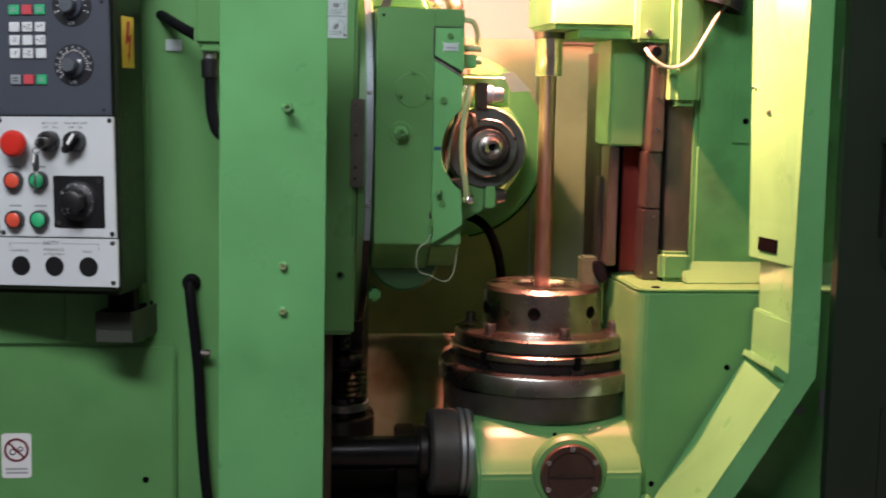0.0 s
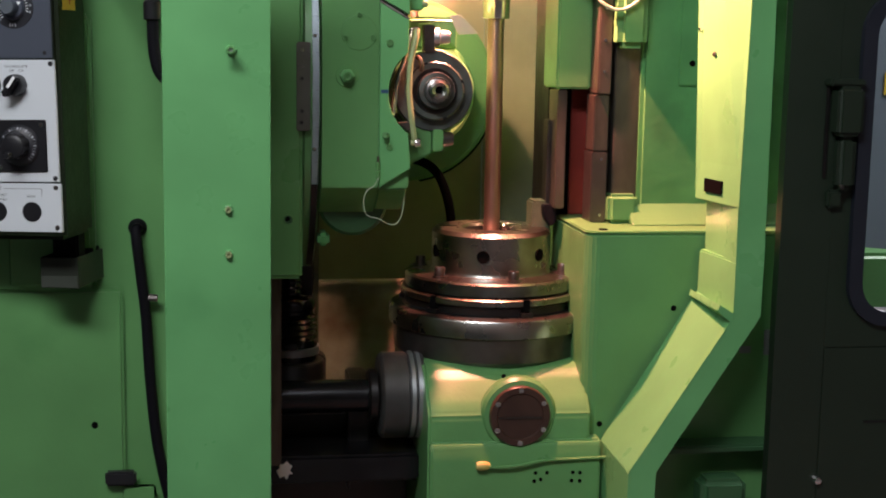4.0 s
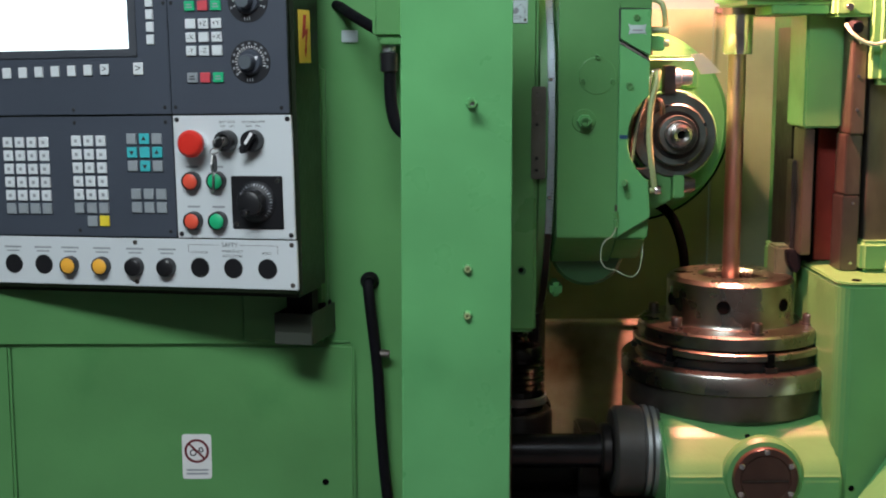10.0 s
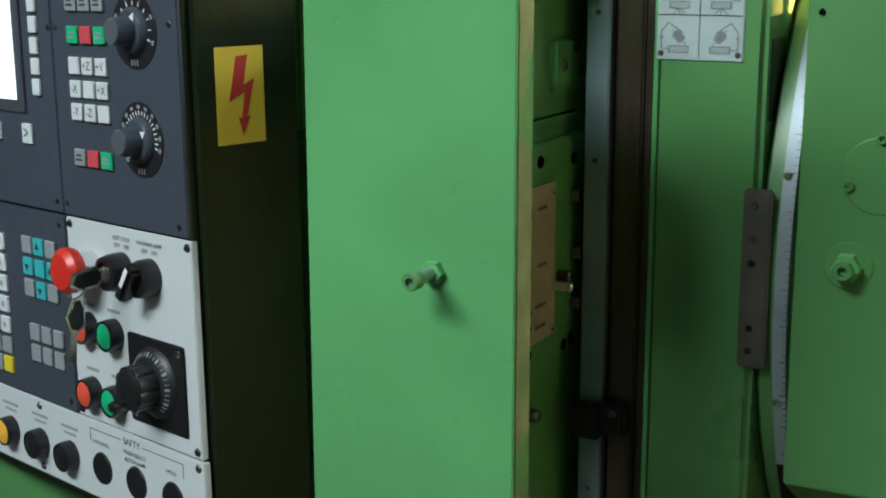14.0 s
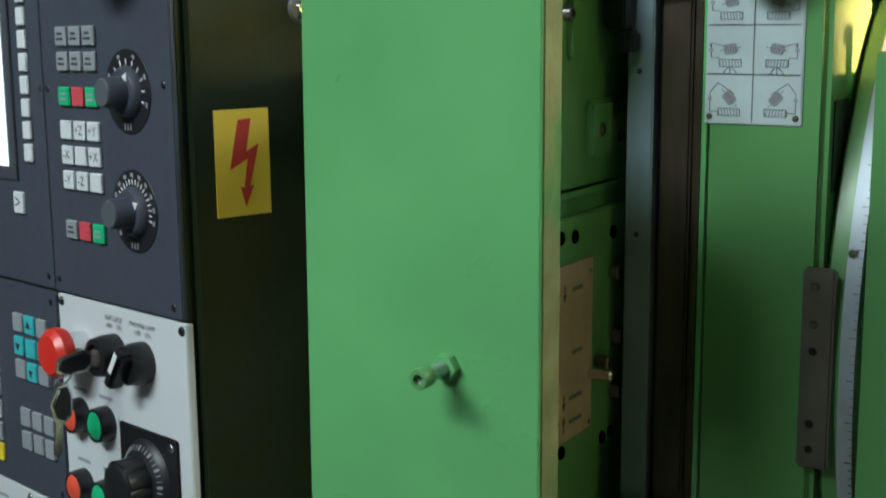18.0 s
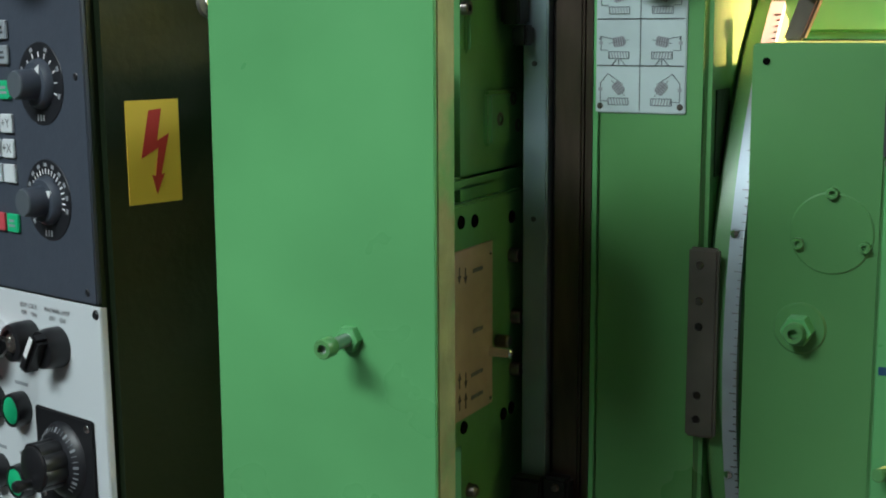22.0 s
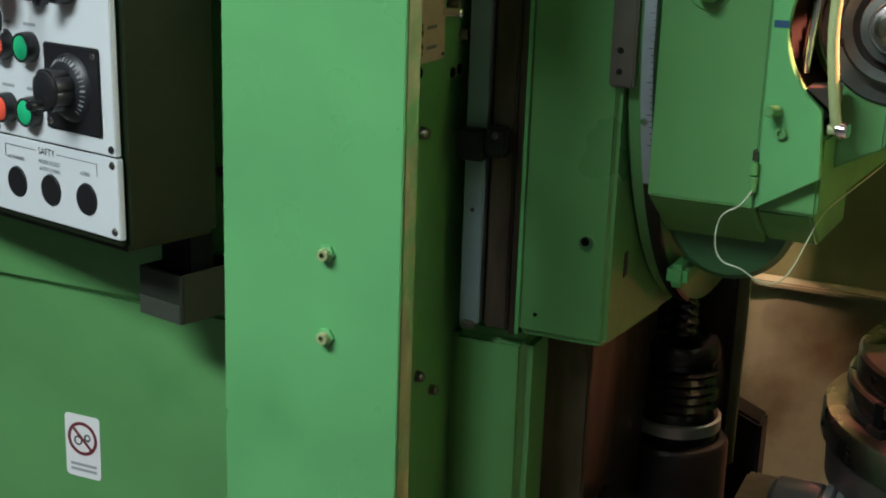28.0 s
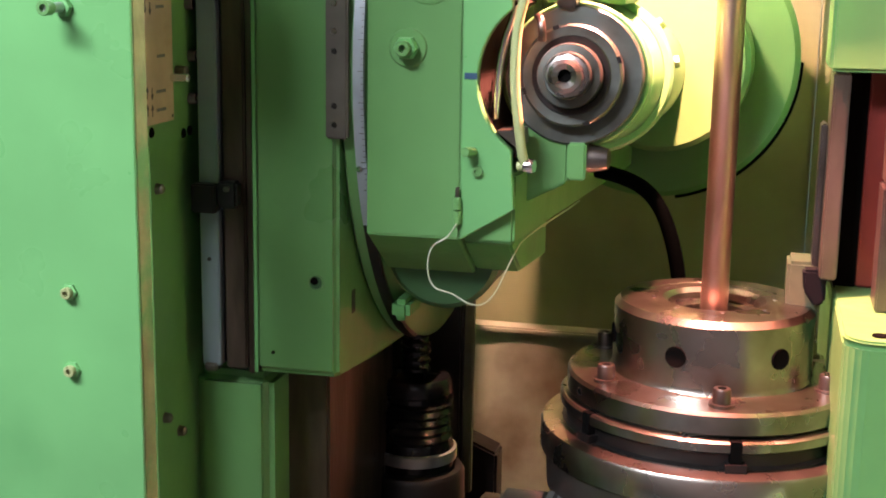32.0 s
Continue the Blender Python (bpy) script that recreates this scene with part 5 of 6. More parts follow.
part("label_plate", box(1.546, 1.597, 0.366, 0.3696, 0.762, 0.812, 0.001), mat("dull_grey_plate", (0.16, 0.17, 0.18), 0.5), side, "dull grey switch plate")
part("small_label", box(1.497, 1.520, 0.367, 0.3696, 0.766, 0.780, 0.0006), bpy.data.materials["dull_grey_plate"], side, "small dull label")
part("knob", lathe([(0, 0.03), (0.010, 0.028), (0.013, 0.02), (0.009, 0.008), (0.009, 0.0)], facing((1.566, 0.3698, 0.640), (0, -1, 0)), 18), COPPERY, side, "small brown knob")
part("small_block", box(1.40, 1.49, 0.27, 0.33, 0.48, 0.545, 0.012, 3), SHADEGREEN, side)
part("pedestal", box(1.39, 1.50, 0.25, 0.369, 0.0, 0.478, 0.01), SHADEGREEN, side)

# ---- sliding door with the rubber framed window ----
door = thing("sliding_door", "dark grey-green sliding guard door with a rounded rubber framed window", "guard door", (1.8, 0.05, 0.0))
W = (1.660, 2.365, 0.868, 1.436)


def rounded(x0, x1, z0, z1, r, n=6):
    out = []
    for cx, cz, s in ((x1 - r, z1 - r, 0), (x0 + r, z1 - r, 90), (x0 + r, z0 + r, 180), (x1 - r, z0 + r, 270)):
        out += [(cx + r * math.cos(radians(s + 90 * k / n)), cz + r * math.sin(radians(s + 90 * k / n))) for k in range(n + 1)]
    return out


def ring(a, b, y0, y1):
    bm = bmesh.new()
    n = len(a)
    v = [[bm.verts.new((p[0], y, p[1])) for p in q] for q, y in ((a, y0), (b, y0), (b, y1), (a, y1))]
    for i in range(n):
        j = (i + 1) % n
        for k in range(4):
            bm.faces.new((v[k][i], v[k][j], v[(k + 1) % 4][j], v[(k + 1) % 4][i]))
    return bm


inner = rounded(*W, 0.06)
big = rounded(W[0] - 0.055, W[1] + 0.06, W[2] - 0.06, W[3] + 0.06, 0.004)
part("door_skin", ring(inner, big, 0.23, 0.255), DOORPAINT, door)
part("door_left", box(1.509, W[0] - 0.0551, 0.23, 0.255, 0.02, 2.0, 0.0004), DOORPAINT, door)
part("door_lower", box(W[0] - 0.055, W[1] + 0.06, 0.23, 0.255, 0.02, W[2] - 0.0605, 0.002), DOORPAINT, door)
part("door_upper", box(W[0] - 0.055, W[1] + 0.06, 0.23, 0.255, W[3] + 0.0605, 2.0, 0.002), DOORPAINT, door)
part("window_seal", ring(rounded(W[0] + 0.006, W[1] - 0.006, W[2] + 0.006, W[3] - 0.006, 0.055), rounded(W[0] - 0.02, W[1] + 0.02, W[2] - 0.02, W[3] + 0.02, 0.078), 0.216, 0.270), BLUERUBBER, door, "dark blue rounded rubber window seal")
glass = part("window_pane", box(W[0], W[1], 0.240, 0.244, W[2], W[3]), GLASS, door, "clear window pane")
glass.visible_shadow = False
part("handle_cap", box(1.574, 1.640, 0.196, 0.2298, 1.286, 1.298, 0.003), DOORPAINT, door, "dark handle cap")
part("handle_block", box(1.588, 1.638, 0.190, 0.2298, 1.197, 1.2855, 0.008, 3), DOORPAINT, door, "dark handle block")
part("handle_grip", box(1.597, 1.633, 0.198, 0.2298, 1.100, 1.1965, 0.010, 3), DOORPAINT, door, "dark narrow door grip")
part("handle_foot", box(1.588, 1.616, 0.214, 0.2298, 1.066, 1.0995, 0.005, 2), DOORPAINT, door)
part("handle_plate", box(1.580, 1.587, 0.224, 0.2298, 1.120, 1.285, 0.002), IRON, door, "dark gap beside the handle")
part("handle_screw", lathe([(0, 0.003), (0.0035, 0.0025), (0.005, 0.0), (0.005, -0.001)], facing((1.605, 0.1975, 1.107), (0, -1, 0)), 14), STEEL_DARK, door)
part("seam", box(1.692, 2.104, 0.2285, 0.2305, 0.662, 0.666), IRON, door)
part("bolt", lathe([(0, 0.012), (0.006, 0.011), (0.009, 0.006), (0.010, 0)], facing((1.605, 0.23, 0.555), (0, -1, 0)), 20), CHROME, door, "shiny dome bolt")
solo("paper_notice", prism([(1.606, 1.366), (1.650, 1.364), (1.650, 1.470), (1.609, 1.471), (1.606, 1.460)], "y", 0.4850, 0.4870), mat("worn_grey_paper", (0.34, 0.35, 0.34), 0.7, var=0.1, scale=20), "worn grey paper notice on the tailstock column", "notice")

# ---- seen through the window ----
gc = thing("electrical_cabinet", "tall blue-grey electrical cabinet", "cabinet", (2.7, 2.2, 0))
part("cabinet_body", box(2.15, 2.79, 2.0, 2.6, 0.0, 2.2, 0.01), BLUEGREY, gc)
part("warning_sticker", box(2.583, 2.622, 1.9965, 1.9995, 1.215, 1.285), STICKER, gc, "small yellow lightning warning sticker")
part("bolt_mark", prism([(2.605, 1.275), (2.611, 1.275), (2.604, 1.255), (2.61, 1.257), (2.601, 1.228), (2.602, 1.25), (2.597, 1.249)], "y", 1.9945, 1.9962), REDINK, gc)
am = thing("amber_machine", "bright amber painted machine guard in the shop", "machine", (3.4, 2.7, 0))
part("upper_guard", box(3.05, 4.4, 2.5, 3.2, 1.03, 2.0, 0.01), AMBER, am)
part("door_seam", box(3.10, 3.49, 2.4965, 2.4995, 1.048, 1.052), INK, am)
for xx in (3.10, 3.488):
    part("door_seam", box(xx, xx + 0.004, 2.4965, 2.4995, 1.0525, 1.455), INK, am)
part("door_seam", box(3.10, 3.49, 2.4965, 2.4995, 1.4555, 1.459), INK, am)
part("door_handle", box(3.456, 3.474, 2.485, 2.4995, 1.215, 1.262, 0.003), STEEL_GREY, am, "small grey door handle")
part("lower_body", box(3.05, 4.3, 2.9, 3.2, 0.86, 1.0295, 0.01), BLUEGREY, am, "grey-blue lower body")
part("leg", box(3.06, 3.2, 3.0, 3.2, 0.0, 1.03, 0.01), BLUEGREY, am)
ab = thing("amber_box", "amber painted pedestal box on the shop floor", "machine box", (4.36, 4.75, 0))
part("box_body", box(4.17, 4.56, 4.60, 4.95, 0.0, 0.455, 0.012), AMBER, ab)
part("socket", box(4.5605, 4.575, 4.66, 4.74, 0.14, 0.28, 0.003), BLACK, ab)
tb2 = thing("teal_bottle", "small teal plastic bottle on the amber box", "bottle", (4.34, 4.7, 0.455))
part("bottle", lathe([(0, 0), (0.055, 0), (0.06, 0.01), (0.06, 0.05), (0.03, 0.075), (0.03, 0.10), (0, 0.10)], Matrix.Translation((4.34, 4.70, 0.4555)), 24), mat("teal_plastic", (0.04, 0.24, 0.32), 0.4), tb2)
part("cap", cyl((4.34, 4.70, 0.556), (4.34, 4.70, 0.58), 0.024, 16, 0.003), BLACK, tb2)
solo("white_box", box(4.15, 4.26, 4.62, 4.75, 0.4555, 0.50, 0.008), PAPER, "small white box on the amber box", "box")
hw = thing("hand_wheel", "dark hand wheel of a neighbouring machine", "hand wheel", (2.90, 2.66, 0.88))
WM = facing((2.99, 2.45, 0.875), (1, 0.12, 0))
wheel = [(0.155 + 0.014 * math.cos(radians(a)), 0.014 * math.sin(radians(a))) for a in range(0, 361, 30)]
part("rim", lathe(wheel, WM, 40), IRON, hw)
for a in (0, 120, 240):
    d = WM.to_3x3() @ Vector((math.cos(radians(a)), math.sin(radians(a)), 0))
    part("spoke", cyl(WM.translation, WM.translation + d * 0.14, 0.009, 10), IRON, hw)
part("hub", cyl(WM.translation, WM.translation + Vector((-0.22, 0.0, 0)), 0.03, 18, 0.003), IRON, hw)
solo("green_cover_box", prism([(2.02, 1.55), (2.45, 1.55), (2.485, 1.562), (2.50, 1.59), (2.49, 1.625), (2.02, 1.93)], "z", 0.0, 0.772, 0.02, 3), GREEN_CAST, "rounded light green machine box beyond the door", "machine box")
cr = thing("steel_fixture", "grey slotted steel fixture block with lit bronze-coloured plates", "fixture", (5.0, 5.2, 0))
part("base", box(4.36, 5.3, 4.40, 4.9, 0.061, 0.258, 0.01), STEEL_DARK, cr, "dark base plate")
part("block", box(4.36, 4.47, 4.42, 4.8, 0.2585, 0.69, 0.006), STEEL_GREY, cr)
for zz in (0.33, 0.43, 0.53, 0.63):
    for xx in (4.385, 4.43):
        part("bolt_hole", cyl((xx, 4.4205, zz), (xx, 4.4185, zz), 0.008, 12), INK, cr)
part("core", box(4.47, 5.3, 4.55, 4.8, 0.2585, 0.68, 0.004), IRON, cr)
for x0, x1, z0, z1 in ((4.485, 4.555, 0.53, 0.61), (4.485, 4.555, 0.34, 0.42), (4.70, 4.78, 0.53, 0.61)):
    part("slot_frame", box(x0, x1, 4.52, 4.5495, z0, z1, 0.004), BLACK, cr)
for x0, x1 in ((4.475, 4.575), (4.585, 4.66), (4.69, 4.79), (4.80, 4.95)):
    part("plate", box(x0, x1, 4.535, 4.5495, 0.262, 0.685, 0.003), TAN, cr, "warm lit bronze-coloured plate")
part("top_rail", box(4.36, 5.2, 4.44, 4.54, 0.70, 0.76, 0.006), STEEL_GREY, cr)
for k in range(4):
    part("terminal", box(4.56 + 0.075 * k, 4.61 + 0.075 * k, 4.43, 4.4395, 0.705, 0.755, 0.003), PAPER, cr)
solo("white_bin", box(5.02, 5.16, 4.85, 5.0, 0.0, 0.30, 0.015, 3), PAPER, "pale grey plastic bin on the shop floor", "bin")
tl = thing("strip_lamp", "small lit tube lamp under the amber machine", "lamp", (5.2, 5.2, 0.85))
part("tube", cyl((4.56, 4.5, 0.885), (5.0, 4.5, 0.880), 0.013, 12), TUBEGLOW, tl, "glowing lamp tube")
part("housing", box(4.52, 5.1, 4.48, 4.56, 0.8995, 0.93, 0.004), STEEL_GREY, tl)
part("stand", box(5.02, 5.08, 4.46, 4.54, 0.7605, 0.899, 0.004), STEEL_GREY, tl)

for ob in list(cr.children) + list(tl.children):
    ob.data.transform(Matrix.Translation((0.43, 0.75, -0.06)))

# ---- back of the work space ----
bk = thing("splash_wall", "green sheet splash wall behind the work space", "splash wall", (1.0, 1.2, 0.0))
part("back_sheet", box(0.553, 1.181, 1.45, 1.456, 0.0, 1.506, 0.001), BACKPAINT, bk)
part("back_sheet", box(1.1825, 1.40, 1.447, 1.453, 0.0, 1.506, 0.001), BACKPAINT, bk, "tan right-hand sheet of the splash wall")
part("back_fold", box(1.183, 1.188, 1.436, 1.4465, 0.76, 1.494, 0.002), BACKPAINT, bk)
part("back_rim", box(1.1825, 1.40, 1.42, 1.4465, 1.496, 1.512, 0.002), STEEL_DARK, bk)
part("back_side", box(1.335, 1.56, 0.955, 1.449, 0.0, 1.9, 0.003), GREEN_DIRTY, bk)
# board added for the bright wall behind; green tone offsets the warm lamp
solo("white_back_board", box(0.2, 1.60, 1.72, 1.75, 0.0, 2.3), mat("pale_green_board", (0.28, 0.42, 0.38), 0.5, var=0.05, scale=3), "pale grey-green board standing in for the lit wall behind", "board")
tray = bmesh.new()
gx, gz = 26, 14
vv = [[None] * (gz + 1) for _ in range(gx + 1)]
for i in range(gx + 1):
    for k in range(gz + 1):
        x, z = 0.57 + 0.60 * i / gx, 0.30 + 0.455 * k / gz
        vv[i][k] = tray.verts.new((x, 1.20 + 0.010 * noise.noise((x * 6, z * 5, 0.3)) + 0.003 * noise.noise((x * 30, z * 26, 1.3)), z))
for i in range(gx):
    for k in range(gz):
        tray.faces.new((vv[i][k], vv[i + 1][k], vv[i + 1][k + 1], vv[i][k + 1]))
solo("chip_guard_sheet", tray, GREASEPAN, "stained slightly dented tan guard sheet behind the table", "guard sheet", smooth=80)
solo("chip_guard_lip", box(0.57, 1.17, 1.19, 1.23, 0.756, 0.768, 0.003), GREASEPAN, "stained tan top edge of the chip guard", "guard edge")
solo("machine_roof_beam", box(-0.2, 1.6, 0.95, 1.12, 1.955, 2.05, 0.01), GREEN_CAST, "green top beam of the machine", "beam")

# ---- control pendant ----
PEN = pose(0.2677, 0.0767, 1.3042, 0, 0, -15.44) @ pose(0, 0, 0, -0.16, 0, 0) @ pose(0, 0, 0, 0, -1.17, 0) @ Matrix.Translation((0, 0, -1.3))
pen = thing("control_pendant", "dark olive control pendant with screen, keys, dials and push buttons", "control panel", (0.05, 0.2, 1.0))


def pbox(s0, s1, z0, z1, y0, y1, bev=0.0, seg=2):
    return box(s0, s1, y0, y1, z0, z1, bev, seg, PEN)


def pface(s, z, y=0.0):
    return PEN @ facing((s, y, z), (0, -1, 0))


part("housing", pbox(-0.66, 0.0045, 1.030, 1.80, 0.0, 0.114, 0.007, 4), OLIVE, pen, "dark olive sheet housing")
op = part("screen_panel", pbox(-0.64, -0.1945, 1.310, 1.78, -0.004, 0.0035, 0.001), ANTHRA, pen, "anthracite screen panel")
part("bezel", pbox(-0.56, -0.246, 1.398, 1.66, -0.0062, -0.0043, 0.0008), mat("grey_screen_bezel", (0.05, 0.056, 0.068), 0.5, var=0.03), op)
part("screen", pbox(-0.545, -0.259, 1.410, 1.640, -0.0072, -0.0064), SCREEN, op, "lit white screen")
for k in range(5):
    part("screen_line", pbox(-0.54, -0.36 - 0.02 * k, 1.455 + 0.033 * k, 1.4575 + 0.033 * k, -0.0076, -0.0073), mat("screen_line", (0.45, 0.68, 0.75), 0.5, bump=0, emit=0.9) if k == 0 else bpy.data.materials["screen_line"], op)
kp = part("keyboard_panel", pbox(-0.64, -0.1945, 1.1205, 1.3075, -0.004, 0.0035, 0.001), ANTHRA, pen, "anthracite keyboard panel")
mp = part("machine_panel", pbox(-0.193, -0.0035, 1.3095, 1.78, -0.004, 0.0035, 0.001), ANTHRA, pen, "anthracite machine control panel")
wp = part("button_panel", pbox(-0.193, -0.0015, 1.1205, 1.3075, -0.003, 0.0035, 0.0008), WHITEPANEL, pen, "white button panel")
rp = part("lower_button_panel", pbox(-0.64, 0.0005, 1.043, 1.1185, -0.003, 0.0035, 0.0008), WHITEPANEL, pen, "long white lower button panel")


def key(s, z, w, h, m, parent, name="key"):
    ob = part(name, pbox(s - w / 2, s + w / 2, z - h / 2, z + h / 2, -0.0075, -0.004, 0.0009, 1), m, parent)
    return ob


def words(text, s, z, size, m, parent, y=-0.0035, name="print"):
    """Flat lettering on the pendant, centred at s, z."""
    cu = bpy.data.curves.new("t", "FONT")
    cu.body, cu.size, cu.align_x, cu.align_y = text, size, "CENTER", "CENTER"
    ob = bpy.data.objects.new("t", cu)
    scene.collection.objects.link(ob)
    dg = bpy.context.evaluated_depsgraph_get()
    me = bpy.data.meshes.new_from_object(ob.evaluated_get(dg))
    bpy.data.objects.remove(ob)
    b = bmesh.new()
    b.from_mesh(me)
    b.transform(PEN @ Matrix.Translation((s, y, z)) @ Matrix.Rotation(radians(90), 4, "X"))
    return part(name, b, m, parent)


# soft keys round the screen
for k in range(11):
    key(-0.585 + 0.0283 * k if k < 11 else 0, 1.374 + 0.0005 * k, 0.0145, 0.0165, KEYWHITE, op, "soft_key")
words(">", -0.302, 1.3795, 0.016, INK, op, -0.0078)
key(-0.245, 1.3795, 0.0165, 0.0185, KEYWHITE, op, "soft_key")
words(">", -0.245, 1.3795, 0.018, INK, op, -0.0078)
for k in range(8):
    key(-0.2225, 1.423 + 0.0187 * k, 0.0125, 0.0150, KEYWHITE, op, "soft_key")
# letters, digits and cursor keys
for c in range(4):
    for r_ in range(6):
        key(-0.478 + 0.0212 * c, 1.268 - 0.0209 * r_, 0.0165, 0.0165, KEYWHITE if r_ < 5 else KEYGREY, kp)
        part("key_mark", pbox(-0.4805 + 0.0212 * c, -0.4755 + 0.0212 * c, 1.2655 - 0.0209 * r_, 1.2705 - 0.0209 * r_, -0.0078, -0.0076), GREYINK, kp)
for c in range(3):
    for r_ in range(6):
        key(-0.3575 + 0.0212 * c, 1.270 - 0.0209 * r_, 0.0165, 0.0165, KEYWHITE if r_ < 5 else KEYGREY, kp)
        part("key_mark", pbox(-0.3600 + 0.0212 * c, -0.3550 + 0.0212 * c, 1.2675 - 0.0209 * r_, 1.2725 - 0.0209 * r_, -0.0078, -0.0076), GREYINK, kp)
key(-0.3365, 1.145, 0.0165, 0.0165, KEYGREY, kp)
key(-0.3155, 1.1455, 0.0165, 0.0165, mat("yellow_key", (0.72, 0.58, 0.04), 0.45, bump=0.0), kp)
for c in range(3):
    for r_ in range(3):
        mid = c == 1 or r_ == 1
        key(-0.2625 + 0.0212 * c, 1.273 - 0.0209 * r_, 0.0165, 0.0165, KEYTEAL if mid else KEYGREY, kp)
for s, z, t in ((-0.2413, 1.273, 0), (-0.2413, 1.2312, 180), (-0.2625, 1.2521, 90), (-0.2201, 1.2521, -90)):
    part("arrow", lathe([(0, 0.0), (0.0045, 0.0), (0.0045, 0.0003), (0, 0.0003)], PEN @ Matrix.Translation((s, -0.0079, z)) @ Matrix.Rotation(radians(-90 if t == 0 else 90 if t == 180 else t), 4, "Y" if t in (90, -90) else "Y") @ Matrix.Rotation(radians(90), 4, "X"), 3), INK, kp, "dark cursor arrow")
for c in range(3):
    for r_ in range(2):
        key(-0.259 + 0.0212 * c, 1.188 - 0.0209 * r_, 0.0165, 0.0165, KEYGREY, kp)
# machine keys
rows = ((1.518, "ggg"), (1.4985, "ggg"), (1.471, "GRG"), (1.4445, "www"), (1.4245, "www"), (1.4045, "www"), (1.3645, "gRG"))
marks = {(3, 1): "+Z", (3, 2): "+Y", (4, 0): "-X", (4, 2): "+X", (5, 0): "-Y", (5, 1): "-Z"}
for r_, (z, kinds) in enumerate(rows):
    for c, kd in enumerate(kinds):
        s = -0.1560 + 0.0211 * c
        key(s, z, 0.0165, 0.0150, {"g": KEYGREY, "G": GREENKEY, "R": REDKEY, "w": KEYWHITE}[kd], mp)
        if (r_, c) in marks:
            words(marks[(r_, c)], s, z, 0.0105, INK, mp, -0.0078)
        elif kd in "gG":
            part("key_mark", pbox(s - 0.005, s + 0.005, z - 0.003, z - 0.001, -0.0078, -0.0076), GREYINK if kd == "G" else INK, mp)
            part("key_mark", pbox(s - 0.004, s + 0.004, z + 0.001, z + 0.003, -0.0078, -0.0076), GREYINK if kd == "G" else INK, mp)
# small keys half hidden behind the emergency stop
for c in range(3):
    key(-0.1575 + 0.0212 * c, 1.5655, 0.0165, 0.0130, KEYWHITE, mp)


def dial(s, z, n, a0, a1, sym):
    d = part("dial", lathe([(0, 0.0006), (0.0315, 0.0006), (0.032, 0.0)], pface(s, z, -0.0042), 56), ANTHRA2, mp, "round black dial scale")
    for k in range(n):
        a = radians(a0 + (a1 - a0) * k / (n - 1))
        part("tick", box(-0.0005, 0.0005, -0.0003, 0, 0.0205, 0.0245, m=PEN @ Matrix.Translation((s, -0.0049, z)) @ Matrix.Rotation(a, 4, "Y")), WHITEINK, d)
        if k % 2 == 0:
            q = PEN @ Matrix.Translation((s, -0.0049, z)) @ Matrix.Rotation(a, 4, "Y")
            part("dial_number", box(-0.0019, 0.0019, -0.0003, 0, 0.0263, 0.0290, m=q), GREYINK, d, "small dial number")
    part("skirt", lathe([(0, 0.006), (0.0165, 0.006), (0.0185, 0.004), (0.0195, 0.0), (0, 0.0)], pface(s, z, -0.0050), 40), ANTHRA, d, "dark grey knob skirt")
    part("knob", lathe([(0, 0.0215), (0.0098, 0.0215), (0.0112, 0.0195), (0.0120, 0.006), (0, 0.006)], pface(s, z, -0.0050), 40), ANTHRA, d, "dark grey round knob")
    part("knob_cap", lathe([(0, 0.0222), (0.0098, 0.0222), (0.0106, 0.0210)], pface(s, z, -0.0050), 40), KNOBCAP, d, "grey knob cap")
    part("pointer", prism([(-0.0032, 0.0118), (0.0032, 0.0118), (0.0, 0.0178)], "y", -0.0006, 0.0, m=PEN @ Matrix.Translation((s, -0.0111, z)) @ Matrix.Rotation(radians(sym), 4, "Y")), WHITEINK, d, "white pointer mark")
    for k in range(3):
        part("symbol", pbox(s - 0.006 + 0.004 * k, s - 0.0045 + 0.004 * k, z - 0.0285, z - 0.0235, -0.0052, -0.0049), GREYINK, d)


dial(-0.0620, 1.3862, 23, -130, 105, 62)
dial(-0.0630, 1.4760, 11, -110, 110, 35)
# big emergency stop with the yellow ring
es = part("emergency_stop", lathe([(0, 0.0012), (0.032, 0.0012), (0.033, 0.0)], pface(-0.063, 1.5855, -0.0042), 48), YELLOW, pen, "yellow ring with red emergency stop button")
part("collar", lathe([(0, 0.014), (0.0145, 0.014), (0.0155, 0.0)], pface(-0.063, 1.5855, -0.0054), 32), mat("dull_yellow_plastic", (0.42, 0.36, 0.06), 0.5), es)
part("mushroom", lathe([(0, 0.050), (0.014, 0.0498), (0.0190, 0.048), (0.0203, 0.044), (0.0196, 0.032), (0.0168, 0.0145), (0.0, 0.0145)], pface(-0.063, 1.5855, -0.0054), 40), RED, es, "red mushroom head")
part("rib", lathe([(0.0130, 0.0502), (0.0140, 0.0508), (0.0150, 0.0498)], pface(-0.063, 1.5855, -0.0054), 40), RED, es)


def button(s, z, m, parent, r=0.0115, ring=BLACK, proud=0.012, label=""):
    b = part("push_button", lathe([(0, 0.0), (0.0146, 0.0), (0.0146, proud * 0.5), (0.0138, proud), (r + 0.0006, proud + 0.0005), (r + 0.0004, proud - 0.003), (0, proud - 0.003)], pface(s, z, -0.003), 32), ring, parent, label)
    part("lens", lathe([(0, proud + 0.0014), (r * 0.8, proud + 0.001), (r, proud - 0.0005), (r, proud - 0.004)], pface(s, z, -0.003), 32), m, b)
    return b


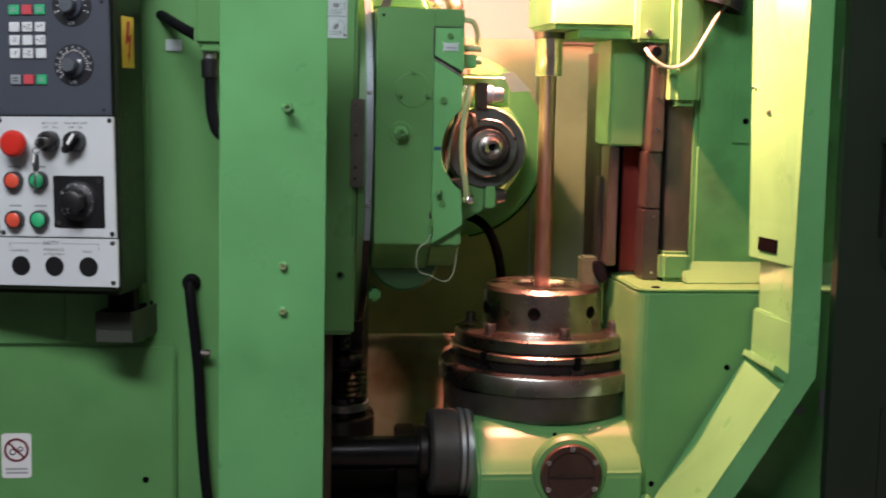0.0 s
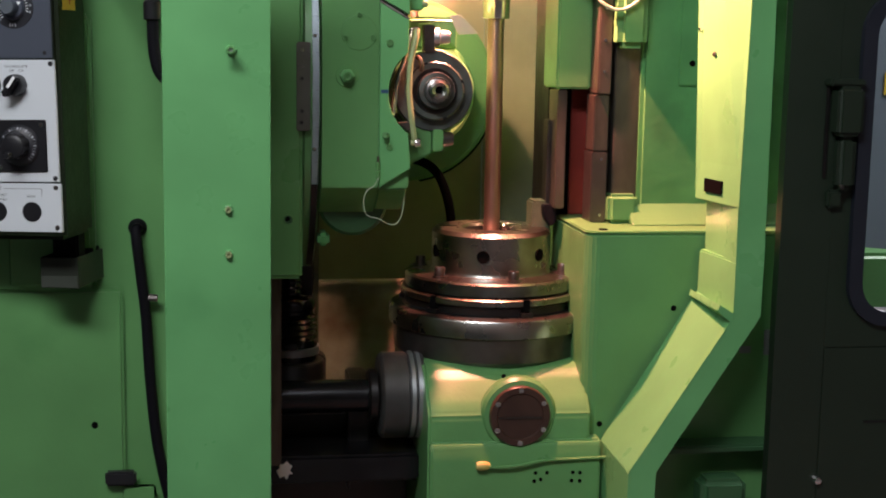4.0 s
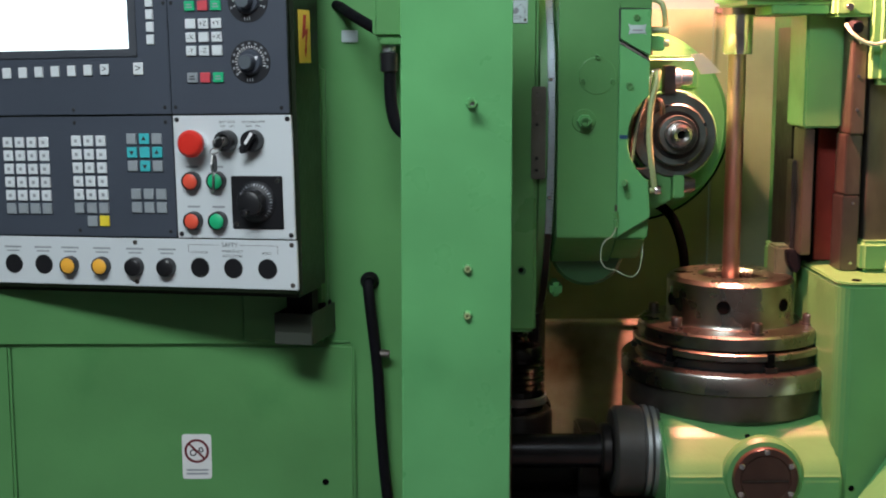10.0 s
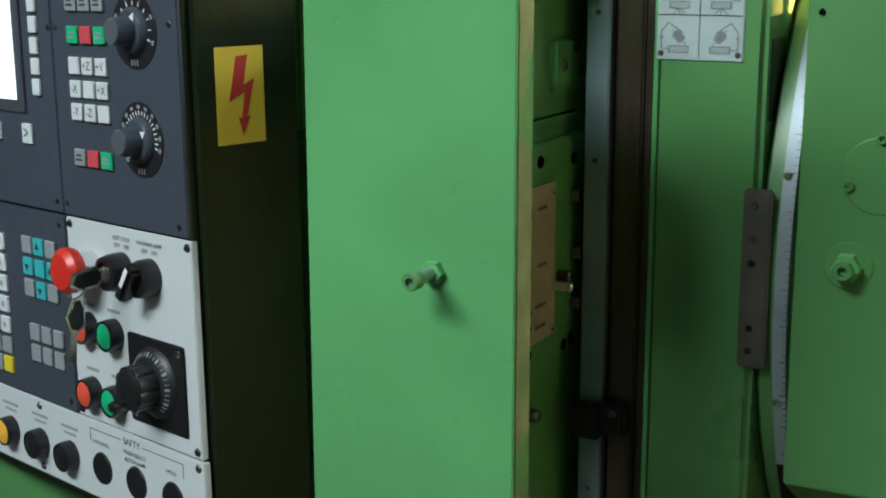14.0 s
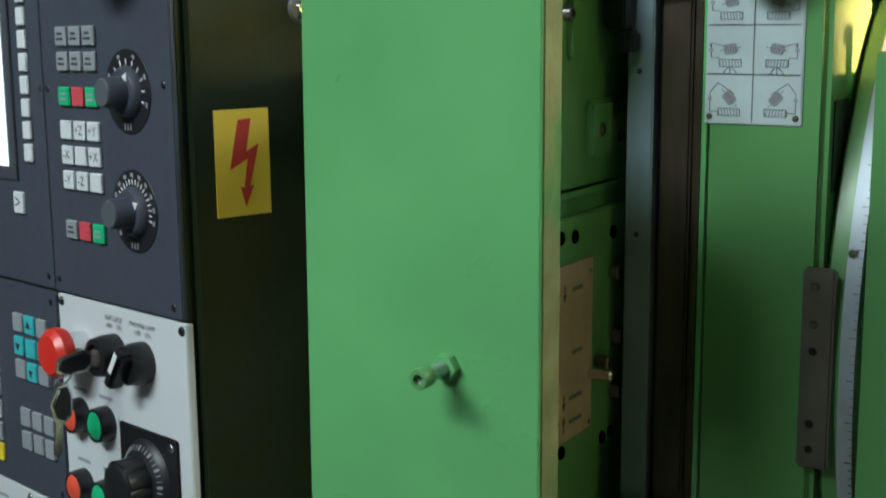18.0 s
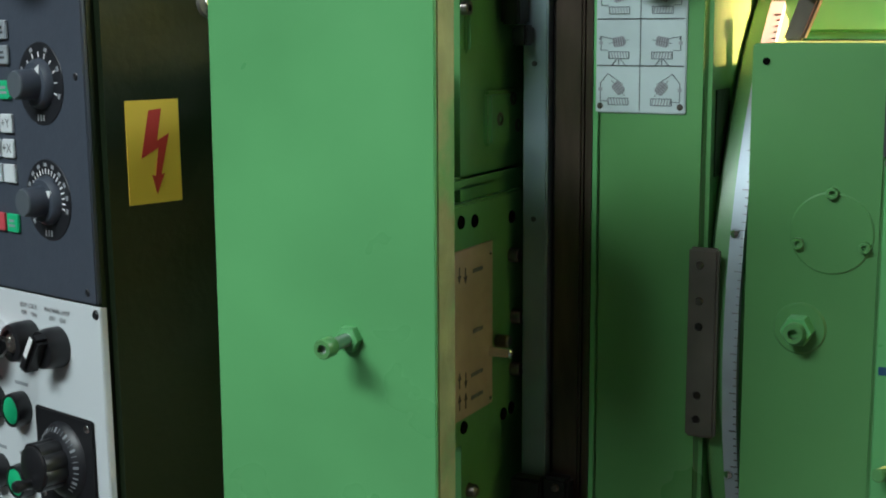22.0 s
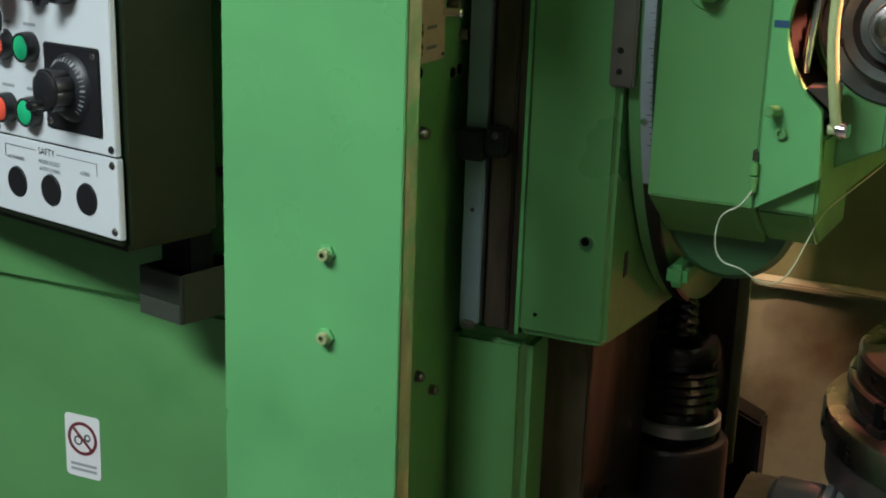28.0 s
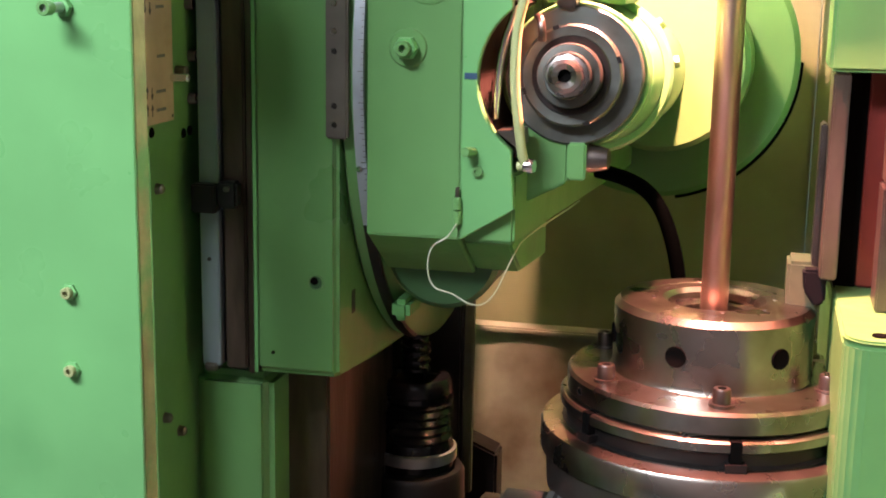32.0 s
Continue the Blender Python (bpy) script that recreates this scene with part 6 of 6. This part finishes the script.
# white panel: small emergency stop, key switch, selector, start and stop buttons
st = part("stop_button", lathe([(0, 0.0), (0.0145, 0.0), (0.0145, 0.016), (0.0130, 0.017)], pface(-0.1535, 1.2665, -0.003), 32), CHROME, wp, "bright collar with red stop button")
part("mushroom", lathe([(0.010, 0.015), (0.0195, 0.018), (0.0208, 0.022), (0.0205, 0.028), (0.016, 0.033), (0, 0.035)], pface(-0.1535, 1.2665, -0.003), 40), RED, st, "red mushroom head")
ks = part("key_switch", lathe([(0, 0.0), (0.0165, 0.0), (0.0165, 0.012), (0.0150, 0.019), (0.011, 0.020), (0.011, 0.016), (0, 0.016)], pface(-0.104, 1.2695, -0.003), 36), BLACK, wp, "black key switch")
part("lock", lathe([(0, 0.019), (0.007, 0.019), (0.008, 0.017), (0.008, 0.01)], pface(-0.104, 1.2695, -0.003), 24), BRIGHT, ks)
part("key_blade", box(-0.1058, -0.1034, -0.028, -0.020, 1.2655, 1.2745, 0.0006, 1, PEN), BRIGHT, ks)
bow = [(-0.0230, 1.2655), (-0.0290, 1.2600), (-0.0480, 1.2590), (-0.0550, 1.2640), (-0.0530, 1.2740), (-0.0310, 1.2780), (-0.0230, 1.2740)]
part("key_bow", prism(bow, "x", -0.1056, -0.1036, m=PEN), BRIGHT, ks, "bright steel rim of the key")
part("key_grip", prism([(-0.0295 + (y_ + 0.0295) * 0.84 - 0.002, 1.2685 + (z_ - 1.2685) * 0.78) for y_, z_ in bow], "x", -0.1072, -0.1020, 0.0006, 1, PEN), BLACK, ks, "black plastic key grip")
part("key_ring", lathe([(0.0075 + 0.0008 * math.cos(radians(a)), 0.0008 * math.sin(radians(a))) for a in range(0, 361, 60)], PEN @ Matrix.Translation((-0.1046, -0.0495, 1.2575)) @ Matrix.Rotation(radians(35), 4, "X"), 28), BRIGHT, ks)
spare = [(-0.0450, 1.2540), (-0.0530, 1.2530), (-0.0605, 1.2380), (-0.0570, 1.2250), (-0.0505, 1.2215), (-0.0425, 1.2270), (-0.0415, 1.2440)]
part("spare_key", prism(spare, "x", -0.1078, -0.1058, m=PEN), BRIGHT, ks, "bright hanging spare key")
part("spare_key_grip", prism([(-0.0505 + (y_ + 0.0505) * 0.8, 1.2385 + (z_ - 1.2385) * 0.82) for y_, z_ in spare], "x", -0.1094, -0.1042, 0.0006, 1, PEN), BLACK, ks, "black plastic key grip")
part("spare_key_blade", prism([(-0.0505, 1.2235), (-0.0565, 1.2230), (-0.0595, 1.1990), (-0.0560, 1.1960), (-0.0530, 1.1990)], "x", -0.1076, -0.1060, m=PEN), BRIGHT, ks)
sl = part("selector", lathe([(0, 0.0), (0.0165, 0.0), (0.0165, 0.010), (0.0150, 0.017), (0, 0.017)], pface(-0.062, 1.2695, -0.003), 36), BLACK, wp, "black selector switch")
gm = PEN @ Matrix.Translation((-0.062, -0.020, 1.2695)) @ Matrix.Rotation(radians(35), 4, "Y")
part("grip", box(-0.0055, 0.0055, -0.012, 0.003, -0.020, 0.0155, 0.003, 2, gm), BLACK, sl)
part("white_mark", box(-0.0024, 0.0024, -0.0128, -0.0121, -0.004, 0.0155, 0.0002, 1, gm), WHITEINK, sl)
button(-0.1645, 1.2085, REDLAMP, wp)
button(-0.1645, 1.1475, REDLAMP, wp)
button(-0.1235, 1.209, GREENKEY, wp)
button(-0.1235, 1.148, GREENKEY, wp)
hb = part("rotary_plate", pbox(-0.1010, -0.0180, 1.1360, 1.2165, -0.0058, -0.0031, 0.0035, 3), BLACK, wp, "square black switch plate")
for s, z in ((-0.026, 1.209), (-0.094, 1.1435)):
    part("plate_screw", lathe([(0, 0.001), (0.003, 0.0008), (0.0036, 0)], pface(s, z, -0.0058), 14), CHROME, hb)
part("scale_ring", lathe([(0, 0.0085), (0.0215, 0.0085), (0.0300, 0.0030), (0.0318, 0.0)], pface(-0.0605, 1.1775, -0.0058), 48), ANTHRA2, hb, "sloping black scale ring")
ring_m = PEN @ Matrix.Translation((-0.0605, -0.0058, 1.1775))
for a in range(-60, 150, 10):
    wide = a % 30 == 0
    q = ring_m @ Matrix.Rotation(radians(a), 4, "Y") @ Matrix.Translation((0, -0.0060, 0.0262)) @ Matrix.Rotation(radians(-33), 4, "X")
    part("ring_mark", box(-0.0010 if wide else -0.0003, 0.0010 if wide else 0.0003, -0.0005, 0, -0.0022, 0.0022, m=q), GREYINK, hb)
kn = [(0.0180 + 0.0020 * abs(math.sin(4 * radians(a))) ** 0.6, a) for a in range(0, 360, 5)]
knob_m = pface(-0.0605, 1.1775, -0.0058)
part("knob", prism([(r_ * math.cos(radians(a)), r_ * math.sin(radians(a))) for r_, a in kn], "z", 0.0085, 0.0270, 0.0, 1, knob_m), BLACK, hb, "black fluted rotary knob")
part("knob_face", lathe([(0, 0.0305), (0.0145, 0.0300), (0.0172, 0.0285), (0.0180, 0.0268)], knob_m, 40), BLACK, hb)
part("crank_peg", lathe([(0.0, 0.0150), (0.0040, 0.0145), (0.0052, 0.0120), (0.0040, 0.0050), (0.0045, 0.0)], ring_m @ facing((-0.003, -0.029, -0.0125), (0, -1, 0)), 20), BLACK, hb, "small black crank peg")
# lower row
for s, m, zz in ((-0.482, None, 0), (-0.4285, None, 0), (-0.3805, YELLOWBTN, 0), (-0.325, YELLOWBTN, 0), (-0.268, BLACK, 0), (-0.2135, BLACK, 0), (-0.159, None, 0), (-0.1035, None, 0), (-0.0475, None, 0), (-0.536, BLACK, 0), (-0.59, BLACK, 0)):
    z = 1.0745
    if m:
        button(s, z, m, rp, 0.0120)
    else:
        part("blank_plug", lathe([(0, 0.0018), (0.0145, 0.0018), (0.0156, 0.0)], pface(s, z, -0.003), 36), BLACK, rp, "flat black blanking plug")
    if s < -0.17:
        part("print_bar", pbox(s - 0.015, s + 0.015, 1.1005, 1.1035, -0.0034, -0.0031), GREYINK, rp, "small unreadable print")
        part("print_bar", pbox(s - 0.011, s + 0.011, 1.0945, 1.0970, -0.0034, -0.0031), GREYINK, rp, "small unreadable print")
words("SAFTY", -0.108, 1.1105, 0.0095, INK, rp)
words("MODE SELECT", -0.104, 1.1005, 0.0055, INK, rp)
words("AUTO 0 MAN", -0.104, 1.0935, 0.0055, INK, rp)
words("HOLD", -0.0485, 1.0985, 0.0055, INK, rp)
words("AUTHORIZE", -0.159, 1.0985, 0.0050, INK, rp)
part("bracket_line", pbox(-0.177, -0.126, 1.1100, 1.1106, -0.0034, -0.0031), INK, rp)
part("bracket_line", pbox(-0.091, -0.030, 1.1100, 1.1106, -0.0034, -0.0031), INK, rp)
part("bracket_line", pbox(-0.0306, -0.030, 1.098, 1.1100, -0.0034, -0.0031), INK, rp)
part("bracket_line", pbox(-0.177, -0.1764, 1.098, 1.1100, -0.0034, -0.0031), INK, rp)
words("EDIT LOCK", -0.104, 1.2975, 0.0052, INK, wp)
words("OFF    ON", -0.104, 1.2910, 0.0052, INK, wp)
words("MACHINE LAMP", -0.062, 1.2975, 0.0052, INK, wp)
words("OFF    ON", -0.062, 1.2910, 0.0052, INK, wp)
for s, z in ((-0.1645, 1.2300), (-0.1235, 1.2300), (-0.1645, 1.1690), (-0.1235, 1.1690)):
    part("print_bar", pbox(s - 0.010, s + 0.010, z - 0.0015, z + 0.0015, -0.0034, -0.0031), GREYINK, wp, "small unreadable print")
for s, z, p in ((-0.187, 1.3015, wp), (-0.0075, 1.3015, wp), (-0.187, 1.1265, wp), (-0.0075, 1.1265, wp), (-0.0075, 1.1120, rp), (-0.0075, 1.0500, rp), (-0.267, 1.1120, rp), (-0.267, 1.0500, rp)):
    part("panel_screw", lathe([(0, 0.0018), (0.0028, 0.0016), (0.0040, 0.0)], pface(s, z, -0.003), 14), BLACK if p is wp else STEEL_DARK, p)
for s, z, p in ((-0.187, 1.3205, mp), (-0.0155, 1.318, mp), (-0.187, 1.4765, mp), (-0.0150, 1.4815, mp), (-0.205, 1.3205, op), (-0.200, 1.4765, op), (-0.36, 1.3180, op), (-0.205, 1.298, kp), (-0.36, 1.298, kp), (-0.205, 1.130, kp), (-0.36, 1.130, kp)):
    part("panel_screw", lathe([(0, 0.0006), (0.0024, 0.0006), (0.0032, 0.0)], pface(s, z, -0.0041), 12), BLACK, p)
# warning sticker on the side of the pendant
SX = 0.0047
ws = thing("warning_sticker", "yellow warning sticker with a red lightning bolt on the pendant side", "sticker", (0.28, 0.13, 1.42))
part("sticker_sheet", box(SX, SX + 0.0006, 0.0240, 0.0730, 1.3833, 1.4625, 0.0002, 1, PEN), STICKER, ws)
bolt = [(y_ + 0.0005, z_ + 0.0012) for y_, z_ in [(0.0445, 1.4535), (0.0560, 1.4545), (0.0510, 1.4300), (0.0622, 1.4350), (0.0535, 1.4035), (0.0570, 1.4050), (0.0492, 1.3890), (0.0450, 1.4040), (0.0485, 1.4030), (0.0520, 1.4245), (0.0360, 1.4170)]]
part("lightning_bolt", prism(bolt, "x", SX + 0.0006, SX + 0.0010, m=PEN), REDINK, ws, "red lightning bolt")
part("badge", lathe([(0, 0.002), (0.010, 0.0018), (0.012, 0.0)], PEN @ facing((SX, 0.107, 1.536), (1, 0, 0)), 28), mat("dull_lock_steel", (0.20, 0.20, 0.21), 0.5, 0.6, var=0.2, scale=60, bump=0.1), pen, "round dull steel lock badge")
part("lock_core", lathe([(0, 0.004), (0.0042, 0.0038), (0.0050, 0.002)], PEN @ facing((SX, 0.107, 1.536), (1, 0, 0)), 20), CHROME, pen)
part("lock_slot", box(SX + 0.0018, SX + 0.0026, 0.1035, 0.1075, 1.5275, 1.5310, 0.0, 1, PEN), INK, pen)
# ---- arm and foot that carry the pendant ----
am2 = thing("pendant_bracket", "dark olive bracket that carries the control pendant", "bracket", (0.2, 0.25, 0.93))
part("channel_floor", box(-0.067, -0.010, 0.074, 0.24, 0.942, 0.945, 0.0006, 1, PEN), ARMGREY, am2)
part("channel_front", box(-0.070, -0.007, 0.070, 0.0735, 0.942, 0.992, 0.0008, 1, PEN), ARMGREY, am2)
part("channel_side", box(-0.070, -0.0675, 0.074, 0.24, 0.942, 0.992, 0.0006, 1, PEN), ARMGREY, am2)
part("channel_side", box(-0.0095, -0.007, 0.074, 0.24, 0.942, 0.992, 0.0006, 1, PEN), ARMGREY, am2)
part("front_patch", box(-0.069, -0.008, 0.0685, 0.0698, 0.943, 0.962, 0.0004, 1, PEN), mat("grey_cover_strip", (0.038, 0.045, 0.035), 0.45), am2, "lighter grey strip on the channel front")
part("neck", box(-0.055, -0.012, 0.085, 0.120, 0.9385, 1.0295, 0.003, 2, PEN), RUBBER, am2, "black packing between channel and pendant")
for yy in (0.135, 0.16, 0.185, 0.205):
    part("cable", cyl(PEN @ Vector((-0.052, yy, 0.985 + 0.1 * (yy - 0.13))), PEN @ Vector((-0.010, yy + 0.01, 0.990)), 0.008, 12), RUBBER, am2, "black cable lying in the channel")

# ---- cabinet under the pendant ----
cb = thing("machine_cabinet", "green sheet metal machine cabinet under the pendant", "cabinet", (0.0, 0.2, 0.0))
part("cabinet_body", box(-0.9, 0.335, 0.246, 0.262, 0.0, 0.924, 0.004, 2), GREEN_CAST, cb)
part("cabinet_door", box(-0.215, 0.347, 0.235, 0.2455, 0.05, 0.927, 0.0045, 4), GREEN_CAST, cb, "large green sheet door with rounded edges")
part("neighbour_door", box(-0.89, -0.219, 0.235, 0.2455, 0.05, 0.927, 0.0045, 4), GREEN_CAST, cb)
part("top_slot", box(-0.215, 0.225, 0.2440, 0.2475, 0.9312, 0.9400, 0.001), IRON, cb, "dark gap above the cabinet door")
part("slot_rim", box(-0.215, 0.225, 0.2425, 0.2480, 0.9405, 0.9435, 0.0008), GREEN_CAST, cb)
hole((0.297, 0.2348, 0.6925), (0, -1, 0), 0.0055, cb)
part("cabinet_top", box(-0.9, 0.338, 0.246, 0.262, 0.9262, 0.9305, 0.0015), GREEN_CAST, cb)
lk = thing("cabinet_latch", "black latch on the cabinet edge with a small green tab", "latch", (0.34, 0.235, 0.57))
part("latch_plate", box(0.314, 0.366, 0.216, 0.2345, 0.588, 0.613, 0.004), BLACK, lk)
part("latch_tab", box(0.344, 0.399, 0.226, 0.234, 0.557, 0.586, 0.006), GREEN_CAST, lk)
ps = thing("prohibition_sticker", "white sticker with a red prohibition sign on the cabinet", "sticker", (0.078, 0.234, 0.73))
part("sticker_sheet", prism(rounded(0.0594, 0.1081, 0.699, 0.7757, 0.005, 3), "y", 0.2340, 0.2348), PAPER, ps)
part("sign_ring", lathe([(0.0165, 0.0003), (0.0165, 0.0006), (0.0205, 0.0006), (0.0205, 0.0003)], facing((0.0837, 0.2342, 0.747), (0, -1, 0)), 36), MAROON, ps, "red ring")
part("sign_slash", box(-0.0017, 0.0017, -0.0004, 0, -0.018, 0.018, m=Matrix.Translation((0.0837, 0.2335, 0.747)) @ Matrix.Rotation(radians(-45), 4, "Y")), MAROON, ps)
for dx, dz, r_ in ((-0.006, -0.003, 0.0058), (0.007, 0.002, 0.0045)):
    part("pictogram", lathe([(r_ - 0.002, 0.0002), (r_ - 0.002, 0.0004), (r_, 0.0004), (r_, 0.0002)], facing((0.0837 + dx, 0.2340, 0.747 + dz), (0, -1, 0)), 20), INK, ps)
for z in (0.7145, 0.708):
    part("print_bar", box(0.066, 0.102, 0.2336, 0.2340, z - 0.0016, z + 0.0016), GREYINK, ps, "small unreadable print")

# ---- hoses between pendant and column cover ----
h1 = thing("upper_hose", "black hose entering a plug behind the cover", "hose", (0.38, 0.24, 1.4))
part("hose", tube([(0.322, 0.255, 1.478), (0.332, 0.235, 1.473), (0.350, 0.180, 1.462), (0.370, 0.130, 1.450), (0.392, 0.092, 1.438)], 0.0085, 12, 8), RUBBER, h1)
part("plug", cyl((0.4115, 0.084, 1.4035), (0.412, 0.084, 1.374), 0.0132, 18, 0.002), BLACK, h1)
part("plug_neck", cyl((0.4115, 0.084, 1.4138), (0.4115, 0.084, 1.4036), 0.010, 18, 0.001), STEEL_GREY, h1, "pale metal neck of the plug")
part("drop_hose", tube([(0.4125, 0.084, 1.376), (0.413, 0.084, 1.345), (0.416, 0.084, 1.315), (0.424, 0.084, 1.292), (0.442, 0.086, 1.278), (0.46, 0.09, 1.275)], 0.0092, 12, 8), RUBBER, h1)
jb = thing("junction_box", "green cast junction box behind the cover", "junction box", (0.43, 0.15, 1.45))
part("box_body", box(0.388, 0.47, 0.062, 0.2495, 1.424, 1.500, 0.006, 3), GREEN_CAST, jb)
part("box_step", box(0.3985, 0.47, 0.066, 0.2, 1.4142, 1.4239, 0.002), GREEN_CAST, jb)
part("gland", cyl((0.404, 0.085, 1.500), (0.403, 0.085, 1.512), 0.010, 14, 0.001), BLACK, jb)
part("pipe", tube([(0.403, 0.085, 1.508), (0.400, 0.085, 1.530), (0.396, 0.086, 1.552), (0.393, 0.11, 1.572), (0.391, 0.17, 1.580), (0.39, 0.25, 1.582)], 0.0075, 12, 8), STEEL_GREY, jb, "grey flexible metal pipe")
part("pipe_nut", cyl((0.3965, 0.085, 1.548), (0.3945, 0.086, 1.562), 0.0105, 8, 0.001), BLACK, jb)
solo("cable_tag", box(0.331, 0.357, 0.2455, 0.2498, 1.419, 1.438, 0.0008), ALU, "small worn metal tag on the column", "tag")
h2 = thing("lower_hose", "long black hose running down the column front", "hose", (0.38, 0.24, 0.6))
part("hose", tube([(0.376, 0.262, 1.034), (0.371, 0.238, 1.030), (0.373, 0.228, 1.006), (0.379, 0.227, 0.95), (0.386, 0.228, 0.88), (0.391, 0.229, 0.78), (0.399, 0.230, 0.68), (0.412, 0.23, 0.60), (0.430, 0.232, 0.52), (0.44, 0.235, 0.46)], 0.0092, 12, 8), RUBBER, h2)
part("hose_boot", lathe([(0.016, -0.004), (0.0155, 0.004), (0.0095, 0.012), (0.0095, 0.02)], facing((0.373, 0.249, 1.0305), (0, -1, 0)), 20), RUBBER, h2)
part("clip", cyl((0.380, 0.2275, 0.915), (0.406, 0.2275, 0.913), 0.0065, 10, 0.001), STEEL_DARK, h2)

# dark pipe work at the top behind the pendant
tp = thing("top_pipes", "dark pipes passing behind the top of the column cover", "pipes", (0.4, 0.24, 1.68))
part("pipe", tube([(0.30, 0.24, 1.72), (0.36, 0.22, 1.70), (0.42, 0.21, 1.682), (0.45, 0.205, 1.672), (0.475, 0.23, 1.668), (0.49, 0.26, 1.665)], 0.008, 12, 8), IRON, tp)
part("pipe", tube([(0.28, 0.235, 1.69), (0.35, 0.215, 1.675), (0.40, 0.215, 1.655), (0.415, 0.26, 1.65)], 0.007, 12, 8), RUBBER, tp)
